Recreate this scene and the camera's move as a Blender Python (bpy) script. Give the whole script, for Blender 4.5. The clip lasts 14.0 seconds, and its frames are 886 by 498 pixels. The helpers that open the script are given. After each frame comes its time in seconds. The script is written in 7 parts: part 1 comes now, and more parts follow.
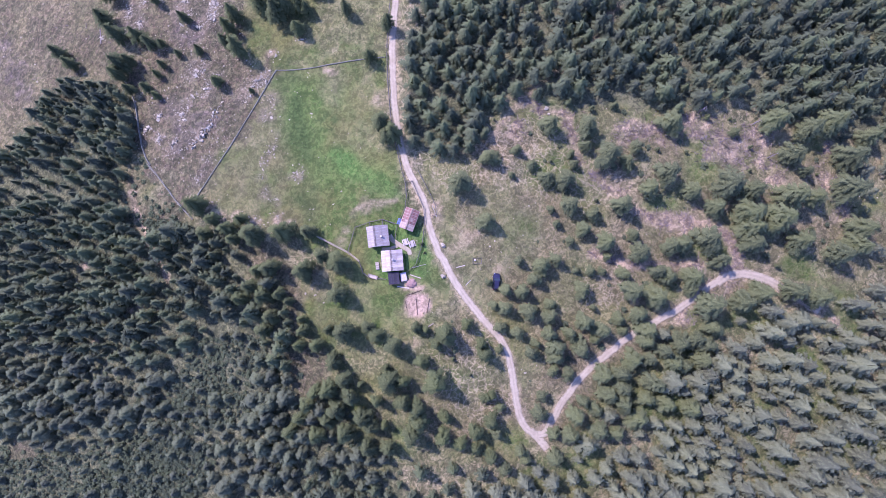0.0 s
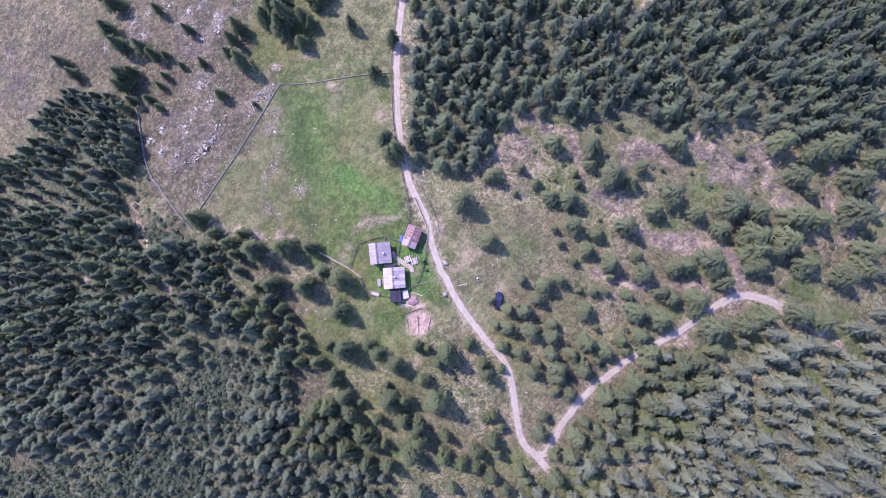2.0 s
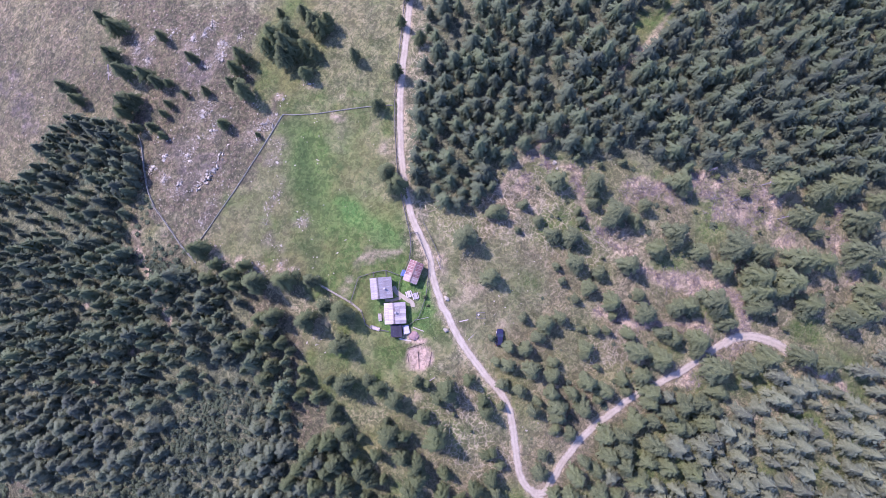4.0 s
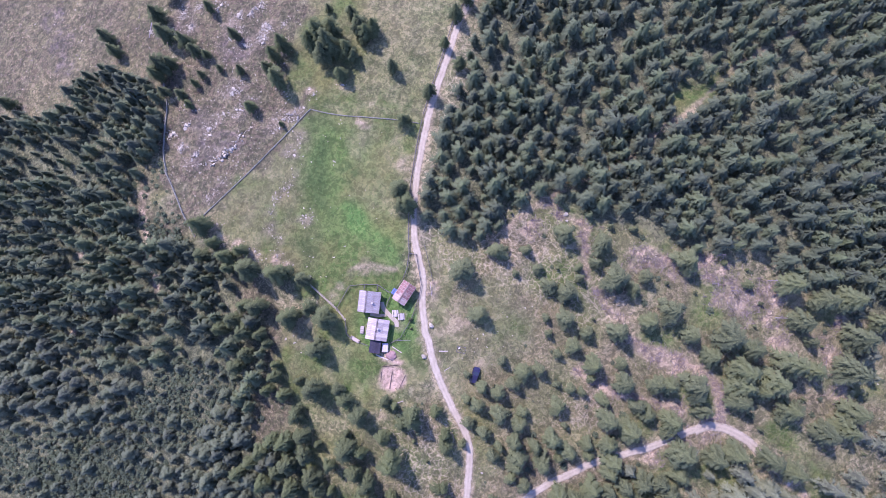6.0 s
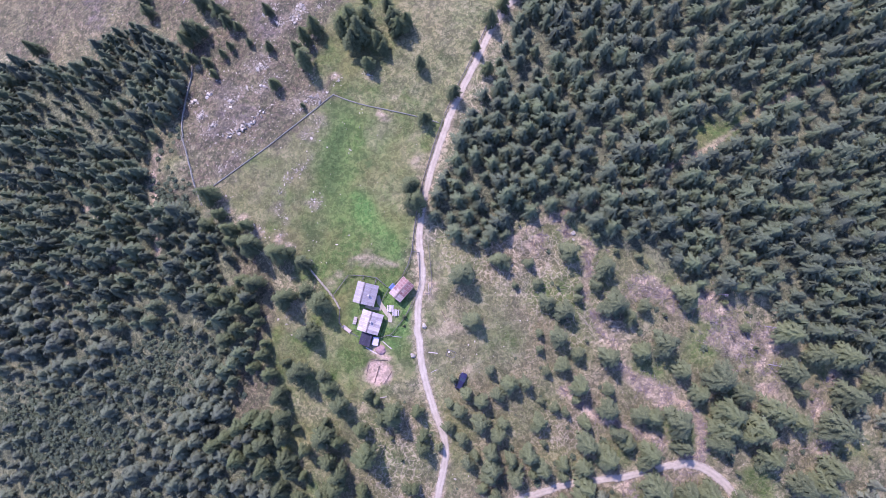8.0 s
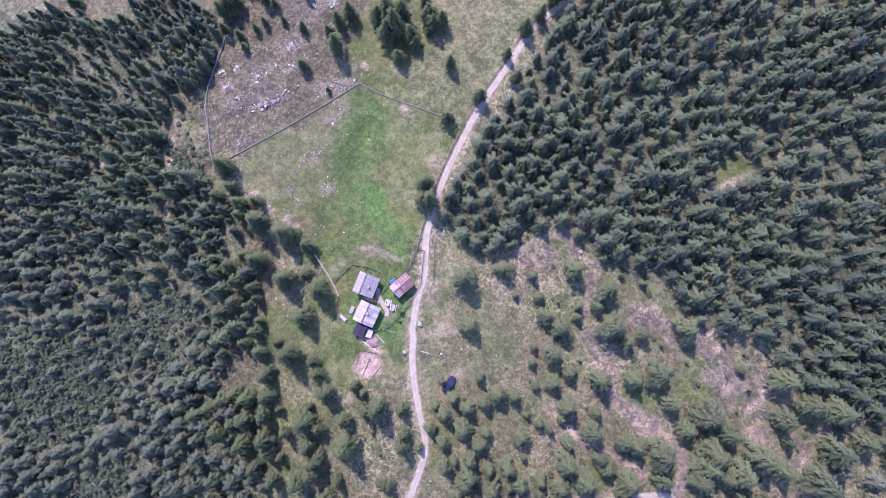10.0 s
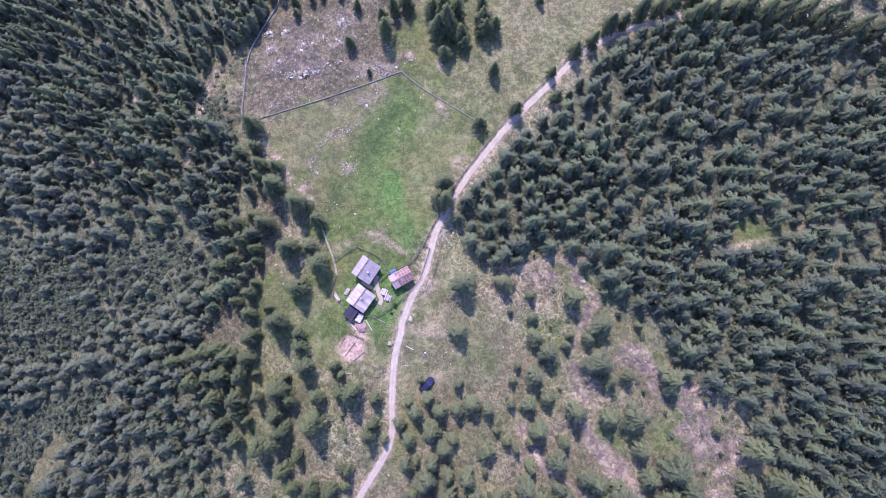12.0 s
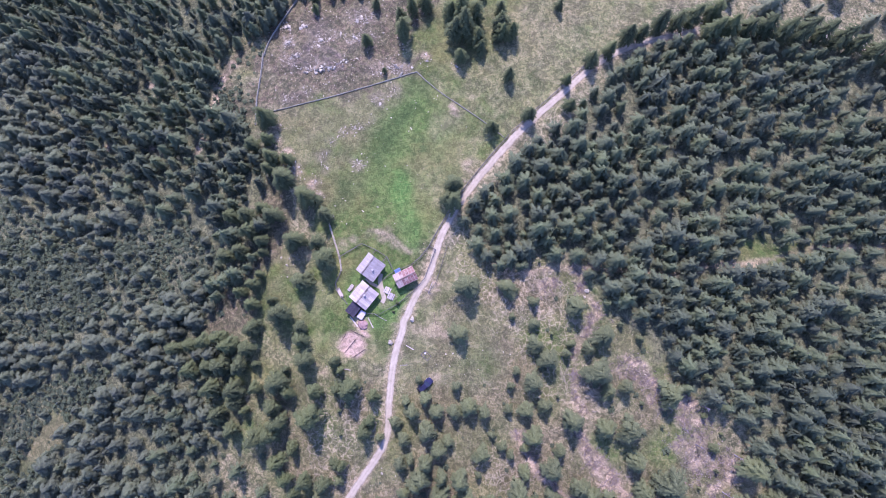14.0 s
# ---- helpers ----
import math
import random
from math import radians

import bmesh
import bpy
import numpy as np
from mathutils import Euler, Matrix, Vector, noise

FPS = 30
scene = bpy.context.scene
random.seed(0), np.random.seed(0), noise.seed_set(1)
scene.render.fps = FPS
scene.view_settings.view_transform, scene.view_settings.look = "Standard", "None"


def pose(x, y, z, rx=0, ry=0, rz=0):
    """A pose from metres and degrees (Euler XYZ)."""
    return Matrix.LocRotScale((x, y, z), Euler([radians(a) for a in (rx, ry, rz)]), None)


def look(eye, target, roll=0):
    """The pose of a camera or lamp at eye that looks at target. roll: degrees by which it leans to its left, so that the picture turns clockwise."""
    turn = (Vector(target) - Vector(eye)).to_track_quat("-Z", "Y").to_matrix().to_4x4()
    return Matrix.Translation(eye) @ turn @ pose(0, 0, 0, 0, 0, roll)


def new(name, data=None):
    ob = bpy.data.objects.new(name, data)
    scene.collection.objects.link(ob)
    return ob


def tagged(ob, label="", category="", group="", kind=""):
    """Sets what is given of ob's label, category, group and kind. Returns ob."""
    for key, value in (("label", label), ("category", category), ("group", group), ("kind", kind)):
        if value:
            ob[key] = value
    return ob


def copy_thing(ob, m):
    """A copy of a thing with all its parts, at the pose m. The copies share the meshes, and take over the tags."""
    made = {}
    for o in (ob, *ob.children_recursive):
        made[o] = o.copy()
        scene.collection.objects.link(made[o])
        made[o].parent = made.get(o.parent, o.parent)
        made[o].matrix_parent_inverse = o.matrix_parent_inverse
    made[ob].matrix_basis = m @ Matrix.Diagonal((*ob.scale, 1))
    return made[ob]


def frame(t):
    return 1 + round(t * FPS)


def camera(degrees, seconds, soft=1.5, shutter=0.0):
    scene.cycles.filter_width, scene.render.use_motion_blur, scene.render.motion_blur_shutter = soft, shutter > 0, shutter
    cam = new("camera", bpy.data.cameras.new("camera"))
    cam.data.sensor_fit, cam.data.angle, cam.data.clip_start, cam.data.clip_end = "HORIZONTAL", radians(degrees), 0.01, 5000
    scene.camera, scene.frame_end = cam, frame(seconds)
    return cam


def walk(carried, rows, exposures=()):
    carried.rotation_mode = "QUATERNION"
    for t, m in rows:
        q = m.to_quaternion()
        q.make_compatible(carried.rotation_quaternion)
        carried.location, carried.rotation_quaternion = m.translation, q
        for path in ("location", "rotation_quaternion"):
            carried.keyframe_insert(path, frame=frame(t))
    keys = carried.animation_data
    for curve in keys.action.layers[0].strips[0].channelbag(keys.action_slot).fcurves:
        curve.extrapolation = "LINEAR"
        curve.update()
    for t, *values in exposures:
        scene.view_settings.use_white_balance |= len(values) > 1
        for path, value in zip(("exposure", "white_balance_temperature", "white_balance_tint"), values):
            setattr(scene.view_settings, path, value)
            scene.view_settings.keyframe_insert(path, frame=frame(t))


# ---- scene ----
cam = camera(78.0, 14.0, soft=0.75)
PATH = [
    (0.0, pose(0.00, -0.00, 150.00, 4.171, -0.916, -0.067)),
    (0.5, pose(-0.16, 0.67, 149.95, 4.166, -0.906, 0.059)),
    (1.0, pose(-0.17, 1.80, 149.87, 4.163, -0.877, 0.161)),
    (1.5, pose(-0.25, 3.12, 149.72, 4.156, -0.847, 0.368)),
    (2.0, pose(-0.24, 4.93, 149.66, 4.146, -0.797, 0.625)),
    (2.5, pose(-0.28, 6.88, 149.64, 4.137, -0.741, 0.857)),
    (3.0, pose(-0.28, 9.36, 149.67, 4.107, -0.663, 1.049)),
    (5.3, pose(0.13, 20.73, 149.72, 4.064, -0.565, 3.695)),
    (5.5, pose(0.72, 21.43, 149.73, 4.017, -0.560, 6.374)),
    (6.0, pose(1.42, 22.51, 149.52, 3.951, -0.653, 13.370)),
    (6.5, pose(1.37, 22.67, 149.34, 3.974, -0.707, 15.088)),
    (7.0, pose(1.32, 22.75, 149.30, 3.966, -0.732, 16.311)),
    (7.5, pose(1.37, 22.82, 149.21, 3.945, -0.760, 18.595)),
    (8.0, pose(1.45, 22.87, 149.13, 3.929, -0.780, 21.032)),
    (8.2, pose(1.45, 22.84, 149.11, 3.933, -0.755, 21.816)),
    (10.3, pose(1.50, 22.86, 148.70, 3.979, -0.749, 30.084)),
    (10.5, pose(1.54, 22.87, 148.67, 3.998, -0.793, 31.216)),
    (11.0, pose(1.65, 22.85, 148.66, 3.998, -0.801, 34.453)),
    (11.5, pose(1.77, 22.88, 148.70, 3.990, -0.806, 37.719)),
    (12.0, pose(1.85, 22.91, 148.65, 3.978, -0.788, 40.430)),
    (12.5, pose(1.85, 22.92, 148.63, 4.001, -0.707, 41.811)),
    (13.0, pose(1.85, 22.93, 148.71, 4.042, -0.605, 42.620)),
    (13.5, pose(1.85, 22.92, 148.82, 4.087, -0.522, 43.110)),
    (14.0, pose(1.82, 22.91, 148.86, 4.100, -0.439, 43.563)),
]
walk(cam, PATH, exposures=[(0.0, 0.51, 5110, 61), (14.0, 0.58, 5090, 60)])

# ---- world and sun ----
SUN_ELEVATION = radians(49)
SUN_AZIMUTH = math.atan2(-0.80, 0.60)
world = bpy.data.worlds.new("sky")
world.use_nodes = True
scene.world = world
wn = world.node_tree.nodes
sky = wn.new("ShaderNodeTexSky")
sky.sky_type = "NISHITA"
sky.sun_disc = False
sky.sun_elevation, sky.sun_rotation = SUN_ELEVATION, SUN_AZIMUTH
sky.altitude = 1600
wn["Background"].inputs["Strength"].default_value = 0.285
world.node_tree.links.new(sky.outputs["Color"], wn["Background"].inputs["Color"])
sun = new("sun", bpy.data.lights.new("sun", "SUN"))
sun.data.energy, sun.data.angle, sun.data.color = 4.95, radians(0.53), (1.0, 0.905, 0.665)
sun.matrix_world = look((0, 0, 300), Vector((0, 0, 300)) + Vector((
    -math.sin(SUN_AZIMUTH) * math.cos(SUN_ELEVATION), -math.cos(SUN_AZIMUTH) * math.cos(SUN_ELEVATION), -math.sin(SUN_ELEVATION))))

# ---- small tools ----
def vnoise(x, y, size, seed=0):
    """Smooth value noise from 0 to 1 over arrays, with bumps about size metres across."""
    u, v = np.asarray(x, float) / size + 1000.0, np.asarray(y, float) / size + 1000.0
    i, j = np.floor(u).astype(np.int64), np.floor(v).astype(np.int64)
    fu, fv = u - i, v - j
    fu, fv = fu * fu * (3 - 2 * fu), fv * fv * (3 - 2 * fv)

    def h(a, b):
        n = (a * 374761393 + b * 668265263 + seed * 1442695041) & 0x7FFFFFFF
        n = ((n ^ (n >> 13)) * 1274126177) & 0x7FFFFFFF
        return ((n ^ (n >> 16)) & 0xFFFF) / 65535.0
    return (h(i, j) * (1 - fu) + h(i + 1, j) * fu) * (1 - fv) + (h(i, j + 1) * (1 - fu) + h(i + 1, j + 1) * fu) * fv


def segment_distance(x, y, pts, closed=False):
    x, y = np.asarray(x, float), np.asarray(y, float)
    best = np.full(x.shape, 1e9)
    ring = list(pts) + ([pts[0]] if closed else [])
    for (ax, ay), (bx, by) in zip(ring[:-1], ring[1:]):
        dx, dy = bx - ax, by - ay
        k = np.clip(((x - ax) * dx + (y - ay) * dy) / (dx * dx + dy * dy + 1e-9), 0, 1)
        best = np.minimum(best, np.hypot(x - ax - k * dx, y - ay - k * dy))
    return best


def inside(x, y, pts):
    x, y = np.asarray(x, float), np.asarray(y, float)
    res = np.zeros(x.shape, bool)
    for (ax, ay), (bx, by) in zip(pts, list(pts[1:]) + [pts[0]]):
        if ay != by:
            res ^= ((ay > y) != (by > y)) & (x < (bx - ax) * (y - ay) / (by - ay) + ax)
    return res


def zone(x, y, pts, edge=2.0, rough=3.0, seed=0):
    """1 inside a plan outline, 0 outside, with a soft and ragged edge."""
    d = segment_distance(x, y, pts, True)
    d = np.where(inside(x, y, pts), d, -d)
    d = d + rough * (vnoise(x, y, 5.0, seed) - 0.5) * 2 + 0.5 * rough * (vnoise(x, y, 1.7, seed + 5) - 0.5) * 2
    return np.clip(d / (2 * edge) + 0.5, 0, 1)


def spline(pts, step=0.8):
    """A smooth line through plan points, resampled."""
    p = [Vector(q) for q in pts]
    out = []
    for i in range(len(p) - 1):
        a, b, c, d = p[max(i - 1, 0)], p[i], p[i + 1], p[min(i + 2, len(p) - 1)]
        n = max(2, int((c - b).length / step))
        for k in range(n):
            t = k / n
            q = 0.5 * (2 * b + (c - a) * t + (2 * a - 5 * b + 4 * c - d) * t * t + (3 * b - a - 3 * c + d) * t ** 3)
            out.append((q.x, q.y))
    out.append((p[-1].x, p[-1].y))
    return out


def mesh_from_arrays(name, verts, tris, material, smooth=False, attrs=None, normals=None):
    """A mesh from arrays; normals, if given, are those of the leafy mass that the blades belong to."""
    me = bpy.data.meshes.new(name)
    n, m = len(verts), len(tris)
    me.vertices.add(n)
    me.vertices.foreach_set("co", np.asarray(verts, np.float32).ravel())
    me.loops.add(3 * m)
    me.loops.foreach_set("vertex_index", np.asarray(tris, np.int32).ravel())
    me.polygons.add(m)
    me.polygons.foreach_set("loop_start", np.arange(0, 3 * m, 3, dtype=np.int32))
    me.polygons.foreach_set("use_smooth", np.full(m, smooth or normals is not None))
    if normals is not None:
        me.attributes.new("custom_normal", "FLOAT_VECTOR", "POINT").data.foreach_set("vector", np.asarray(normals, np.float32).ravel())
    for key, values in (attrs or {}).items():
        me.attributes.new(key, "FLOAT", "POINT").data.foreach_set("value", np.asarray(values, np.float32))
    me.update(calc_edges=True)
    me.materials.append(material)
    return me


def part(name, bm, material, parent=None, label=""):
    me = bpy.data.meshes.new(name)
    bm.to_mesh(me)
    bm.free()
    me.materials.append(material)
    ob = new(name, me)
    ob.parent = parent
    return tagged(ob, label)


def thing(name, m, label, category, group="", kind=""):
    ob = new(name)
    ob.matrix_basis = m
    return tagged(ob, label, category, group, kind)


def place_copy(ob, m):
    return copy_thing(ob, m @ Matrix.Diagonal((1 / ob.scale.x, 1 / ob.scale.y, 1 / ob.scale.z, 1)))


def box(bm, size, m=None, bevel=0.0):
    made = bmesh.ops.create_cube(bm, size=1.0, matrix=(m or Matrix()) @ Matrix.Diagonal((*size, 1)))
    if bevel:
        edges = {e for v in made["verts"] for e in v.link_edges}
        bmesh.ops.bevel(bm, geom=list(edges), offset=bevel, segments=1, affect="EDGES", profile=0.5)
    return bm


def box_bm(size, at=(0, 0, 0), rot=(0, 0, 0), bevel=0.0):
    return box(bmesh.new(), size, pose(*at, *rot), bevel)


def rod(bm, a, b, r0, r1, sides=7):
    a, b = Vector(a), Vector(b)
    m = Matrix.Translation((a + b) / 2) @ (b - a).to_track_quat("Z", "Y").to_matrix().to_4x4()
    bmesh.ops.create_cone(bm, cap_ends=True, segments=sides, radius1=r0, radius2=r1, depth=(b - a).length, matrix=m)
    return bm


# ---- the lie of the land ----
ROAD = [(60, 158.5), (48.1, 156.6), (32.1, 150.6), (21.6, 143.9), (9.7, 133.7), (1.6, 123.4), (-4.9, 113.7), (-8, 106.1), (-10.2, 97.6),
        (-10.7, 88.3), (-11.5, 78.9), (-12, 68), (-11.7, 58.5), (-10.9, 49.7), (-9.9, 43.1), (-8.1, 35.3), (-5.5, 29.6),
        (-2.8, 23.9), (-1.4, 17.4), (0.8, 11.1), (3.3, 6.4), (7.2, -0.5), (12.5, -7.4), (18.4, -14.3), (20.5, -19.6),
        (21.7, -27.1), (22.9, -33.9), (25.6, -38.2), (29.2, -39.0), (31.8, -35.4), (35.2, -29.3), (40.5, -22.8),
        (47.3, -16.8), (53.3, -12.2), (60.2, -8.5), (68.5, -3.6), (75.9, 2), (79.5, 3.8)]
ROAD_EAST = [(75.9, 1.6), (79.5, 3.6), (85.4, 3.6), (91.5, 1.4), (95.4, -1.1), (104, -6)]
SPUR = [(25.8, -38.0), (28.4, -40.7), (30.3, -43.0)]
TRACKS = [
    [(58.2, 18.8), (62.7, 17.5), (68.0, 15.7)],
    [(58.2, 19.2), (67.2, 19.2), (73.3, 17.2), (78.6, 14.6), (80.8, 10.8), (81.6, 7.0), (82.6, 4.7)],
    [(42.9, 9.4), (48.2, 7.5), (53.5, 6.3), (59.5, 5.5), (64.8, 6.3), (70.9, 6.3)],
    [(29.0, 49.2), (35.9, 48.2), (37.3, 42.7), (39.5, 34.8), (43.2, 30.9), (46.9, 27.0), (50.7, 25.9), (55.2, 20.5)],
    [(13.1, 38.3), (18.6, 45.7), (24.7, 52.3), (31.3, 58.3), (43.5, 66.8), (50.1, 77.2), (57.3, 84.1), (62.8, 93.6), (68.8, 101.7), (75.2, 107.4), (82.7, 115.9)],
    [(-91.5, 29), (-90, 24), (-86, 17.5), (-83, 10), (-78, 3)],
    [(-21.8, 22.2), (-17.2, 24.2), (-13.8, 24.1), (-11.0, 24.5)],
]
ROAD_LINE, EAST_LINE, SPUR_LINE = spline(ROAD), spline(ROAD_EAST), spline(SPUR)


def soft(v):
    a = np.abs(v)
    return np.where(a < 150, v, np.sign(v) * (150 + 60 * (1 - np.exp(-(np.maximum(a, 150) - 150) / 60))))


def land(x, y):
    """The smooth hillside."""
    x, y = soft(np.asarray(x, float)), soft(np.asarray(y, float) - 20)
    return 0.11 * x + 0.0037 * y + (-0.604 * x * x + 0.572 * x * y - 0.419 * y * y) / 1000


def road_distance(x, y):
    return np.minimum(np.minimum(segment_distance(x, y, ROAD), segment_distance(x, y, ROAD_EAST)), segment_distance(x, y, SPUR))


def ground_z(x, y):
    """The ground with its humps, level along the roads and round the huts."""
    x, y = np.asarray(x, float), np.asarray(y, float)
    calm = np.clip((road_distance(x, y) - 1.6) / 3.0, 0, 1)
    calm = calm * np.clip((np.hypot(x + 11, y - 11) - 9) / 6, 0.12, 1)
    hump = (vnoise(x, y, 9.0, 3) - 0.5) * 0.7 + (vnoise(x, y, 3.1, 4) - 0.5) * 0.30 + (vnoise(x, y, 1.2, 8) - 0.5) * 0.12
    return land(x, y) + hump * calm


def gz(x, y):
    return float(ground_z(np.array([x]), np.array([y]))[0])


# ---- materials ----
def nodes_of(name, rough=0.9, metal=0.0):
    mat = bpy.data.materials.new(name)
    mat.use_nodes = True
    nt = mat.node_tree
    bsdf = nt.nodes["Principled BSDF"]
    bsdf.inputs["Roughness"].default_value = rough
    bsdf.inputs["Metallic"].default_value = metal
    bsdf.inputs["Specular IOR Level"].default_value = 0.25
    return mat, nt, bsdf


class Graph:
    """Short names for the node wiring."""

    def __init__(self, nt, bsdf):
        self.nt, self.bsdf = nt, bsdf
        self.co = nt.nodes.new("ShaderNodeNewGeometry").outputs["Position"]

    def link(self, a, b):
        self.nt.links.new(a, b)

    def local(self):
        self.co = self.nt.nodes.new("ShaderNodeTexCoord").outputs["Object"]
        return self

    def noise(self, scale, detail=4.0, rough=0.55, distort=0.0):
        n = self.nt.nodes.new("ShaderNodeTexNoise")
        n.inputs["Scale"].default_value, n.inputs["Detail"].default_value = scale, detail
        n.inputs["Roughness"].default_value, n.inputs["Distortion"].default_value = rough, distort
        self.link(self.co, n.inputs["Vector"])
        return n.outputs["Fac"]

    def attr(self, name):
        n = self.nt.nodes.new("ShaderNodeAttribute")
        n.attribute_name = name
        return n.outputs["Fac"]

    def span(self, value, lo, hi, a=0.0, b=1.0):
        n = self.nt.nodes.new("ShaderNodeMapRange")
        for key, v in zip(("From Min", "From Max", "To Min", "To Max"), (lo, hi, a, b)):
            n.inputs[key].default_value = v
        self.link(value, n.inputs["Value"])
        return n.outputs["Result"]

    def math(self, op, a, b):
        n = self.nt.nodes.new("ShaderNodeMath")
        n.operation = op
        for sock, v in zip(n.inputs, (a, b)):
            if isinstance(v, (int, float)):
                sock.default_value = v
            else:
                self.link(v, sock)
        return n.outputs[0]

    def mix(self, fac, a, b, mode="MIX"):
        n = self.nt.nodes.new("ShaderNodeMix")
        n.data_type, n.blend_type = "RGBA", mode
        for sock, v in ((n.inputs["Factor"], fac), (n.inputs["A"], a), (n.inputs["B"], b)):
            if isinstance(v, (int, float)):
                sock.default_value = v
            elif isinstance(v, tuple):
                sock.default_value = (*v, 1.0)
            else:
                self.link(v, sock)
        return n.outputs["Result"]

    def bump(self, height, strength=0.4, distance=0.05):
        n = self.nt.nodes.new("ShaderNodeBump")
        n.inputs["Strength"].default_value, n.inputs["Distance"].default_value = strength, distance
        self.link(height, n.inputs["Height"])
        self.link(n.outputs["Normal"], self.bsdf.inputs["Normal"])

    def colour(self, c):
        self.link(c, self.bsdf.inputs["Base Color"])


def simple(name, a, b, scale=3.0, rough=0.85, metal=0.0, bump=0.3, vary=0.25, local=True):
    """Two tones by coarse and fine noise, a little different from object to object."""
    mat, nt, bsdf = nodes_of(name, rough, metal)
    g = Graph(nt, bsdf)
    if local:
        g.local()
    fine, coarse = g.noise(scale * 6, 5), g.noise(scale, 3)
    c = g.mix(g.span(coarse, 0.3, 0.7), a, b)
    c = g.mix(g.span(fine, 0.25, 0.75, 0.0, 0.45), c, tuple(0.55 * v for v in a))
    info = nt.nodes.new("ShaderNodeObjectInfo")
    c = g.mix(1.0, c, g.mix(info.outputs["Random"], (1 - vary,) * 3, (1 + vary,) * 3), "MULTIPLY")
    g.colour(c)
    if bump:
        g.bump(fine, bump, 0.03)
    return mat


def ground_material():
    mat, nt, bsdf = nodes_of("turf and heath", 0.95)
    bsdf.inputs["Specular IOR Level"].default_value = 0.1
    g = Graph(nt, bsdf)
    big, mid, small, fibre, grain = g.noise(0.07, 3), g.noise(0.33, 4, 0.6, 0.5), g.noise(0.95, 4, 0.6, 1.2), g.noise(2.1, 3, 0.6, 1.5), g.noise(5.0, 2, 0.6)
    litter = g.mix(g.span(mid, 0.40, 0.60), (0.140, 0.136, 0.062), (0.255, 0.232, 0.122))
    litter = g.mix(g.span(small, 0.46, 0.56, 0, 0.85), litter, (0.096, 0.106, 0.046))
    litter = g.mix(g.span(fibre, 0.54, 0.64, 0, 0.6), litter, (0.335, 0.272, 0.156))
    green = g.mix(g.span(mid, 0.44, 0.58), (0.070, 0.104, 0.026), (0.110, 0.133, 0.037))
    green = g.mix(g.span(small, 0.44, 0.60, 0, 0.60), green, (0.066, 0.120, 0.024))
    green = g.mix(g.span(big, 0.47, 0.60, 0, 0.7), green, (0.146, 0.145, 0.046))
    green = g.mix(g.span(fibre, 0.54, 0.66, 0, 0.18), green, (0.200, 0.200, 0.070))
    green = g.mix(g.span(fibre, 0.45, 0.36, 0, 0.22), green, (0.056, 0.092, 0.020))
    lush = g.mix(g.span(small, 0.42, 0.60), (0.074, 0.156, 0.032), (0.120, 0.190, 0.044))
    lush = g.mix(g.span(fibre, 0.46, 0.38, 0, 0.6), lush, (0.058, 0.129, 0.026))
    dry = g.mix(g.span(mid, 0.42, 0.58), (0.178, 0.150, 0.070), (0.115, 0.114, 0.044))
    dry = g.mix(g.span(big, 0.47, 0.55, 0, 0.8), dry, (0.155, 0.123, 0.066))
    dry = g.mix(g.span(small, 0.49, 0.55, 0, 0.8), dry, (0.225, 0.183, 0.102))
    dry = g.mix(g.span(fibre, 0.48, 0.38, 0, 0.75), dry, (0.082, 0.086, 0.033))
    dry = g.mix(g.span(fibre, 0.56, 0.64, 0, 0.55), dry, (0.343, 0.290, 0.175))
    heath = g.mix(g.span(mid, 0.43, 0.57), (0.122, 0.103, 0.056), (0.138, 0.130, 0.062))
    heath = g.mix(g.span(small, 0.50, 0.60, 0, 0.8), heath, (0.110, 0.084, 0.055))
    heath = g.mix(g.span(fibre, 0.46, 0.37, 0, 0.8), heath, (0.060, 0.055, 0.033))
    heath = g.mix(g.span(fibre, 0.60, 0.65, 0, 0.75), heath, (0.267, 0.231, 0.150))
    bare = g.mix(g.span(small, 0.42, 0.58), (0.382, 0.305, 0.178), (0.302, 0.248, 0.140))
    bare = g.mix(g.span(fibre, 0.57, 0.63, 0, 0.7), bare, (0.520, 0.430, 0.285))
    bare = g.mix(g.span(mid, 0.50, 0.60, 0, 0.6), bare, (0.250, 0.200, 0.120))
    bare = g.mix(g.span(fibre, 0.46, 0.38, 0, 0.7), bare, (0.240, 0.180, 0.110))
    blot = g.noise(0.6, 3, 0.6, 0.8)
    dry = g.mix(g.span(blot, 0.49, 0.56, 0, 0.75), dry, (0.098, 0.090, 0.046))
    green = g.mix(g.span(blot, 0.49, 0.61, 0, 0.28), green, (0.180, 0.172, 0.062))
    heath = g.mix(g.span(blot, 0.49, 0.56, 0, 0.7), heath, (0.080, 0.080, 0.038))
    # trodden net of cattle paths in the rough grass
    warp = nt.nodes.new("ShaderNodeTexNoise")
    warp.inputs["Scale"].default_value = 0.32
    warp.inputs["Detail"].default_value = 3
    g.link(g.co, warp.inputs["Vector"])
    add = nt.nodes.new("ShaderNodeVectorMath")
    add.operation = "MULTIPLY_ADD"
    g.link(warp.outputs["Color"], add.inputs[0])
    add.inputs[1].default_value = (3.6, 3.6, 0.0)
    g.link(g.co, add.inputs[2])
    flat = nt.nodes.new("ShaderNodeVectorMath")
    flat.operation = "MULTIPLY"
    g.link(add.outputs[0], flat.inputs[0])
    flat.inputs[1].default_value = (1, 1, 0)
    cells = nt.nodes.new("ShaderNodeTexVoronoi")
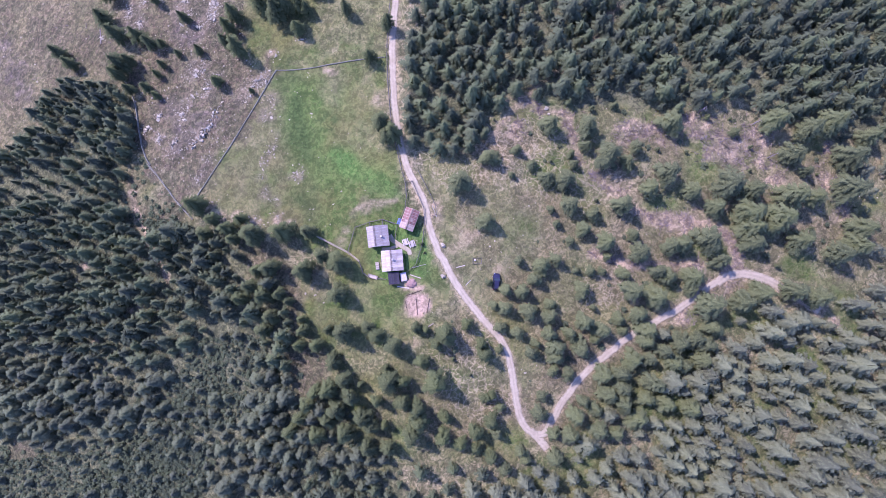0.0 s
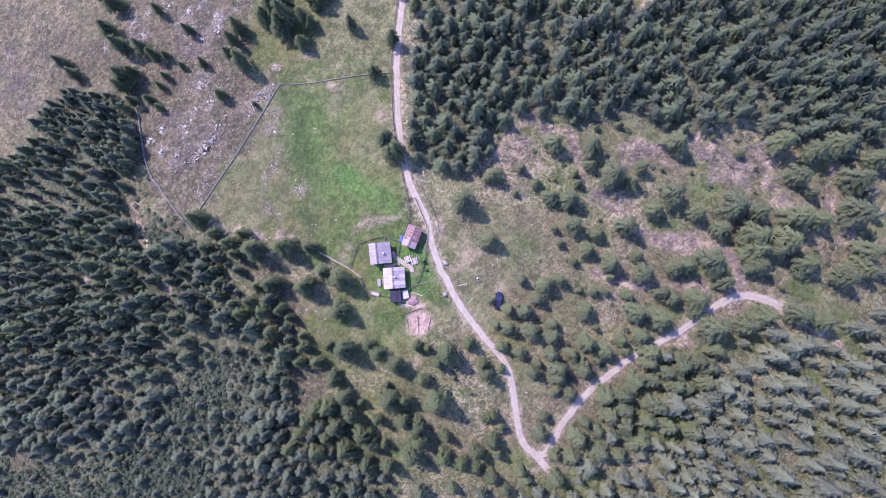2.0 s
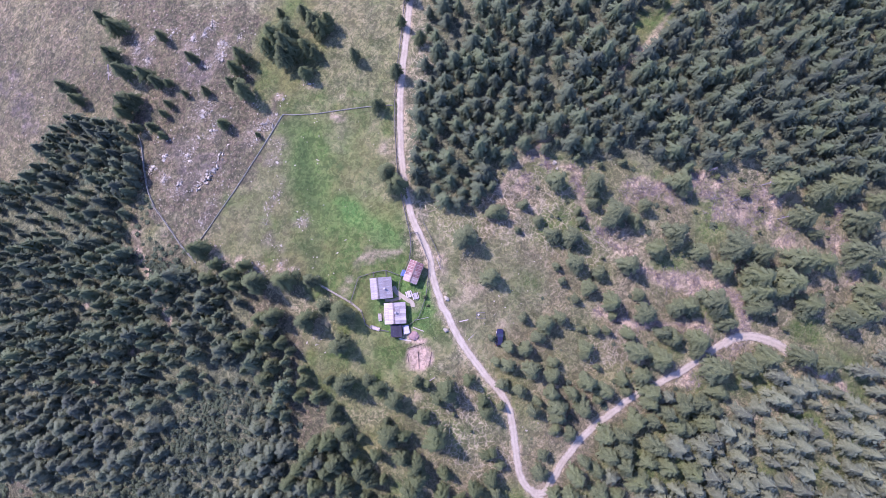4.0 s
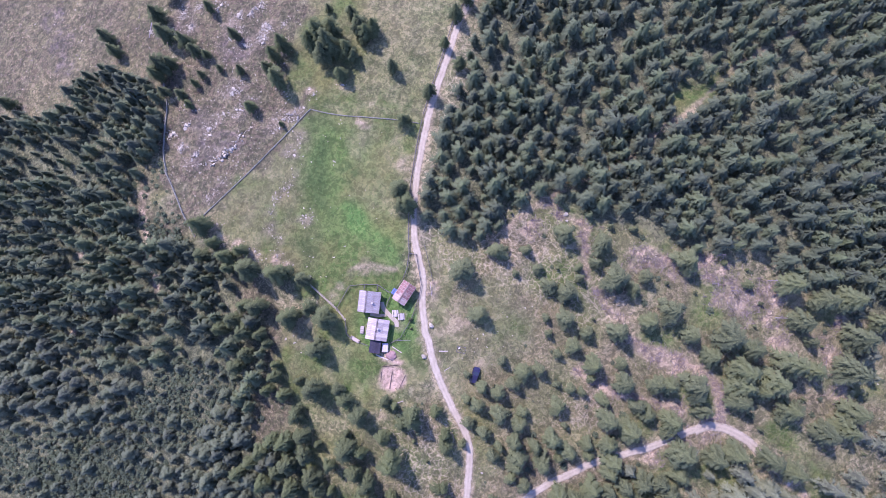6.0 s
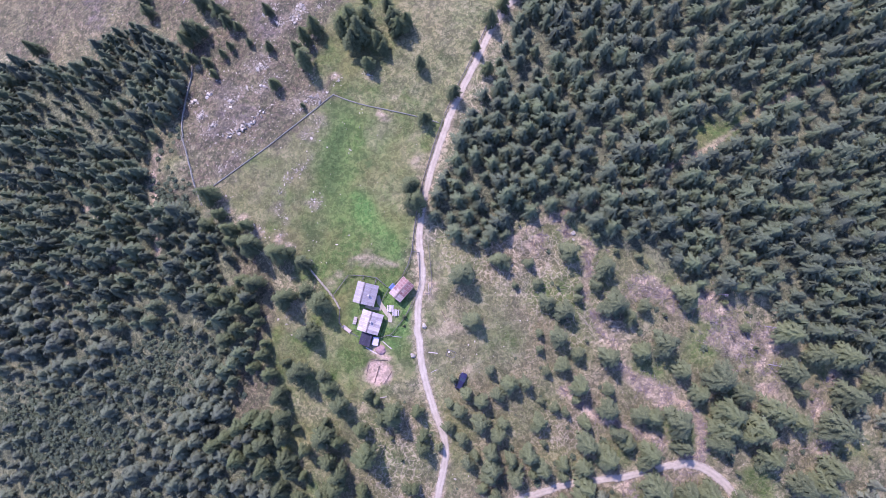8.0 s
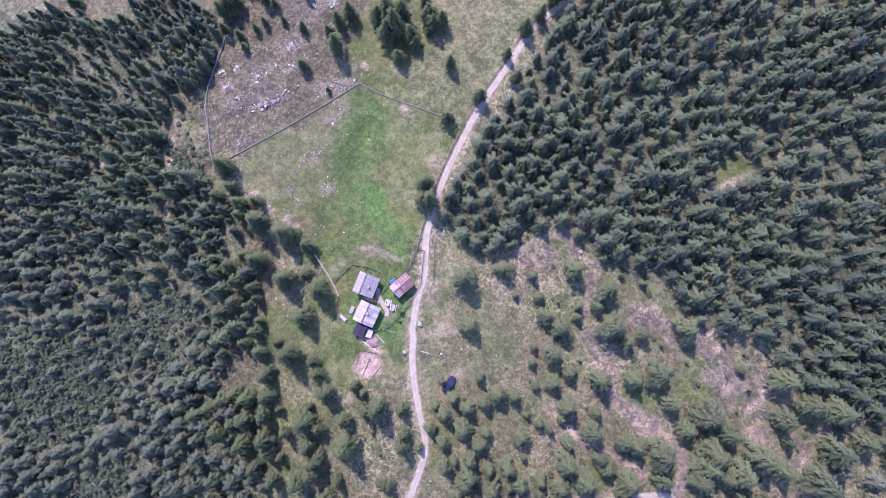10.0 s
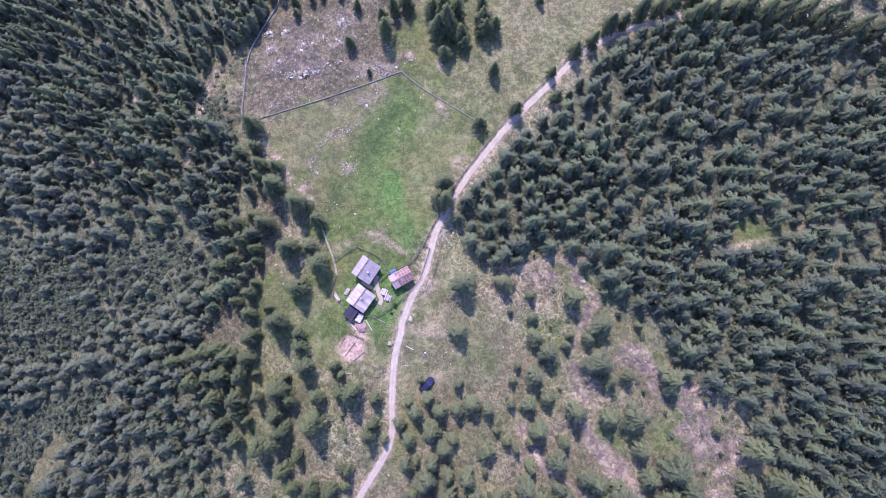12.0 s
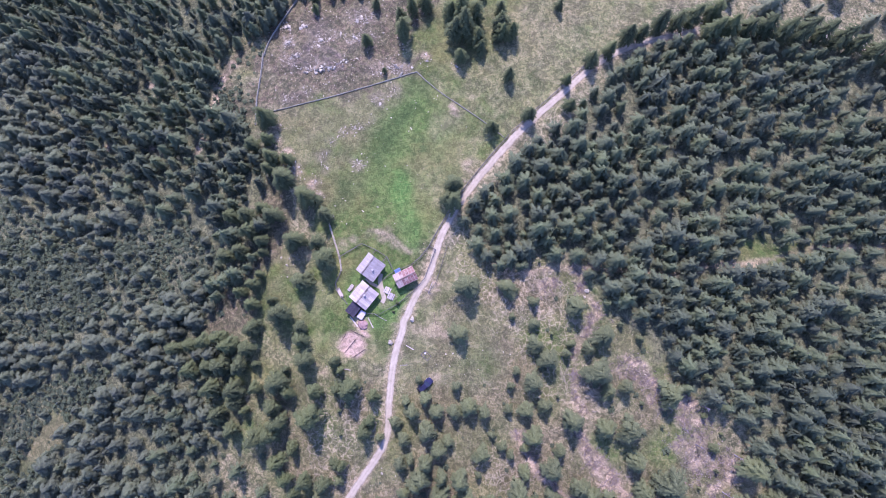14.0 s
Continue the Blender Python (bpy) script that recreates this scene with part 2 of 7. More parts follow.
    cells.feature = "DISTANCE_TO_EDGE"
    cells.inputs["Scale"].default_value = 0.72
    g.link(flat.outputs[0], cells.inputs["Vector"])
    net = g.math("MULTIPLY", g.span(cells.outputs["Distance"], 0.012, 0.11, 0.72, 0.0), g.span(mid, 0.34, 0.50, 0.25, 1.0))
    col = g.mix(g.attr("floor"), litter, g.mix(g.span(small, 0.42, 0.58), (0.080, 0.088, 0.046), (0.136, 0.144, 0.068)))
    rank = g.mix(g.span(small, 0.42, 0.60), (0.052, 0.088, 0.024), (0.074, 0.108, 0.030))
    pale = g.mix(g.span(mid, 0.42, 0.58), (0.165, 0.168, 0.066), (0.225, 0.208, 0.098))
    pale = g.mix(g.span(fibre, 0.46, 0.38, 0, 0.5), pale, (0.095, 0.108, 0.036))
    for key, c in (("green", green), ("lush", lush), ("dry", dry), ("rank", rank), ("pale", pale), ("heath", heath)):
        col = g.mix(g.attr(key), col, c)
    col = g.mix(g.math("MULTIPLY", g.attr("web"), net), col, (0.360, 0.312, 0.190))
    col = g.mix(g.attr("violet"), col, g.mix(g.span(small, 0.4, 0.6), (0.175, 0.130, 0.125), (0.120, 0.110, 0.070)))
    grit = g.mix(g.span(small, 0.42, 0.58), (0.150, 0.128, 0.076), (0.215, 0.180, 0.112))
    col = g.mix(g.attr("stony"), col, g.mix(g.span(fibre, 0.46, 0.38, 0, 0.7), grit, (0.095, 0.085, 0.060)))
    col = g.mix(g.attr("bare"), col, bare)
    earth = g.mix(g.span(small, 0.40, 0.60), (0.355, 0.262, 0.165), (0.420, 0.315, 0.205))
    col = g.mix(g.attr("clay"), col, g.mix(g.span(fibre, 0.58, 0.66, 0, 0.4), earth, (0.270, 0.205, 0.140)))
    # grazed short and pale here, rank and dark there
    sward = g.mix(g.span(g.noise(0.20, 3, 0.6, 0.6), 0.42, 0.58), (0.83, 0.85, 0.87), (1.17, 1.15, 1.13))
    even = g.span(g.attr("green"), 0.3, 1.0, 1.0, 0.65)
    col = g.mix(even, col, sward, "MULTIPLY")
    tread = g.mix(g.span(g.noise(0.75, 3, 0.55, 1.0), 0.44, 0.56), (0.70, 0.73, 0.70), (1.27, 1.25, 1.23))
    col = g.mix(even, col, tread, "MULTIPLY")
    g.colour(col)
    g.bump(g.math("ADD", small, fibre), 0.8, 0.5)
    return mat


def road_material():
    mat, nt, bsdf = nodes_of("pale gravel road", 0.9)
    g = Graph(nt, bsdf)
    mid, small, grain = g.noise(0.5, 4), g.noise(2.5, 5, 0.65), g.noise(14.0, 4, 0.7)
    c = g.mix(g.span(mid, 0.35, 0.65), (0.312, 0.272, 0.166), (0.398, 0.352, 0.228))
    c = g.mix(g.span(small, 0.5, 0.75, 0, 0.55), c, (0.260, 0.205, 0.150))
    c = g.mix(g.span(grain, 0.45, 0.75, 0, 0.4), c, (0.465, 0.410, 0.288))
    worn = g.attr("edge")
    c = g.mix(g.math("MULTIPLY", worn, g.span(g.noise(1.1, 4, 0.65), 0.36, 0.60)), c, (0.20, 0.180, 0.105))
    g.colour(c)
    g.bump(grain, 0.4, 0.03)
    return mat


def foliage_material(name, dark, light, tip, own_tone):
    """Needles: darker and lighter trees, paler young growth at the ends of the boughs."""
    mat, nt, bsdf = nodes_of(name, 0.9)
    bsdf.inputs["Specular IOR Level"].default_value = 0.06
    g = Graph(nt, bsdf)
    if own_tone:
        tone = nt.nodes.new("ShaderNodeObjectInfo").outputs["Random"]
    else:
        tone = g.attr("tone")
    c = g.mix(g.span(tone, 0.0, 0.6), dark, tuple(0.5 * (a + b) for a, b in zip(dark, light)))
    c = g.mix(g.span(tone, 0.5, 1.0), c, light)
    c = g.mix(g.span(g.attr("tip"), 0.3, 1.1, 0.0, 0.9), c, tip)
    c = g.mix(g.span(g.noise(2.2, 4, 0.6), 0.38, 0.66, 0.0, 0.45), c, tuple(0.62 * v for v in dark))
    g.colour(c)
    return mat


def stone_material(name, a, b):
    mat, nt, bsdf = nodes_of(name, 0.9)
    g = Graph(nt, bsdf)
    mid, fine = g.noise(1.4, 4), g.noise(9.0, 5, 0.65)
    c = g.mix(g.span(mid, 0.35, 0.65), a, b)
    c = g.mix(g.span(fine, 0.55, 0.75, 0, 0.6), c, (0.27, 0.245, 0.205))
    info = nt.nodes.new("ShaderNodeObjectInfo")
    c = g.mix(1.0, c, g.mix(info.outputs["Random"], (0.75,) * 3, (1.15,) * 3), "MULTIPLY")
    each = nt.nodes.new("ShaderNodeNewGeometry")
    c = g.mix(1.0, c, g.mix(each.outputs["Random Per Island"], (0.80,) * 3, (1.15,) * 3), "MULTIPLY")
    g.colour(c)
    g.bump(fine, 0.6, 0.06)
    return mat


def sheet_metal(name, base, worn, rough=0.5, metal=0.25, streak=(0.3, 0.12, 0.06), rust=0.0):
    """Ribbed roofing sheet with weather streaks down its fall (local y) and ribs across (local x)."""
    mat, nt, bsdf = nodes_of(name, rough, metal)
    g = Graph(nt, bsdf).local()
    stretch = nt.nodes.new("ShaderNodeMapping")
    stretch.inputs["Scale"].default_value = (6.0, 0.7, 1.0)
    g.link(g.co, stretch.inputs["Vector"])
    run = nt.nodes.new("ShaderNodeTexNoise")
    run.inputs["Scale"].default_value, run.inputs["Detail"].default_value = 1.0, 5
    g.link(stretch.outputs[0], run.inputs["Vector"])
    info = nt.nodes.new("ShaderNodeObjectInfo")
    c = g.mix(info.outputs["Random"], base, worn)
    c = g.mix(g.span(run.outputs["Fac"], 0.42, 0.68, 0, 0.55), c, tuple(0.6 * v for v in worn))
    c = g.mix(g.span(g.noise(2.2, 5, 0.65), 0.52 - rust * 0.3, 0.66 - rust * 0.2, 0, 0.25 + 0.7 * rust), c, streak)
    g.colour(c)
    return mat


M_GROUND, M_ROAD = ground_material(), road_material()
SPRUCE = dict(dark=(0.060, 0.074, 0.044), light=(0.102, 0.130, 0.053), tip=(0.120, 0.144, 0.067))
PINE = dict(dark=(0.066, 0.078, 0.049), light=(0.102, 0.122, 0.058), tip=(0.120, 0.141, 0.071))
# forest below the road: needle colours raised to paint in its sunlit look
SPRUCE_LIT = dict(dark=(0.097, 0.110, 0.065), light=(0.164, 0.184, 0.090), tip=(0.190, 0.210, 0.103))
M_SPRUCE_ONE = foliage_material("spruce needles", (0.047, 0.059, 0.027), (0.088, 0.110, 0.037), (0.116, 0.138, 0.051), True)
# copy for the slope trees, lightened to stand for their sunlit sides
M_SPRUCE_ONE_LIT = foliage_material("spruce needles lightened as if sunlit", (0.056, 0.070, 0.034), (0.112, 0.133, 0.048), (0.152, 0.172, 0.069), True)
M_SPRUCE_ALL = foliage_material("forest needles", own_tone=False, **SPRUCE)
M_SPRUCE_LIT = foliage_material("forest needles paled as if sunlit", own_tone=False, **SPRUCE_LIT)
M_PINE_ALL = foliage_material("stone pine needles", own_tone=False, **PINE)
M_SHRUB = foliage_material("dwarf shrub leaves", (0.058, 0.076, 0.042), (0.090, 0.115, 0.052), (0.104, 0.128, 0.062), False)
M_TUFT = foliage_material("rough grass tufts", (0.095, 0.115, 0.036), (0.165, 0.160, 0.066), (0.215, 0.200, 0.090), False)
M_BARK = simple("grey brown bark", (0.12, 0.085, 0.065), (0.18, 0.14, 0.11), 4.0)
M_DEADWOOD = simple("bleached dead wood", (0.30, 0.27, 0.25), (0.20, 0.17, 0.15), 4.0)
M_BRUSH = simple("weathered brushwood", (0.36, 0.31, 0.25), (0.14, 0.11, 0.085), 0.9, local=False)
M_STONE = stone_material("pale limestone", (0.44, 0.40, 0.265), (0.28, 0.255, 0.170))
M_WALL_STONE = stone_material("lichen grey field stone", (0.28, 0.275, 0.19), (0.20, 0.20, 0.135))
M_OLD_WOOD = simple("weathered fence wood", (0.11, 0.105, 0.085), (0.17, 0.155, 0.13), 5.0)
M_PALE_WOOD = simple("pale sawn planks", (0.38, 0.335, 0.255), (0.47, 0.415, 0.325), 5.0)
M_DARK_WOOD = simple("dark stained boards", (0.085, 0.055, 0.04), (0.13, 0.085, 0.06), 5.0)
M_HUT_STONE = stone_material("mortared hut stone", (0.42, 0.39, 0.36), (0.52, 0.48, 0.45))
M_ZINC = sheet_metal("grey roofing sheet", (0.43, 0.395, 0.325), (0.34, 0.31, 0.26), streak=(0.25, 0.195, 0.14), rust=0.48)
M_RUST = sheet_metal("rusted roofing sheet", (0.27, 0.125, 0.090), (0.18, 0.090, 0.070), 0.7, 0.05, (0.36, 0.27, 0.22), 0.3)
M_PALE_SHEET = sheet_metal("faded pale sheet", (0.48, 0.435, 0.35), (0.38, 0.335, 0.275), 0.6, 0.1, (0.40, 0.26, 0.22), 0.2)
M_STAINED = sheet_metal("rust-stained sheet", (0.43, 0.375, 0.30), (0.34, 0.27, 0.21), 0.65, 0.1, (0.25, 0.14, 0.09), 0.4)
M_TAR = simple("black tar felt", (0.030, 0.028, 0.035), (0.050, 0.047, 0.058), 2.0, 0.75)
M_IRON = simple("dull dark iron", (0.08, 0.08, 0.085), (0.12, 0.12, 0.12), 6.0, 0.5, 0.8)
M_CAR = simple("dark blue car paint", (0.046, 0.046, 0.080), (0.055, 0.055, 0.094), 1.0, 0.42, 0.6, 0.0, 0.05)
M_TYRE = simple("black tyre rubber", (0.02, 0.02, 0.02), (0.03, 0.03, 0.03), 6.0, 0.9)
M_RIM = simple("alloy rim", (0.5, 0.5, 0.52), (0.4, 0.4, 0.42), 6.0, 0.35, 0.9, 0.0)
M_LAMP = simple("clear lamp glass", (0.75, 0.75, 0.78), (0.6, 0.6, 0.65), 6.0, 0.15, 0.0, 0.0)
M_REDLAMP = simple("red tail lamp", (0.35, 0.02, 0.02), (0.25, 0.015, 0.015), 6.0, 0.2, 0.0, 0.0)
M_WHITE = simple("white sheeting", (0.66, 0.62, 0.58), (0.50, 0.47, 0.44), 2.0, 0.6)
M_BLUE = simple("blue tarpaulin", (0.12, 0.18, 0.36), (0.17, 0.24, 0.44), 2.0, 0.5)
M_GREY_WOOD = simple("weathered grey planks", (0.40, 0.36, 0.31), (0.52, 0.47, 0.41), 5.0)
M_EARTH = simple("dug brown earth", (0.30, 0.19, 0.15), (0.36, 0.25, 0.20), 1.5, 0.95)
M_PATH = simple("trodden pale grit", (0.33, 0.295, 0.20), (0.24, 0.215, 0.135), 0.8, 0.95, local=False)


def glass_material():
    mat, nt, bsdf = nodes_of("window glass", 0.05)
    bsdf.inputs["Base Color"].default_value = (0.02, 0.025, 0.03, 1)
    bsdf.inputs["Specular IOR Level"].default_value = 0.6
    return mat


M_GLASS = glass_material()


# ---- plan of the ground cover ----
FOREST_WEST = [(-143.8, 46.2), (-130.1, 48.1), (-125.2, 61.2), (-117, 66.2), (-96, 62), (-92, 47.1), (-93.5, 38.2), (-95, 29.5),
               (-92, 23.3), (-87, 14), (-73, 18.3), (-60.4, 17), (-55, 10.7), (-46.3, 5.7), (-40.4, 1), (-40, -10.8), (-33.5, -15.5),
               (-28.5, -23), (-20.5, -33), (-12.1, -40.7), (-7.4, -56.7), (-8, -122), (-188, -122), (-188, 30)]
FOREST_NE = [(-8, 67), (-8.2, 52.9), (-6.6, 39.5), (3.4, 36.2), (11.2, 37), (20, 53), (29, 51.5), (35.9, 50), (45, 52), (51, 50),
             (64.7, 48), (83, 52), (91, 47.5), (100, 46), (107, 40), (188, 34), (188, 190), (75, 190), (49, 155), (24.7, 144),
             (12.5, 133.5), (3.5, 121.5), (-2.6, 111), (-5.5, 102), (-5.5, 93), (-5.0, 81)]
FOREST_SE = [(-7.4, -62), (4, -58), (9.4, -52), (20, -50), (27, -47), (31, -41), (34.5, -34), (39, -27), (45, -20), (52, -15.5),
             (59, -11.5), (68, -7), (76, -3), (86, -1), (97, -6), (122.9, -2), (188, -2), (188, -122), (-8, -122)]
SOUTH_MID = [(-34, -47), (-8, -49), (4, -46), (20, -50), (26, -62), (-7, -64), (-34, -60)]
FOREST_EAST = [(101, 32), (112, 22), (104, 8), (99, 0), (120, -2), (188, -2), (188, 34), (123, 34)]
FOREST_NORTH = [(14, 139), (26, 149), (48, 161), (70, 190), (20, 190), (0, 150), (4, 138)]
THICKETS = [
    [(-69.6, -14.2), (-50.9, -12.4), (-52, -36), (-75.5, -43.1), (-74.3, -28.7)],
    [(-93.4, -40.6), (-60, -44), (-66, -62), (-130.4, -65.6), (-131.8, -47.5), (-104.2, -47.6)],
    [(-104.5, -57.1), (-84.1, -42.7), (-71.1, -48.6), (-65.1, -60.6), (-80.4, -75.6)],
    [(-68.1, -85.8), (-60, -74), (-56, -62), (-50.4, -55.1), (-47, -62), (-46.2, -77.1), (-39.6, -97), (-46.8, -104.4)],
    [(-88, 21), (-76, 20), (-69, 17), (-72, 11), (-82, 10)],
    [(-70, -14), (-42, -14), (-30, -24), (-16, -40), (-10, -60), (-44, -62), (-50, -38)],
    [(-130, -20), (-95, -16), (-70, -14), (-75, -42), (-94, -40), (-132, -47)],
]
CLEARINGS = [
    [(-41, -18), (-35, -15.5), (-28.5, -18.5), (-28.5, -25), (-33, -31), (-39, -32)],
    [(-49.4, -95.9), (-51.3, -87.4), (-52.6, -76.2), (-48.8, -74.6), (-44.9, -80.0), (-46.0, -88.2), (-47.0, -94.4)],
    [(49.4, 88.5), (53.9, 93.5), (58.6, 92.2), (66.1, 100.5), (69.6, 100.8), (59.8, 87.2), (55.8, 80.4), (51.9, 83.0)],
    [(-128, -45), (-120, -44), (-119, -50), (-128, -51)],
    [(-55.8, 11.4), (-43.1, 11.6), (-37.1, 1.9), (-38.6, -7.5), (-40.2, -7.6), (-43.7, 1.2), (-53.0, 3.3)],
    [(93.9, 12.3), (102.4, 6.3), (111.9, 1.7), (112.0, -4.4), (99.3, 3.2), (93.1, 6.3)],
    [(92.4, -12.0), (99.4, -13.5), (105.8, -19.7), (109.2, -27.4), (102.7, -22.7), (93.2, -16.5)],
]
MEADOW = [(-46.7, 64.1), (-13.8, 65.7), (-12.6, 49.8), (-8.4, 30.1), (-3.7, 20.5), (-1.3, 11.1), (3.3, 4.9), (4.9, -1.3), (-1.3, -9.5),
          (-6, -14.6), (-20, -18), (-34, -12), (-38, -2), (-26, 6.6), (-36.5, 13.8), (-53.5, 19.8), (-69.7, 27.1)]
LUSH = [(-44, 62), (-28, 61.5), (-27, 44), (-19, 36), (-9.5, 34), (-11, 27), (-24, 30), (-35, 29), (-43, 34)]
LUSH_STRIP = [(-29.4, 39.4), (-26.3, 33.4), (-18.4, 27.4), (-13.5, 23.3), (-9.3, 26.1), (-13.8, 31.6), (-21.9, 37.3), (-27.5, 41.1)]
SOUTH_GRASS = [(-40, 4), (-26, 8), (-16, -14), (-4, -9), (8, -8), (22, -32), (24, -46), (-14, -48), (-24, -38), (-30, -22), (-38, -10)]
YARD_GRASS = [(-34, 8), (-24, 4), (-18, 1), (-9, -1), (-1, 2), (4, 2), (2, -8), (-8, -14), (-22, -18), (-34, -12)]
RANK = [(-46.1, 61.7), (-41, 63.7), (-36.2, 56.1), (-36.4, 46.8), (-30.6, 38.3), (-30.8, 31.6), (-36.7, 33), (-34.6, 21.6), (-31.2, 15.9), (-41.1, 22.4), (-42.7, 34.4), (-42.5, 43.7)]
OLIVE = [(-70, 25.8), (-61.5, 39), (-53.7, 50.4), (-47.3, 58.3), (-42.4, 50.7), (-42.6, 39.1), (-48.8, 35.9), (-50.2, 27.9), (-52.7, 21.1), (-60.3, 21.3)]
GRAZED = [(-34.9, 59.5), (-16.4, 65.4), (-13.9, 55.4), (-16.4, 48.8), (-11, 40.6), (-9.1, 29.4), (-20.1, 38.9), (-28.1, 42.8), (-30.3, 52.1)]
UPPER_MEADOW = [(-63.6, 84), (-40, 125), (-5.5, 140), (-9.4, 111.6), (-12.1, 89.9), (-14.1, 66.3), (-20, 65.3), (-46.5, 64.5), (-56.6, 70.3)]
UPPER_DRY = [(-40, 72), (-34, 80), (-38, 100), (-30, 126), (-5.5, 140), (-9.4, 111.6), (-12.1, 89.9), (-14.1, 68), (-24, 70)]
DRY_NW = [(-188, 150), (-114.3, 150), (-108, 95), (-94.2, 61.2), (-117, 66.2), (-129.9, 47.1), (-188, 40)]
NW_NEAR = [(-168, 45), (-131, 49), (-118, 67), (-96, 63), (-108, 95), (-112, 116), (-168, 116)]
HEATH = [(-112, 112), (-57.4, 99.7), (-58, 70), (-46.7, 64.1), (-69.7, 27.1), (-76, 24), (-90.9, 42), (-94.2, 61.2), (-107, 95)]
FIELD_SCRUB = [(-57.9, 38.7), (-45.7, 41), (-36.8, 33.6), (-37.2, 23.5), (-42.6, 18.8), (-51.7, 19.7), (-62.7, 25.5)]
SHRUBBY = [(-95, 49), (-91, 40), (-87, 39), (-76, 26), (-71, 19), (-87, 14), (-94, 23), (-96, 30)]
EAST_GRASS = [(-5, 38), (12.7, 36), (22, 26), (31, 22), (26, 8), (18, -2), (14, -9), (5.5, 4), (1.5, 11), (-1.5, 19)]
SLOPE = [(-1, 36), (22, 52), (66, 48), (92, 44), (125, 32), (122, 5), (80, -6), (56, -20), (36, -40), (22, -44), (-8, -42), (-12, -20), (0, -10), (15, -5)]
WEBS = [
    [(-1, -12), (8, -10.5), (15, -12), (18, -19.6), (20.5, -29), (15.5, -38), (4.8, -35), (-2, -27), (-6, -18)],
    [(40, 5), (54, 7.5), (56, -6), (42, -9)],
    [(-6, 40), (4, 35), (16, 47), (34, 46), (54, 30), (44, 22), (26, 28), (10, 28), (0, 24)],
    [(-6, 64), (-9, 84), (-5, 92), (-2, 80), (-4, 64)],
]
# bare earth: centre and radius
BARE = [(22.4, 42.7, 1.9), (-29.7, 63.4, 1.9), (-15.0, 54.0, 3.0), (-13.6, 48.5, 1.6), (-5.9, -14.2, 2.4), (26, 51.5, 2.0),
        (-7, 1.2, 2.2), (0.2, 22.5, 1.9), (29, 49.2, 1.8), (38.8, 41.1, 1.9), (36.6, 45.8, 1.8), (52.5, 44, 2.8), (56.3, 42.4, 2.4),
        (51, 40.1, 2.0), (69.2, 45.3, 2.6), (71.4, 41.4, 2.4), (76.7, 39.1, 3.6), (81.2, 37.5, 3.6), (87.4, 39.1, 3.0), (89.5, 33.7, 2.6), (92.1, 29.1, 2.6),
        (105.7, 29.1, 2.8), (59, 43.1, 2.2), (62.5, 40.8, 2.4), (66, 43, 2.2), (75.5, 44.2, 2.4), (83.6, 33.9, 2.6), (74, 35.6, 2.0), (85.5, 42, 2.0), (23.1, 45.5, 1.8), (44, 30.2, 1.6), (111.1, 20, 2.8), (107.4, 37.6, 1.9), (78.5, 0.2, 2.6), (69.4, 5.5, 2.2), (66.2, -7.4, 2.8), (108.1, -9.8, 2.2), (95.5, -14.3, 2.0),
        (79.2, 4.3, 2.2), (81.3, 9, 2.4), (80, 13, 1.8), (68.5, 17.5, 2.4), (61.5, 18.4, 2.2), (-100.2, -15.7, 1.6), (-101.1, 5.7, 1.6), (-88.1, -5.9, 1.6), (-106.5, 6.1, 1.6), (-48.6, 70.5, 1.0), (-39.1, 73.7, 1.6), (-65.8, 24.7, 1.5), (-61.6, 21.4, 1.5), (-57.1, 20.6, 1.5), (-52.4, 19.1, 1.5), (-50.1, 18.5, 1.5), (-45, 20, 1.5), (-41.1, 18, 1.5)]

LEDGE = [(-83.5, 44.0), (-79.6, 41.0), (-76.5, 41.4), (-73.2, 42.6), (-71.0, 43.4), (-69.2, 45.8), (-67.6, 48.4), (-66.2, 50.6), (-64.9, 53.2), (-63.4, 55.8), (-62.6, 57.6)]
OUTCROP = [(-87.8, 49.7, 2.0), (-86.6, 49.0, 1.4), (-89.0, 48.0, 1.2), (-40.5, 74.2, 1.4), (-39.1, 73.4, 1.5), (-48.6, 70.5, 1.2)]
# stony places: centre, radius, how many
ROCKS = [(-78.6, 90.9, 1.3, 9), (-74.3, 92.5, 1.4, 9), (-72.4, 95.2, 1.3, 7), (-68.2, 87.9, 1.8, 13), (-68.5, 83.6, 1.4, 8), (-77.2, 83.9, 1.4, 7), (-98.3, 89.4, 1.3, 7), (-93.9, 84.6, 1.3, 7),
         (-93.8, 92.1, 1.2, 5), (-71.3, 66.9, 1.5, 8), (-68.9, 60.4, 1.2, 5), (-73.8, 57.0, 1.3, 5), (-76.3, 52.0, 1.1, 5), (-83.9, 45.6, 1.2, 6), (-78.0, 44.4, 1.0, 5), (-88.2, 49.1, 0.9, 4),
         (-50.2, 62.3, 1.6, 6), (-53.0, 60.0, 1.8, 6), (-47.3, 68.8, 0.6, 2), (-107.6, 81.3, 0.9, 3), (-62.8, 90.3, 0.9, 4), (-72.6, 81.4, 1.3, 6), (-86.1, 93.2, 1.1, 4), (-84.1, 52.5, 1.1, 4)]
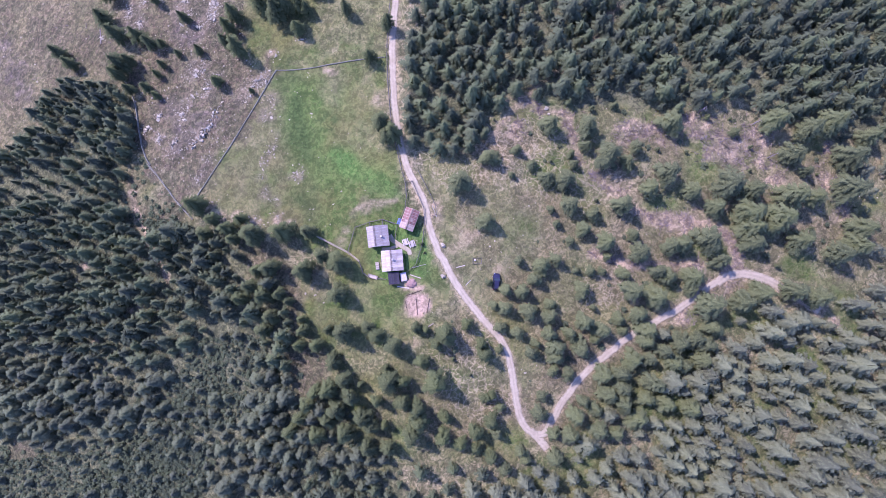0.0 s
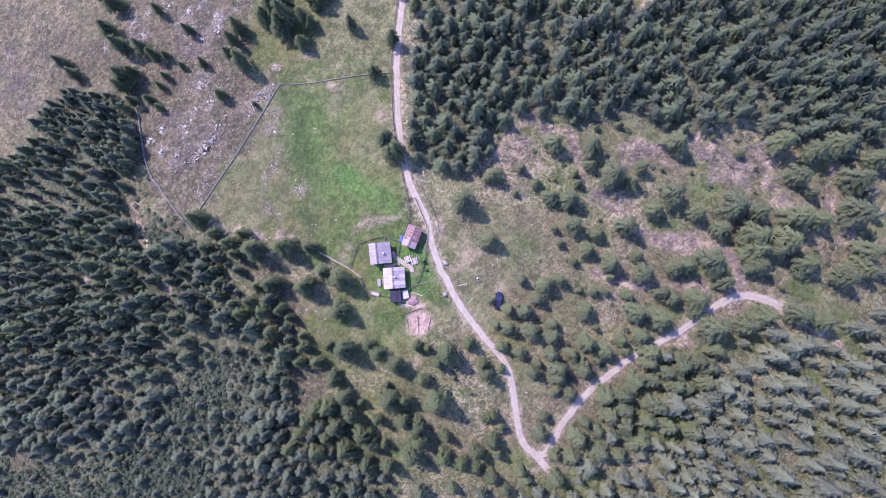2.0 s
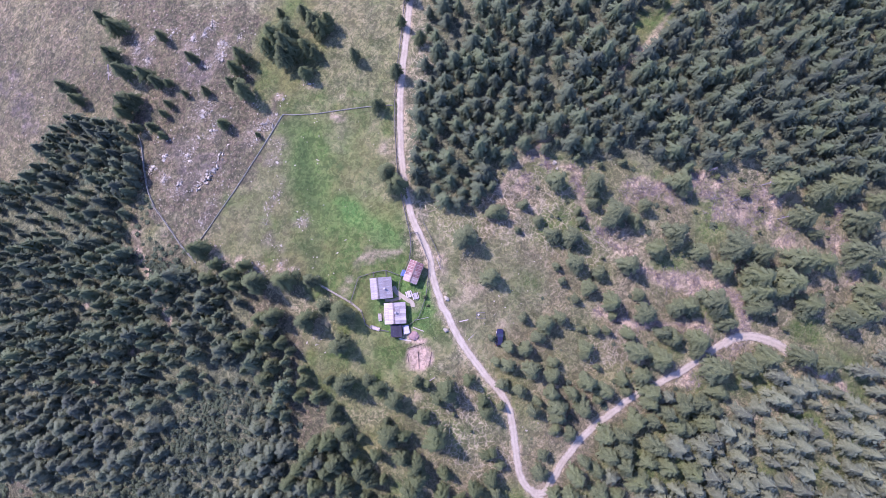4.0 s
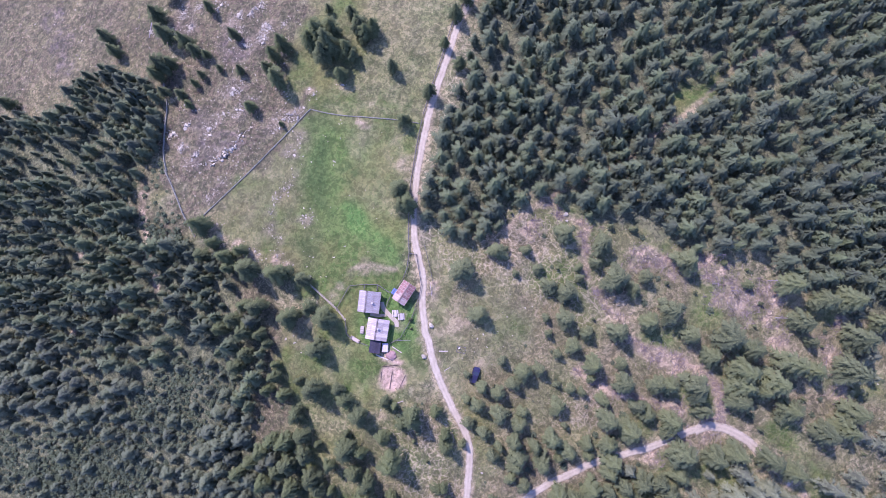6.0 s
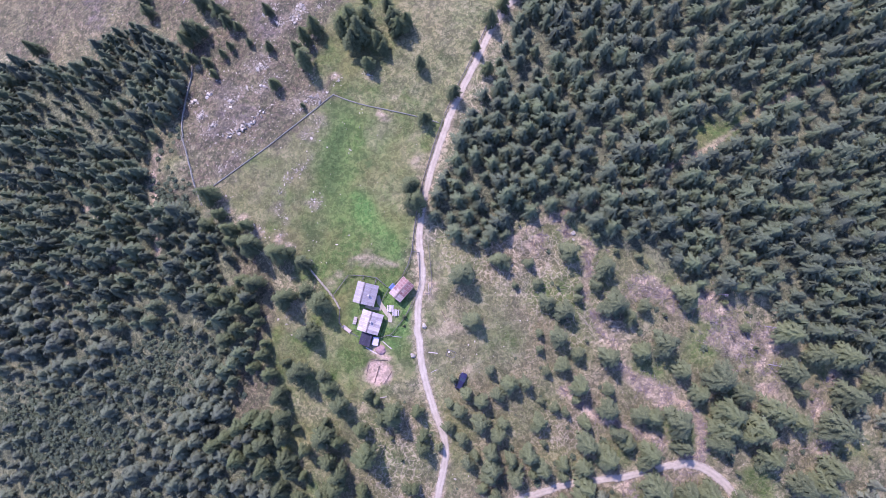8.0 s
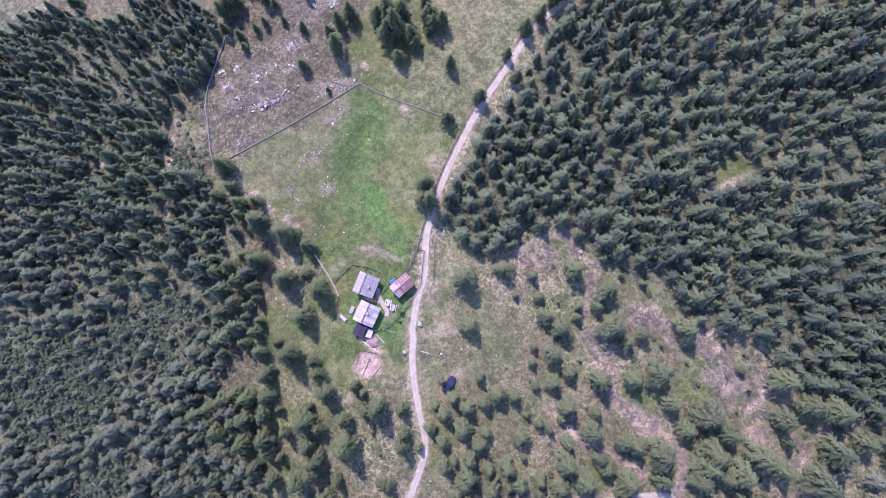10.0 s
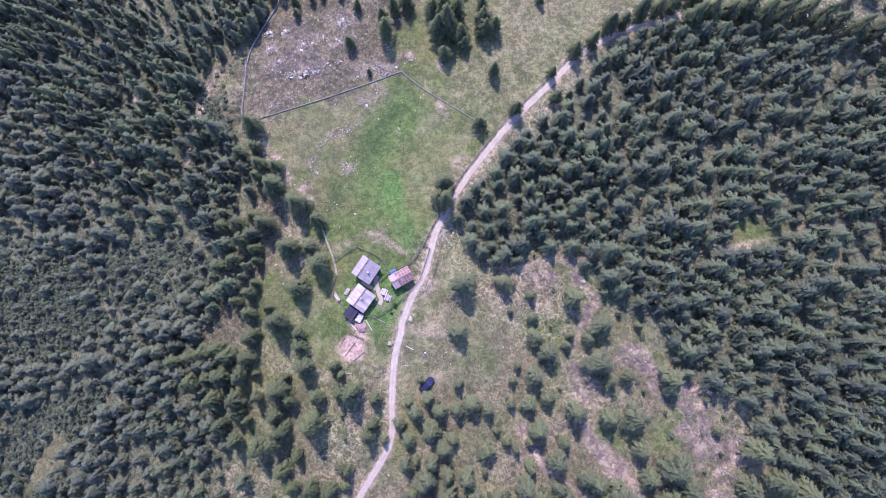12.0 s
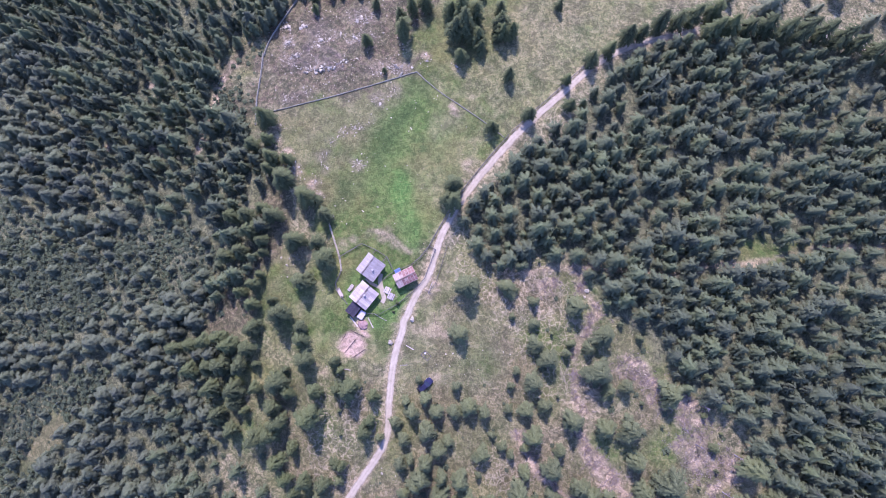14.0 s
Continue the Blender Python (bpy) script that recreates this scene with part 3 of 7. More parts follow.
SCREE = [(-98.3, 89.7, 2.6, 20), (-94.6, 84.2, 2.4, 16), (-80.0, 87.3, 3.0, 18), (-68.9, 86.8, 2.8, 24), (-69.6, 84.1, 2.4, 18), (-72.2, 67.6, 2.6, 20), (-74.0, 65.9, 2.2, 14), (-76.8, 64.3, 1.6, 8), (-68.8, 59.1, 2.0, 14),
         (-74.4, 57.8, 2.0, 10), (-85.5, 53.2, 1.6, 6), (-76.8, 52.5, 2.2, 12), (-71.7, 46.0, 2.2, 14), (-83.9, 45.5, 2.4, 14), (-79.8, 41.2, 2.0, 10), (-69.6, 32.1, 1.7, 14), (-68.7, 35.3, 1.6, 14), (-67.7, 37.8, 1.4, 10),
         (-50.1, 32.5, 1.3, 9), (-49.4, 36.5, 1.4, 12), (-48.2, 38.8, 1.2, 9), (-46.9, 41.1, 1.2, 8), (-45.6, 44.5, 1.0, 6), (-48.9, 27.8, 1.5, 10), (-39.3, 32.2, 1.6, 18), (-38.2, 33.8, 1.2, 8),
         (-53.4, 17.1, 1.8, 8), (-48.7, 51.2, 2.4, 16), (-47.4, 55.9, 1.8, 12), (-51.1, 62.2, 2.4, 18), (-57.0, 57.3, 2.4, 14), (-65.6, 62.4, 2.6, 12), (-77.9, 54.8, 2.6, 10), (-55.0, 60.0, 2.4, 10),
         (-45, 19, 2.0, 7), (-41, 16.5, 1.6, 7), (-65.8, 24.7, 1.3, 9), (-61.6, 21.4, 1.3, 9), (-57.1, 20.6, 1.3, 9), (-52.4, 19.1, 1.3, 9), (-50.1, 18.5, 1.3, 9), (-45, 20, 1.3, 9), (-41.1, 18, 1.3, 9), (-45.3, 25.4, 1.3, 9), (-31, 0, 3, 5), (-34, 3, 2, 6), (-37, -2, 2, 5), (54, 43, 2.4, 10), (79, 38.5, 3.6, 16)]
# grass worn thin to the soil
WORN = [(-26.0, 13.4, 1.5), (-24.6, 16.2, 1.2), (-22.8, 19.7, 1.3), (-19.6, 22.9, 1.6), (-15.2, 23.4, 1.6), (-19.7, 24.9, 1.0), (-6.5, 11.6, 1.3), (-5.7, 10.4, 1.2), (-8.0, 1.9, 2.0), (-5.7, -0.8, 1.5), (0.2, 19.4, 1.8), (0.5, 17.4, 1.4), (5.2, 11.1, 1.8), (8.3, 13.4, 2.0), (12.1, 15.0, 1.6), (0.9, 7.7, 1.0), (-4.1, -0.4, 1.2), (-15.5, 7.0, 1.0), (17.1, 4.5, 1.2)]


def zone_max(x, y, zones, edge=1.5, rough=2.0):
    res = np.zeros(np.shape(x))
    for k, pts in enumerate(zones):
        res = np.maximum(res, zone(x, y, pts, edge, rough, 11 + k))
    return res


def build_ground():
    def axis(lo, hi, step):
        far = [30, 80, 160, 300, 520, 850, 1300]
        return np.concatenate([[lo - f for f in reversed(far)], np.arange(lo, hi + 0.01, step), [hi + f for f in far]])
    xs, ys = axis(-185, 165, 1.05), axis(-110, 185, 1.05)
    x, y = [a.ravel() for a in np.meshgrid(xs, ys)]
    z = ground_z(x, y)
    # dug patch beside the huts lies a little lower than the turf
    z = z - 0.18 * np.clip((4.2 - np.hypot(x + 4.4, y + 4.3)) / 0.8, 0, 1)
    nx, ny = len(xs), len(ys)
    i, j = [a.ravel() for a in np.meshgrid(np.arange(nx - 1), np.arange(ny - 1))]
    a = j * nx + i
    tris = np.concatenate([np.stack([a, a + 1, a + nx + 1], 1), np.stack([a, a + nx + 1, a + nx], 1)])
    slope = zone(x, y, SLOPE, 3, 4, 2)
    dry = np.maximum.reduce([0.8 * zone(x, y, DRY_NW, 3, 5, 31), 0.4 * zone(x, y, MEADOW, 2, 3, 41) * np.clip(vnoise(x, y, 9, 42) * 2.4 - 1.1, 0, 1), 0.8 * slope * np.clip(vnoise(x, y, 8, 33) * 2.0 - 0.5, 0, 1),
                             0.55 * zone(x, y, EAST_GRASS, 2, 3, 34) * np.clip(vnoise(x, y, 6, 36) * 2.2 - 0.7, 0, 1), 0.55 * zone(x, y, FIELD_SCRUB, 3, 4, 35) * vnoise(x, y, 4, 37),
                             zone(x, y, UPPER_MEADOW, 3, 4, 38) * np.clip(0.25 + (y - 80) / 60, 0.1, 0.75) * np.clip(vnoise(x, y, 9, 39) * 2 - 0.2, 0, 1)])
    bare = np.zeros(x.shape)
    for k, (cx, cy, r) in enumerate(BARE):
        d = np.hypot(x - cx, (y - cy) * 1.15) + (vnoise(x, y, 2.2, 50 + k) - 0.5) * 2.4
        worn = 0.55 if -20 < cx < -12 and cy > 20 else 1.0
        bare = np.maximum(bare, worn * np.clip((r - d) / 1.1 + 0.5, 0, 1) * np.clip(2.4 * vnoise(x, y, 1.8, 53) - 0.6, 0, 1))
    for k, (cx, cy, r) in enumerate(WORN):
        d = np.hypot(x - cx, y - cy) + (vnoise(x, y, 1.8, 160 + k) - 0.5) * 2.0
        bare = np.maximum(bare, 0.5 * np.clip((r - d) / 1.2 + 0.5, 0, 1) * np.clip(0.5 + vnoise(x, y, 1.4, 159), 0, 1))
    for k, line in enumerate(TRACKS):
        d = segment_distance(x, y, line) + (vnoise(x, y, 3, 80 + k) - 0.5) * 1.6
        bare = np.maximum(bare, np.clip(((1.2 if k < 3 else 0.8) - d) / 0.7 + 0.5, 0, 1) * np.clip((0.75 if k < 3 or k == 5 else 0.55 if k == 3 else 0.35) + 0.5 * vnoise(x, y, 5, 90), 0, 1))
    d = road_distance(x, y) + (vnoise(x, y, 1.6, 70) - 0.5) * 1.2
    bare = np.maximum(bare, np.clip((1.5 - d) / 0.9 + 0.5, 0, 1) * 0.6)
    bare = np.maximum(bare, 0.45 * slope * np.clip((x - 30) / 30, 0, 1) * np.clip(vnoise(x, y, 5, 57) * 2.6 - 1.25, 0, 1) * np.clip(0.3 + vnoise(x, y, 1.6, 58), 0, 1))
    violet = np.zeros(x.shape)
    for k, (cx, cy, r) in enumerate([(-81.7, 28.2, 2.0), (-84.5, 34.5, 1.6), (-69.2, 50.2, 4.0), (-75, 45, 5.0), (-76, 80, 6.0), (-82, 56, 4), (23.4, 31.0, 1.4), (24.5, 36.0, 1.5), (-97, 84, 4), (-143, 74, 5), (-137, 66, 4), (-150, 82, 5)]):
        d = np.hypot(x - cx, y - cy) + (vnoise(x, y, 2.5, 120 + k) - 0.5) * 3
        violet = np.maximum(violet, np.clip((r - d) / 2.5 + 0.5, 0, 1) * 0.45 * np.clip(vnoise(x, y, 1.6, 123) * 2.2 - 0.4, 0, 1))
    near_huts = np.clip((26 - np.hypot(x + 9, y - 6)) / 9 + (vnoise(x, y, 5, 16) - 0.5), 0, 1) * np.clip((road_distance(x, y) - 0.5) / 2, 0, 1)
    dry = np.where(x < 6, dry * (1 - 0.8 * near_huts), dry)
    rank = 0.85 * zone(x, y, RANK, 3, 4, 61) * np.clip(0.35 + vnoise(x, y, 5, 62), 0, 1)
    rank = np.maximum(rank, 0.8 * np.clip((4.5 - np.hypot(x + 31, y - 48)) / 2, 0, 1) * (vnoise(x, y, 1.3, 63) > 0.60))
    rank = np.maximum(rank, 0.6 * zone(x, y, UPPER_MEADOW, 3, 4, 38) * np.clip(vnoise(x, y, 1.5, 64) * 4 - 2.7, 0, 1))
    pale = 0.65 * zone(x, y, GRAZED, 3, 4, 65) * np.clip(vnoise(x, y, 6, 66) * 1.6 - 0.1, 0, 1)
    pale = np.maximum(pale, 0.55 * zone(x, y, OLIVE, 3, 4, 67) * np.clip(vnoise(x, y, 4, 68) * 2 - 0.4, 0, 1))
    dry = np.maximum(dry, 0.5 * zone(x, y, OLIVE, 3, 4, 67))
    pale = np.maximum(pale, 0.7 * zone(x, y, EAST_GRASS, 2, 3, 34) * np.clip(vnoise(x, y, 3.5, 71) * 2.2 - 0.6, 0, 1))
    pale = np.maximum(pale, 0.9 * np.clip((7.5 - np.hypot(x - 3.5, (y - 30) * 0.9)) / 3, 0, 1) * np.clip(0.3 + vnoise(x, y, 1.6, 72), 0, 1))
    pale = np.maximum(pale, 0.55 * zone(x, y, UPPER_DRY, 4, 6, 76) * np.clip(0.2 + vnoise(x, y, 2.0, 77), 0, 1))
    stony = np.zeros(x.shape)
    for k, (cx, cy, r, n) in enumerate(SCREE + ROCKS):
        d = np.hypot(x - cx, y - cy) + (vnoise(x, y, 2.0, 170 + k) - 0.5) * 2.2
        stony = np.maximum(stony, 0.75 * min(1.0, n / 12) * np.clip((1.15 * r - d) / 1.4 + 0.5, 0, 1) * np.clip(0.3 + 1.1 * vnoise(x, y, 1.4, 169), 0, 1))
    pale = np.maximum(pale, 0.6 * zone(x, y, YARD_GRASS, 2, 3, 73) * np.clip(vnoise(x, y, 3.2, 74) * 2.0 - 0.45, 0, 1))
    # the dug pit and the strip of earth up to the store
    d = np.minimum(np.hypot(x + 4.5, (y + 4.4) * 1.05) - 3.6, segment_distance(x, y, [(-7.6, 0.6), (-3.6, 0.2)]) - 0.7) + (vnoise(x, y, 1.8, 79) - 0.5) * 1.2
    clay = np.clip(0.5 - d / 0.9, 0, 1)
    attrs = {
        "clay": clay, "stony": stony, "rank": rank, "pale": pale,
        "green": np.maximum.reduce([0.7 * zone(x, y, FOREST_SE, 2, 2, 18) * np.clip(vnoise(x, y, 8, 75) * 2 - 0.4, 0, 1), 0.65 * zone(x, y, DRY_NW, 3, 5, 31) * np.clip(vnoise(x, y, 13, 19) * 2 - 0.5, 0, 1), zone(x, y, MEADOW, 2, 3, 21), 0.75 * zone(x, y, EAST_GRASS, 2, 3, 34), zone(x, y, UPPER_MEADOW, 3, 4, 22) * (1 - 0.5 * zone(x, y, UPPER_DRY, 4, 6, 76)), 0.3 * zone_max(x, y, CLEARINGS), 0.95 * zone_max(x, y, CLEARINGS[1:3] + CLEARINGS[5:]), 0.35 * zone(x, y, SHRUBBY, 2, 3, 13), 0.8 * zone(x, y, SOUTH_GRASS, 2, 3, 69) * np.clip(0.25 + vnoise(x, y, 5, 70), 0, 1), 0.9 * slope * np.clip(vnoise(x, y, 10, 20) * 1.9 - 0.10, 0, 1) * (1 - 0.5 * zone(x, y, WEBS[0], 2, 3, 17)),
                                    0.8 * np.clip((5 - np.hypot(x + 86.5, y - 33) + 3 * (vnoise(x, y, 3, 24) - 0.5)) / 3, 0, 1)]),
        "lush": 0.35 * zone(x, y, LUSH, 3, 5, 23) * np.clip(vnoise(x, y, 7, 26) * 1.6, 0, 1) + 0.6 * zone(x, y, LUSH_STRIP, 1, 1.2, 27) * np.clip(0.6 + vnoise(x, y, 2, 26), 0, 1) + 0.85 * np.clip((11.5 - np.hypot(x + 9, y - 10)) / 4, 0, 1) * np.clip(0.45 + vnoise(x, y, 3, 14), 0, 1) + 0.35 * np.clip(vnoise(x, y, 4, 15) * 2 - 0.7, 0, 1) * np.clip((17 - np.hypot(x + 7, y + 2)) / 6, 0, 1),
        "dry": np.maximum(dry, 0.5 * zone_max(x, y, CLEARINGS[1:2])), "heath": np.maximum.reduce([zone(x, y, HEATH, 2, 4, 25), 0.85 * zone(x, y, SHRUBBY, 2, 3, 12) * np.clip(vnoise(x, y, 4, 11) * 1.8, 0, 1), 0.8 * zone_max(x, y, CLEARINGS[:1] + CLEARINGS[3:5]), 0.85 * zone(x, y, DRY_NW, 3, 5, 31) * np.clip(vnoise(x, y, 11, 28) * 2.6 - 0.6, 0, 1)]), "bare": bare, "violet": violet,
        "floor": np.maximum.reduce([zone(x, y, FOREST_WEST, 2, 2, 29), 0.92 * zone(x, y, FOREST_NE, 2, 2, 30), 0.1 * zone(x, y, FOREST_SE, 2, 2, 32)]) * (1 - zone_max(x, y, CLEARINGS)),
        "web": np.maximum(0.85 * zone_max(x, y, WEBS, 2, 3), 0.22 * slope),
    }
    me = mesh_from_arrays("ground", np.stack([x, y, z], 1), tris, M_GROUND, True, attrs)
    tagged(new("ground", me), "alpine pasture of green and dry grass with rocky heath", "ground", kind="structure")


def ribbon(name, line, half, rise, material, label):
    """A carriageway with a cambered bed and shoulders that run into the turf."""
    p = np.array(line)
    t = np.gradient(p, axis=0)
    t /= np.linalg.norm(t, axis=1)[:, None]
    side = np.stack([-t[:, 1], t[:, 0]], 1)
    profile = [(-1.22, -0.35, 1), (-1.0, 0.0, 1), (-0.84, 0.02, 0.75), (-0.48, 0.010, 0), (0.0, 0.06, 0.5), (0.48, 0.010, 0), (0.84, 0.02, 0.75), (1.0, 0.0, 1), (1.22, -0.35, 1)]
    base = land(p[:, 0], p[:, 1])
    wob = (vnoise(p[:, 0], p[:, 1], 2.0, 60) - 0.5) * 0.35
    V, E = [], []
    for k, (u, h, e) in enumerate(profile):
        w = u * (half + wob * (1 if u > 0 else -1) * abs(u))
        q = p + side * w[:, None]
        V.append(np.column_stack([q, 0.5 * base + 0.5 * land(q[:, 0], q[:, 1]) + rise + h]))
        E.append(np.full(len(p), e))
    n, m = len(p), len(profile)
    V, E = np.stack(V, 1).reshape(-1, 3), np.stack(E, 1).ravel()
    i, j = [a.ravel() for a in np.meshgrid(np.arange(n - 1), np.arange(m - 1))]
    a = i * m + j
    tris = np.concatenate([np.stack([a, a + m, a + m + 1], 1), np.stack([a, a + m + 1, a + 1], 1)])
    me = mesh_from_arrays(name, V, tris, material, True, {"edge": E})
    return tagged(new(name, me), label, "road", kind="structure")


# ---- growing things ----
def conifer(seed, height=12.0, spread=5.0, levels=11, per=8, kind="spruce", point=0.48, dense=0.47):
    """Arrays for a crown of whorled boughs; each bough is a drooping fan of needle sprays. Returns verts, tris, tip."""
    rng = np.random.default_rng(seed)
    V, T, A = [], [], []
    n = 0
    R = spread / 2
    # crowns are lopsided, with missing boughs
    ph, amp = rng.uniform(0, 6.28, 3), rng.uniform(0.08, 0.24, 3)
    low = 0.16
    for lv in range(levels):
        f = (lv + 0.5 * rng.random()) / levels
        z0 = height * (low + (0.97 - low) * f)
        if kind == "spruce":
            reach = R * min(1.0, 0.66 + 1.35 * f) * (1 - max(0.0, (f - 0.12) / 0.88)) ** point + 0.12
        else:
            reach = R * math.sqrt(max(0.04, 1 - ((f - 0.34) / 0.68) ** 2))
        count = max(4, int(round(per * (0.55 + 0.45 * (1 - f)))))
        for b in range(count):
            ang = 2 * math.pi * (b + 0.75 * rng.random()) / count + lv * 2.4
            lob = 1 + amp[0] * math.sin(ang + ph[0]) + amp[1] * math.sin(2 * ang + ph[1] + 2 * f) + 0.8 * amp[2] * math.sin(3 * ang + ph[2] - 3 * f)
            L = reach * rng.uniform(0.68, 1.15) * lob
            if f < 0.85 and rng.random() < 0.10:
                L *= 0.45
            d = np.array([math.cos(ang), math.sin(ang), 0.0])
            s_ = np.array([-d[1], d[0], 0.0])
            if kind == "spruce":
                up, droop = 0.14, 0.36 + 0.24 * rng.random()
                wide = 0.27
            else:
                up, droop = 0.22 + 0.12 * rng.random(), 0.50 + 0.2 * rng.random()
                wide = 0.42
            st = np.array([0.06, 0.22, 0.37, 0.51, 0.64, 0.77, 0.89, 1.0])
            c = d[None] * (L * st)[:, None]
            c[:, 2] = z0 + L * (up * st - droop * st ** 2)
            V.append(c)
            A.append(st)
            k0 = n
            n += 8
            # needle sprays: slim blades swept forward from the bough
            for k in range(7):
                sm = min(1.06, st[k] + 0.15 + 0.12 * rng.random())
                hw = L * wide * (0.50 + 1.3 * st[k] * (1.05 - st[k])) * rng.uniform(0.7, 1.2)
                if k == 6:
                    hw *= 0.4
                zz = z0 + L * (up * sm - droop * sm ** 2) - hw * rng.uniform(0.2, 0.75)
                for sg in (-1, 1):
                    q = d * (L * sm * rng.uniform(0.92, 1.05)) + s_ * (sg * hw * rng.uniform(0.75, 1.2))
                    q[2] = zz + 0.04 * L * rng.normal()
                    V.append(q[None])
                    A.append(np.array([np.clip(st[k] + rng.uniform(-0.25, 0.6), 0, 1.2)]))
                    T.append((k0 + k, k0 + k + 1, n) if sg < 0 else (k0 + k, n, k0 + k + 1))
                    n += 1
    # the dense inner crown round the stem
    sides, steps = 7, (0.02, 0.22, 0.45, 0.70, 0.93)
    for i, f in enumerate(steps):
        if kind == "spruce":
            core = R * min(1.0, 0.66 + 1.35 * f) * (1 - max(0.0, (f - 0.12) / 0.88)) ** point
        else:
            core = R * math.sqrt(max(0.04, 1 - ((f - 0.34) / 0.68) ** 2))
        for k in range(sides):
            ang = 2 * math.pi * (k + 0.5 * (i % 2)) / sides
            lob = 1 + amp[0] * math.sin(ang + ph[0]) + amp[1] * math.sin(2 * ang + ph[1] + 2 * f)
            r = core * dense * lob * rng.uniform(0.8, 1.2)
            V.append(np.array([[r * math.cos(ang), r * math.sin(ang), height * (low + (0.97 - low) * f) - 0.22 * r + 0.15 * rng.normal()]]))
            A.append(np.array([0.25]))
            if i:
                T.append((n + k - sides, n + (k + 1) % sides - sides, n + k))
                T.append((n + (k + 1) % sides - sides, n + (k + 1) % sides, n + k))
        n += sides
    V.append(np.array([[0.0, 0.0, height * 0.965]]))
    A.append(np.array([0.3]))
    T += [(n - sides + k, n - sides + (k + 1) % sides, n) for k in range(sides)]
    n += 1
    # leader
    top = np.array([[0.10, 0, height * 0.93], [-0.06, 0.09, height * 0.93], [-0.05, -0.09, height * 0.93], [0, 0, height * 1.03]])
    V.append(top)
    A.append(np.array([0.5, 0.5, 0.5, 1.0]))
    T += [(n, n + 1, n + 3), (n + 1, n + 2, n + 3), (n + 2, n, n + 3)]
    return leafy(np.concatenate(V), np.array(T), np.concatenate(A), 1.0, rng, R, 0.12 * height, 0.97 * height)


def leafy(V, T, A, out, rng, R, z0, z1):
    """Adds to a crown's arrays the normals of its rounded mass, roughened blade by blade, and turns the blades to face outwards."""
    rad = V[:, :2] / R
    f = np.clip((V[:, 2] - z0) / (z1 - z0), 0, 1)
    rr = np.linalg.norm(rad, axis=1)
    grow = np.clip(rr / (0.22 + 0.38 * (1 - f)), 0, 1)
    N = np.column_stack([rad / np.maximum(rr, 1e-3)[:, None] * (out * grow)[:, None], 0.36 + 0.5 * (1 - grow)])
    N += rng.normal(0, 0.5, N.shape)
    N /= np.linalg.norm(N, axis=1)[:, None]
    g = np.cross(V[T[:, 1]] - V[T[:, 0]], V[T[:, 2]] - V[T[:, 0]])
    g /= np.linalg.norm(g, axis=1)[:, None] + 1e-9
    back = (g * N[T].mean(1)).sum(1) < 0
    T = T.copy()
    T[back] = T[back][:, ::-1]
    # part of the shading follows the blades themselves
    face = np.zeros_like(N)
    g[back] *= -1
    for k in range(3):
        np.add.at(face, T[:, k], g)
    face /= np.linalg.norm(face, axis=1)[:, None] + 1e-9
    N = 0.58 * N + 0.66 * face
    return V, T, A, N / np.linalg.norm(N, axis=1)[:, None]


def clump(seed, count=30, size=0.42):
    """A low cushion of leaf sprays, about 1 m across and 0.7 high."""
    rng = np.random.default_rng(seed)
    V, T, A = [], [], []
    for k in range(count):
        u, a = rng.random(), rng.random() * 2 * math.pi
        r = 0.5 * math.sqrt(u)
        c = np.array([r * math.cos(a), r * math.sin(a), 0.62 * math.sqrt(max(0, 1 - (2 * r) ** 2 * 0.8)) * rng.uniform(0.55, 1.1)])
        out = np.array([math.cos(a) * (0.4 + r), math.sin(a) * (0.4 + r), rng.uniform(-0.1, 0.6)])
        out /= np.linalg.norm(out)
        s_ = np.cross(out, [0, 0, 1.0])
        s_ /= np.linalg.norm(s_) + 1e-6
        L = size * rng.uniform(0.6, 1.25)
        V += [c - out * L * 0.4, c + s_ * L * 0.45 + [0, 0, -0.03], c + out * L * 0.75, c - s_ * L * 0.45 + [0, 0, -0.03]]
        A += [0.1, 0.5, 1.0, 0.5]
        T += [(4 * k, 4 * k + 1, 4 * k + 2), (4 * k, 4 * k + 2, 4 * k + 3)]
    V = np.array(V)
    return leafy(V, np.array(T), np.array(A), 0.5, rng, 0.5, 0.0, 0.7)


def tuft(seed):
    """A tussock of grass: blades leaning out from one root."""
    rng = np.random.default_rng(seed)
    V, T, A = [], [], []
    for k in range(9):
        a = rng.random() * 2 * math.pi
        d, s_ = np.array([math.cos(a), math.sin(a), 0]), np.array([-math.sin(a), math.cos(a), 0])
        L, h = rng.uniform(0.45, 1.0), rng.uniform(0.25, 0.9)
        root = rng.normal(0, 0.15, 3) * [1, 1, 0]
        V += [root - s_ * 0.06, root + s_ * 0.06, root + d * L + np.array([0, 0, h])]
        A += [0.0, 0.0, 1.0]
        T.append((3 * k, 3 * k + 1, 3 * k + 2))
    return np.array(V), np.array(T), np.array(A)


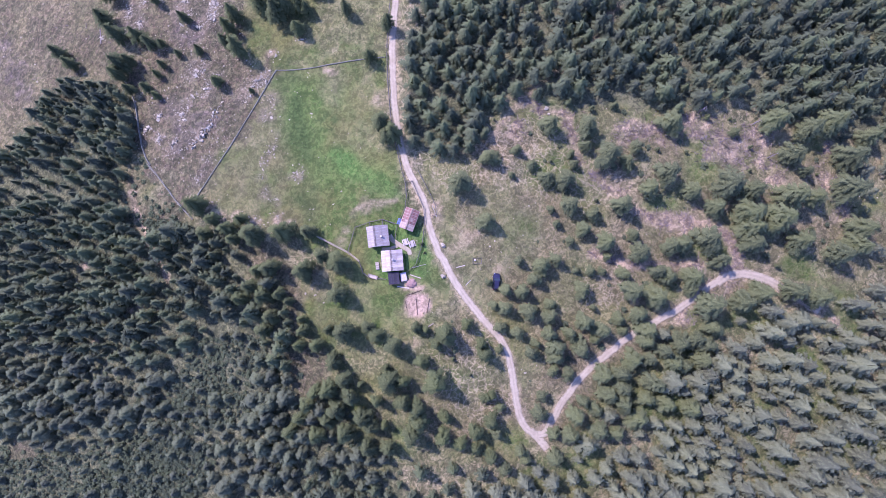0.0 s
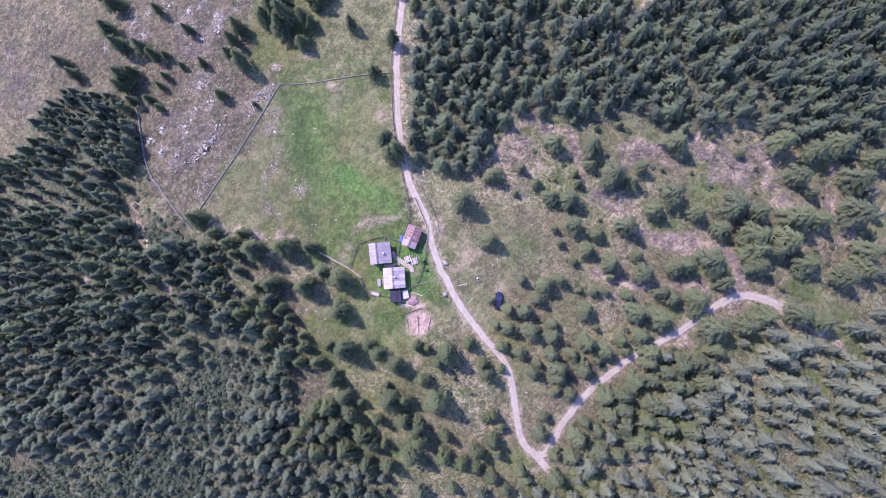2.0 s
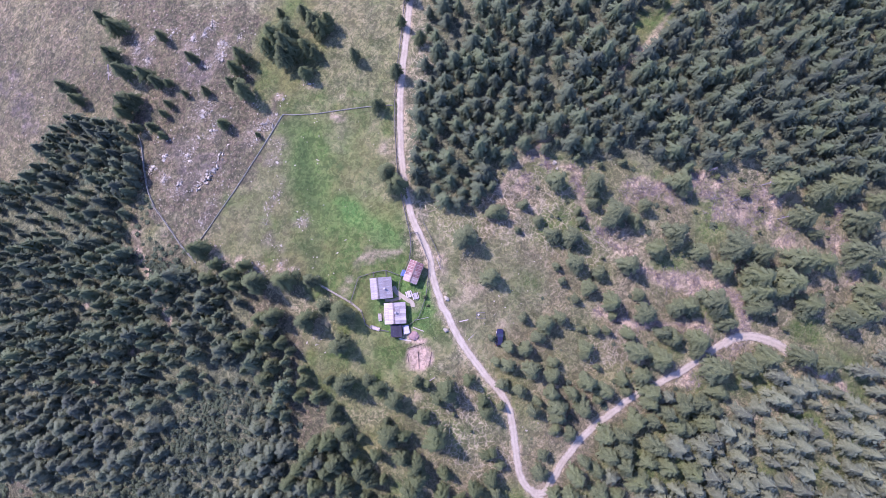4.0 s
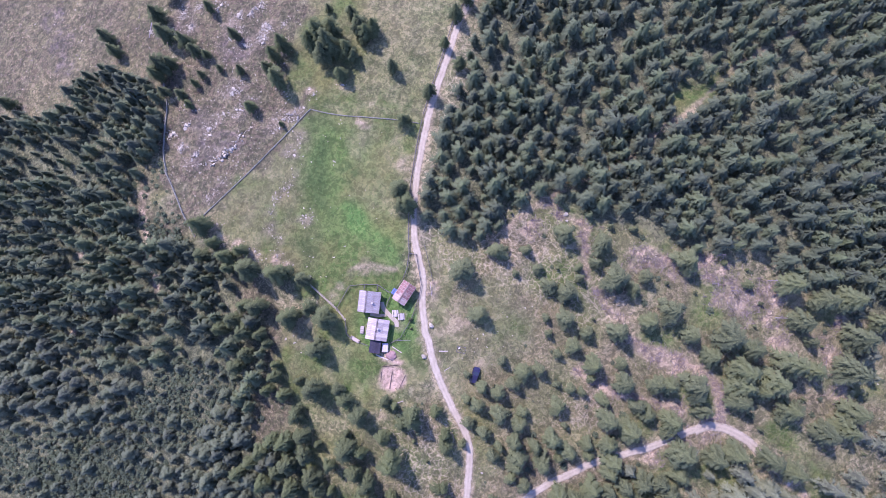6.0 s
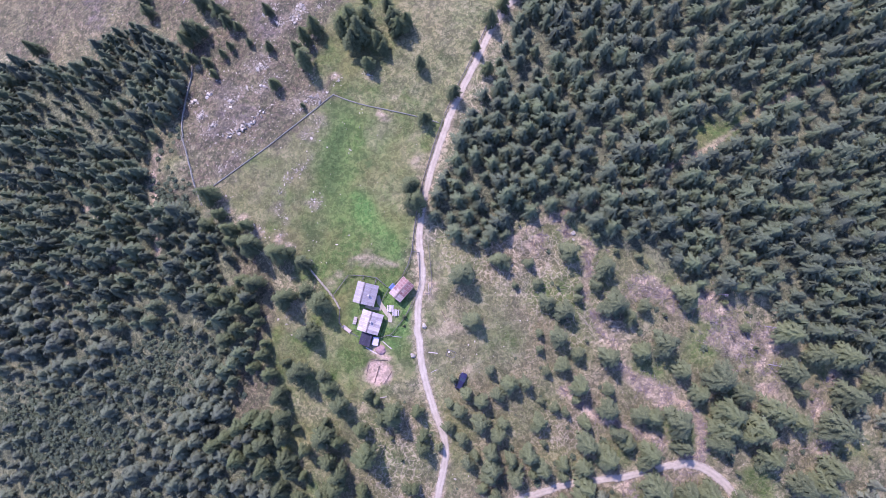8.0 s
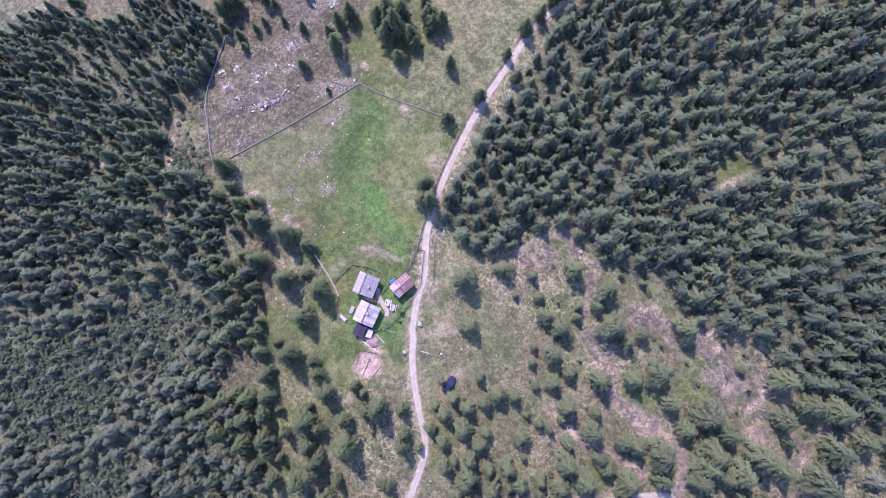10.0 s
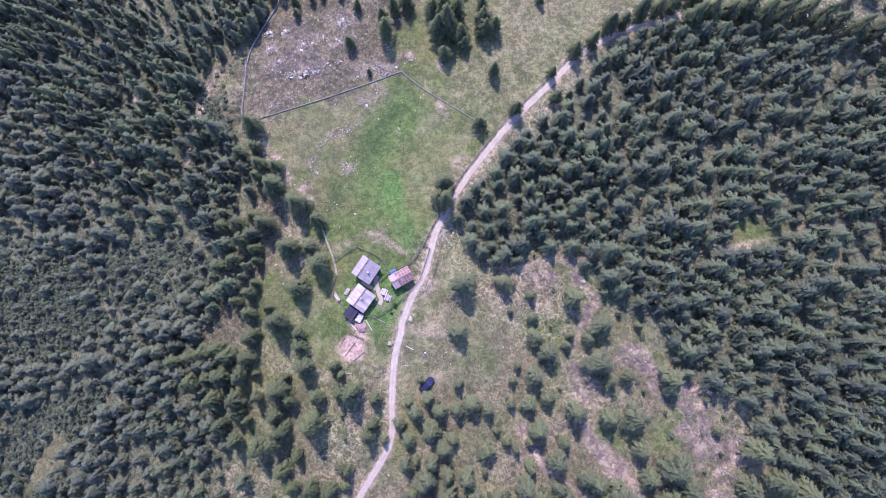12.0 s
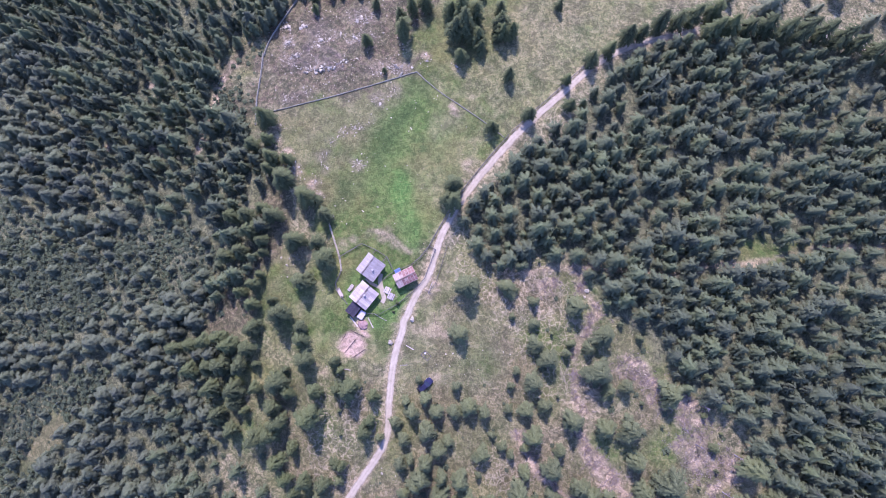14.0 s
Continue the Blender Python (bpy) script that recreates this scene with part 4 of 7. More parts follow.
def scatter(protos, spots, rng):
    """Joined copies of prototype arrays: spots are rows of x, y, z, width factor, height factor, tone."""
    Vs, Ts, As, Os, Ns = [], [], [], [], []
    n = 0
    pick = rng.integers(0, len(protos), len(spots))
    turn = rng.random(len(spots)) * 2 * math.pi
    lean = rng.normal(0, 0.025, (len(spots), 2))
    for k, (V, T, A, *N) in enumerate(protos):
        sel = np.where(pick == k)[0]
        if not len(sel):
            continue
        s = spots[sel]
        c, q = np.cos(turn[sel])[:, None], np.sin(turn[sel])[:, None]
        h = V[None, :, 2] * s[:, 4:5]
        X = (V[None, :, 0] * c - V[None, :, 1] * q) * s[:, 3:4] + s[:, 0:1] + h * lean[sel, 0:1]
        Y = (V[None, :, 0] * q + V[None, :, 1] * c) * s[:, 3:4] + s[:, 1:2] + h * lean[sel, 1:2]
        Vs.append(np.stack([X, Y, h + s[:, 2:3]], -1).reshape(-1, 3))
        Ts.append((T[None] + (np.arange(len(sel)) * len(V))[:, None, None]).reshape(-1, 3) + n)
        As.append(np.tile(A, len(sel)))
        Os.append(np.repeat(s[:, 5], len(V)))
        if N:
            Nx, Ny, Nz = N[0].T
            Ns.append(np.stack([Nx[None] * c - Ny[None] * q, Nx[None] * q + Ny[None] * c, np.broadcast_to(Nz[None], (len(sel), len(V)))], -1).reshape(-1, 3))
        n += len(V) * len(sel)
    return np.concatenate(Vs), np.concatenate(Ts), {"tip": np.concatenate(As), "tone": np.concatenate(Os)}, (np.concatenate(Ns) if Ns else None)


def darts(outline, spacing, rng, taken=None, keep=None, effort=5):
    """Random spots in an outline, none nearer to another than the spacing there."""
    P = np.array(outline)
    lo, hi = P.min(0), P.max(0)
    tries = int((hi[0] - lo[0]) * (hi[1] - lo[1]) / (spacing * spacing) * effort)
    q = lo + rng.random((tries, 2)) * (hi - lo)
    ok = inside(q[:, 0], q[:, 1], outline)
    if keep is not None:
        ok &= keep(q[:, 0], q[:, 1])
    q = q[ok]
    gap = spacing * (0.75 + 0.6 * vnoise(q[:, 0], q[:, 1], 11, 7)) * rng.uniform(0.85, 1.15, len(q))
    cells = {} if taken is None else taken
    out = []
    for (px, py), g in zip(q, gap):
        ci, cj = int(px // 4), int(py // 4)
        if all((px - x) ** 2 + (py - y) ** 2 > (0.5 * (g + r)) ** 2 for a in (-2, -1, 0, 1, 2) for b in (-2, -1, 0, 1, 2) for x, y, r in cells.get((ci + a, cj + b), ())):
            cells.setdefault((ci, cj), []).append((px, py, g))
            out.append((px, py, g))
    return np.array(out).reshape(-1, 3)


TREES_YARD = [
    (8.6, -9.5, 3.2), (-35, 15.5, 4.4), (-35.4, 5, 5.7), (-30.9, 8.9, 4.4), (-25.8, 7.2, 6.6), (-26.1, -1.7, 5.7), (-36.4, -8.2, 2.5),
    (-36.2, -11.3, 3.8), (-29.2, -10.8, 2.5), (-24.9, -11.4, 6), (-17.8, -10.4, 3.8), (-15.4, -12.3, 4.7), (-37, -15.1, 3.5), (-32.1, -15, 4.1),
    (-5.1, -10.3, 3.2), (-2.1, -11.1, 2.2), (3.2, -11.7, 5.7), (8.6, -10.3, 2.5), (-10.3, -15.5, 5.4),
]
TREES_SOUTH = [
    (12.3, -14.8, 3.2), (1, -14.8, 3.5), (-3.5, -19.3, 4.4), (13, -17.4, 4.1), (-27.3, -19.5, 4.7), (-12.8, -21.1, 2.2), (-11.8, -24.5, 6),
    (-8.1, -24.6, 3.8), (0.2, -25, 6.6), (-19.7, -25.7, 2.2), (-24.2, -24, 4.7), (-28.8, -27.1, 5.1), (-32.3, -28, 4.1), (-22.3, -28.8, 4.7),
    (-15.7, -30, 3.5), (-8.1, -29.8, 4.7), (-4.7, -31.5, 5.1), (-4.3, -35.2, 5.1), (-34.3, -31, 4.4), (-25.6, -32.2, 5.4), (-19.4, -34.4, 5.1),
    (-16.4, -37, 4.1), (-28.8, -35.4, 4.4), (-31.8, -39.2, 4.7), (-24, -38.3, 5.1), (-13.5, -36.4, 2.8), (3.2, -34.3, 3.5), (2.5, -39.4, 4.4),
    (-5.8, -38.9, 5.4), (-11.9, -41.9, 4.1), (10.7, -37.8, 4.4), (7, -40.4, 3.8), (11.1, -42, 3.2), (-17.9, -41.9, 4.7), (14.1, -28.5, 3.2),
    (15.2, -34.8, 4.1), (-36.6, -34.9, 4.1), (-38.9, -38.3, 4.4), (15.3, -28.3, 2.8), (15.2, -44.5, 3.8),
]
TREES_SLOPE_UPPER = [
    (31.3, 44.1, 5.4), (40.8, 43.4, 6), (40.6, 38.3, 3.5), (45.7, 35.2, 7), (36.8, 36.4, 2.5), (54.1, 37.4, 4.1), (51.3, 33.9, 4.4),
    (22.4, 37.3, 3.2), (14.7, 35.2, 5.4), (26.1, 33.3, 3.5), (30.1, 29.6, 4.7), (34.7, 28.9, 6), (37.9, 33.6, 2.8), (20.9, 30.8, 2.2),
    (6.3, 28.2, 7.3), (36.2, 21.9, 5.4), (42.3, 19.7, 3.8), (49.3, 21.7, 6), (31.3, 21.1, 2.5), (32.8, 17.6, 2.5), (14.1, 18.3, 5.7),
]
TREES_SLOPE_MID = [
    (39.6, 15.5, 4.7), (22.9, 7.5, 2.8), (28.3, 6.2, 5.4), (32.5, 7.7, 3.8), (36.4, 12.6, 2.8), (44.9, 12.1, 5.4), (52.6, 14.4, 3.8),
    (53.6, 9.8, 6), (41.5, 5, 3.2), (46.1, 8.5, 2.5), (50.3, 4, 3.8), (44.6, 4.7, 2.5), (37.9, 4.8, 2.2), (26.5, 2.5, 4.4),
    (61, 3.2, 5.4), (59, 4.7, 4.4), (67.3, 3.1, 6.6),
]
TREES_SLOPE_LOW = [
    (14.7, 1.8, 2.2), (19.1, -0.5, 3.8), (23.5, -0.5, 4.4), (16.1, -4.3, 2.8), (19, -5, 4.4), (24.9, -6.4, 5.1), (31, -3.9, 3.5),
    (30.8, -7.2, 4.7), (39, -0.5, 4.7), (42.3, -5, 2.2), (52.1, -0.5, 5.7), (58.5, -2, 6.6), (53.6, -6.4, 5.1), (17.5, -10.2, 3.8),
    (22, -11.7, 4.1), (30, -11.6, 4.7), (35.3, -11.7, 4.1), (38.8, -8.6, 5.4), (48.7, -8, 3.8), (44, -10.9, 5.1), (49.6, -11, 3.2),
    (42.4, -13.2, 3.2), (56.3, -10.8, 6), (68.1, -0.5, 3.8), (93.3, -0.6, 6.6), (101, -2.1, 6.3), (85.4, -1.6, 6), (80.5, -3.4, 5.7),
    (72.2, -4.2, 7.3),
]
TREES_HAIRPIN = [
    (27.3, -14.4, 2.8), (32.2, -15.3, 5.4), (38.8, -15.7, 5.4), (55.8, -13.8, 5.1), (17.6, -16.3, 2.5), (25.7, -16.5, 3.8), (32.3, -17.9, 4.4),
    (35.3, -22.1, 3.8), (31.7, -21.4, 3.2), (27.8, -32.4, 4.7), (28.6, -28.1, 3.5), (39, -29.5, 3.8), (37.3, -33.3, 5.4), (44.7, -22.7, 5.4),
    (48.8, -22.2, 5.1), (52, -18.7, 5.7), (57.9, -24.8, 5.7), (62.3, -19, 5.7), (46.1, -27.8, 5.4), (49.6, -30.2, 5.1), (53.4, -33.7, 5.7),
    (60.8, -30, 5.7), (66.8, -30.8, 5.7), (65.5, -20.5, 4.7), (70.6, -19, 5.4), (43.2, -36.7, 5.4), (47.8, -37.6, 4.4), (35.9, -38.3, 4.7),
    (31.6, -38.4, 3.8), (31.4, -44.2, 4.7), (64.5, -14.5, 5.4), (68.6, -13.2, 5.0), (60.5, -16.2, 4.6), (73, -10.5, 5.2), (71.5, -15, 4.8), (56.9, -18.6, 4.5), (55.5, -29, 5),
    (49.5, -26, 4.8), (42.3, -31.5, 4.4), (24.2, -45.2, 3.5), (16.7, -38.6, 3.5), (17.5, -31.2, 3.2), (22.7, -43.1, 3.2), (18.9, -47.5, 3.8),
]
TREES_SLOPE_EAST = [
    (61.1, 30.1, 6.3), (62.8, 43.8, 6.6), (57, 26.3, 5.1), (67.9, 25.4, 5.4), (76.6, 27.3, 8.5), (82.9, 25.6, 6.3), (74.5, 21.7, 5.4),
    (81.2, 20, 7.6), (93.1, 24.4, 7.6), (90.3, 18.4, 8.8), (83.4, 15.6, 7.6), (99.7, 23.6, 6), (94.8, 35.1, 5.7), (80.2, 42, 2.8),
    (109.8, 34.9, 7.6), (108.6, 25.9, 8.2), (113, 15.7, 7), (115, 40.3, 6.3), (103.9, 43.7, 7.6), (98.4, 42, 6.3), (89, 43.7, 7.6),
    (98.6, 30.9, 3.5), (62.6, 11.3, 5.4), (71.6, 12.7, 7.3), (64.8, 12, 5.4), (75.3, 7.6, 4.7), (82.8, 11.9, 7), (87.9, 15.7, 5.4),
    (96.4, 12.7, 6.6), (105.5, 9, 6.6), (111.7, 11.3, 6.3),
]
TREES_HEATH = [
    (-104.5, 85.3, 5.6), (-98.7, 78.9, 5.6), (-91.6, 78.4, 4.7), (-87.3, 75.5, 4), (-83.8, 75.4, 2.8), (-87.9, 90.8, 3.4),
    (-77.0, 83.1, 3.4), (-60.3, 81.3, 5.3), (-61.6, 78.1, 4.3), (-62.4, 73.6, 4), (-57.4, 70.2, 5.6), (-71.4, 72.1, 2.2),
    (-78.1, 71.8, 2.2), (-83.6, 68.7, 2.2), (-84.9, 65.9, 2.4), (-94.2, 70.4, 3.7), (-96.3, 68.6, 6.2), (-97.5, 65.9, 4.7),
    (-93.1, 61.1, 3.4), (-87.7, 61.2, 3.4), (-84.7, 58.9, 2.5), (-64.3, 61.2, 3.7), (-151.2, 48.8, 4.7), (-121.1, 76, 4.7),
    (-104.6, 94.6, 6.0), (-110.5, 98.5, 4.6), (-71.0, 71.6, 2.0), (-116.0, 71.5, 4.2),
]
TREES_UPPER_MEADOW = [
    (-49.2, 86.1, 7.1), (-45.3, 83.2, 7.1), (-45, 87.6, 6.2), (-51.6, 84.5, 5.3), (-45.6, 79.9, 6.2), (-39.9, 83.6, 4.7),
    (-37.5, 82, 3.7), (-39.9, 75.8, 4), (-49.4, 95.9, 2.5), (-41.6, 94.5, 4), (-37.4, 90.1, 5.6), (-35.4, 88.7, 4.7),
    (-25.6, 80.4, 3.4), (-18.4, 65.6, 3.7), (-53.8, 58.1, 1.6), (-38.2, 90.6, 5.3), (-34.1, 91.1, 4), (-29.4, 107, 2.8),
    (-13.1, 75.0, 4.0), (-12.3, 90.1, 3.1), (-11.6, 99.2, 4.7), (-6.6, 84.6, 3.4), (-9.6, 104.9, 4), (-8.8, 111.2, 5), (-6.2, 114.2, 4.7), (-4.5, 120.5, 5.6), (-1.2, 123, 4.7),
    (1.5, 127.9, 5.6), (4.1, 132.3, 6.2), (7.6, 127.2, 5.8), (10.4, 131, 6.2), (14.2, 134.1, 5.4), (17.5, 137.4, 6.4), (21.8, 140.2, 5.8), (26, 143.1, 6.4), (30.1, 146, 6),
    (34.6, 148.3, 6.4), (39, 150.2, 5.6), (43.8, 152, 6.2), (48.6, 153.6, 6), (53.5, 154.6, 6.2),
]
TREES_WEST_EDGE = [
    (-63.6, 19.7, 4.1), (-65.1, 15.7, 4.4), (-58.2, 17.1, 4.7), (-54.2, 19.6, 3.8), (-50.1, 15.3, 6.6), (-42, 16, 6.3), (-56.5, 13.9, 4.1),
    (-45.2, 5.8, 5.1), (-50.9, 1.1, 4.7), (-49.1, 5.1, 3.8), (-54.2, -2.8, 4.4), (-47.5, -2, 5.1), (-42.8, -1.2, 3.8), (-45, -7.4, 4.7),
    (-46.5, -11.3, 4.7), (-40.2, -3.6, 2.8), (-68.4, 24.4, 5.9), (-14.7, 45.7, 5.6), (-12, 42.7, 5.6), (-13.3, 41.9, 4.7),
]


def trunk_bm(height, r):
    bm = bmesh.new()
    prev = None
    for k in range(5):
        f = k / 4
        rr, dx = r * (1 - 0.9 * f) * (1.5 if k == 0 else 1), 0.05 * math.sin(3 * f + height)
        ring = [bm.verts.new((dx + rr * math.cos(a * math.pi / 3), rr * math.sin(a * math.pi / 3), -0.3 + (height + 0.1) * f)) for a in range(6)]
        if prev:
            for a in range(6):
                bm.faces.new((prev[a], prev[(a + 1) % 6], ring[(a + 1) % 6], ring[a]))
        prev = ring
    bm.faces.new(prev)
    return bm


NOMINAL_H, NOMINAL_D = 12.0, 5.0


def build_single_trees():
    """Every tree that stands by itself on pasture, heath or slope."""
    rng = np.random.default_rng(5)
    kinds = []
    for k in range(6):
        V, T, A, N = conifer(40 + k, NOMINAL_H, NOMINAL_D, 14, 12, "spruce", 0.52, 0.46)
        crown = mesh_from_arrays("crown", V, T, M_SPRUCE_ONE, False, {"tip": A}, N)
        bm = trunk_bm(NOMINAL_H * 0.92, 0.17)
        stem = bpy.data.meshes.new("trunk")
        bm.to_mesh(stem)
        bm.free()
        stem.materials.append(M_BARK)
        # same crown again, in the needles with sunlight put into the colour
        young = crown.copy()
        young.materials.clear()
        young.materials.append(M_SPRUCE_ONE_LIT)
        kinds.append((stem, crown, young))
    places = [
        (TREES_YARD, "on the pasture below the huts", 0), (TREES_SOUTH, "at the lower end of the pasture", 0), (TREES_SLOPE_UPPER, "on the dry grassy slope beside the forest", 1),
        (TREES_SLOPE_MID, "among rough grass on the open slope", 1), (TREES_SLOPE_LOW, "on the bushy slope above the road", 1),
        (TREES_HAIRPIN, "beside the hairpin bend of the road", 1), (TREES_SLOPE_EAST, "round a bare earth clearing", 1), (TREES_HEATH, "among pale rocks on the heath", 0),
        (TREES_UPPER_MEADOW, "on the upper meadow", 0), (TREES_WEST_EDGE, "at the edge of the west forest", 0),
    ]
    taken, made = {}, {}
    for spots, where, bright in places:
        for x, y, d in spots:
            taken.setdefault((int(x // 4), int(y // 4)), []).append((x, y, d * 0.85))
            k = int(rng.integers(0, 6))
            h = (1.4 * d + 1.0 if bright else 1.8 * d + 1.2) * rng.uniform(0.9, 1.14)
            wide = (1.04 if bright else 1.12) * d / NOMINAL_D
            m = pose(x, y, gz(x, y) - 0.05, rng.normal(0, 1.2), rng.normal(0, 1.2), rng.uniform(0, 360)) @ Matrix.Diagonal((wide, wide, h / NOMINAL_H, 1))
            size = "tall" if d > 5 else ("young" if d < 3 else "medium-sized")
            label = f"{size} {'bright' if bright else 'dark'} green spruce {where}"
            if (k, bright) in made:
                tree = place_copy(made[k, bright], m)
                tagged(tree, label)
            else:
                tree = thing("spruce_tree", m, label, "tree", "spruces standing singly")
                for nm, me in (("trunk", kinds[k][0]), ("crown", kinds[k][2 if bright else 1])):
                    o = new(nm, me)
                    o.parent = tree
                made[k, bright] = tree
    # seedlings on the open slope
    def clear(x, y):
        ok = (road_distance(x, y) > 2.6) & ~inside(x, y, EAST_GRASS) & (vnoise(x, y, 9, 151) > 0.40)
        for cx, cy, r in BARE:
            ok &= np.hypot(x - cx, y - cy) > r * 0.8
        for line in TRACKS:
            ok &= segment_distance(x, y, line) > 2.2
        return ok
    for x, y, _ in darts(SLOPE, 6.0, rng, taken, clear):
        d = 0.9 + 1.5 * rng.random() ** 2
        m = pose(x, y, gz(x, y) - 0.05, rng.normal(0, 1.5), rng.normal(0, 1.5), rng.uniform(0, 360)) @ Matrix.Diagonal((d / NOMINAL_D, d / NOMINAL_D, (1.35 * d + 0.7) / NOMINAL_H, 1))
        tagged(place_copy(made[int(rng.integers(0, 6)), True], m), "young green spruce in rough grass on the slope", "tree", "young spruces on the slope")
    return taken


def build_forests(taken):
    rng = np.random.default_rng(9)

    def free(x, y):
        ok = road_distance(x, y) > np.where(y > 98, 2.0, 2.9)
        for line in TRACKS:
            ok &= segment_distance(x, y, line) > 1.3
        for pts in CLEARINGS:
            ok &= ~inside(x, y, pts)
        for cx, cy, r in BARE:
            ok &= np.hypot(x - cx, y - cy) > r + 0.6
        return ok

    def open_floor(x, y):
        ok = free(x, y)
        for k, pts in enumerate(THICKETS):
            if k < 5:
                ok &= ~inside(x, y, pts) | (vnoise(x, y, 6, 140 + k) > 0.64)
        return ok

    def rows(spots, width, height, spread, bright=0.0):
        x, y, g = spots.T
        d = width * np.clip(rng.normal(1, spread, len(x)), 0.55, 1.5)
        h = (height[0] * d + height[1]) * rng.uniform(0.88, 1.15, len(x))
        # the stand-wide offset paints into the tone how sunlit or hazy each forest looks
        tone = np.clip(vnoise(x, y, 14, 44) * 0.7 + rng.normal(0.12 + bright, 0.38, len(x)), 0, 1.15)
        return np.column_stack([x, y, ground_z(x, y) - 0.1, d / NOMINAL_D, h / NOMINAL_H, tone])
    spruces = [conifer(70 + k, NOMINAL_H, NOMINAL_D, 7, 9, "spruce", 0.50, 0.48) for k in range(8)]
    broad = [conifer(110 + k, NOMINAL_H, NOMINAL_D, 9, 10, "spruce", 0.52, 0.56) for k in range(8)]
    pines = [conifer(90 + k, NOMINAL_H, NOMINAL_D, 7, 8, "pine") for k in range(8)]
    ne = darts(FOREST_NE, 3.05, rng, taken, free, 10)
    se = darts(FOREST_SE, 3.65, rng, taken, free, 12)
    east = darts(FOREST_EAST, 4.8, rng, taken, free)
    north = darts(FOREST_NORTH, 7.0, rng, taken, free)
    dwarf = np.concatenate([darts(p, 3.6, rng, taken, free) for p in THICKETS[:4]])
    south = darts(SOUTH_MID, 4.3, rng, taken, free)
    west = darts(FOREST_WEST, 3.0, rng, taken, open_floor, 10)
    west = west[(np.hypot(west[:, 0] + 60, west[:, 1] + 20) < 118) & ((west[:, 1] > -30) | (np.hypot(west[:, 0], west[:, 1] - 22) < 150))]
    ne, se = ne[np.hypot(ne[:, 0], ne[:, 1] - 22) < 156], se[(se[:, 1] > -78) & (np.hypot(se[:, 0], se[:, 1] - 22) < 150)]
    high = west[:, 1] + 12 * (vnoise(west[:, 0], west[:, 1], 16, 45) - 0.5) > -24 - 0.12 * (west[:, 0] + 60)
    groups = [
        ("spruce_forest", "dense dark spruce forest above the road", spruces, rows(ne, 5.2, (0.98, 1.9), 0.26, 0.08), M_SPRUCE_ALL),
        ("spruce_forest", "spruce forest on the slope below the road", broad, rows(np.concatenate([se, east, north]), 5.2, (1.2, 1.8), 0.26, 0.10), M_SPRUCE_LIT),
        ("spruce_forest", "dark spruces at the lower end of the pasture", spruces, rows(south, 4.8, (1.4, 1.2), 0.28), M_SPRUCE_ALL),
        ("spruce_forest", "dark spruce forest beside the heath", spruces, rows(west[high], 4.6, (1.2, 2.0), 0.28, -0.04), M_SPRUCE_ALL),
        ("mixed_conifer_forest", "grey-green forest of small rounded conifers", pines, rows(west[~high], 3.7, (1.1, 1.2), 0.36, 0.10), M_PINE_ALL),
    ]
    groups.append(("dwarf_conifers", "small rounded conifers standing in the dwarf shrubs", pines, rows(dwarf, 2.3, (1.0, 0.8), 0.3), M_PINE_ALL))
    for name, label, protos, spots, mat in groups:
        V, T, at, N = scatter(protos, spots, rng)
        tagged(new(name, mesh_from_arrays(name, V, T, mat, False, at, N)), label, "forest", kind="stuff")
    # stems of the forest trees
    allspots = np.concatenate([g[3] for g in groups])
    a = np.arange(5) * 2 * math.pi / 5
    ring0 = np.column_stack([0.19 * np.cos(a), 0.19 * np.sin(a), np.full(5, -0.3)])
    ring1 = np.column_stack([0.03 * np.cos(a), 0.03 * np.sin(a), np.full(5, NOMINAL_H * 0.9)])
    V = np.concatenate([ring0, ring1])
    T = np.array([t for i in range(5) for t in ((i, (i + 1) % 5, 5 + (i + 1) % 5), (i, 5 + (i + 1) % 5, 5 + i))])
    V, T, at, N = scatter([(V, T, np.zeros(10))], allspots, rng)
    tagged(new("forest_trunks", mesh_from_arrays("forest_trunks", V, T, M_BARK, True, at)), "grey-brown trunks of the forest trees", "trunks", kind="stuff")


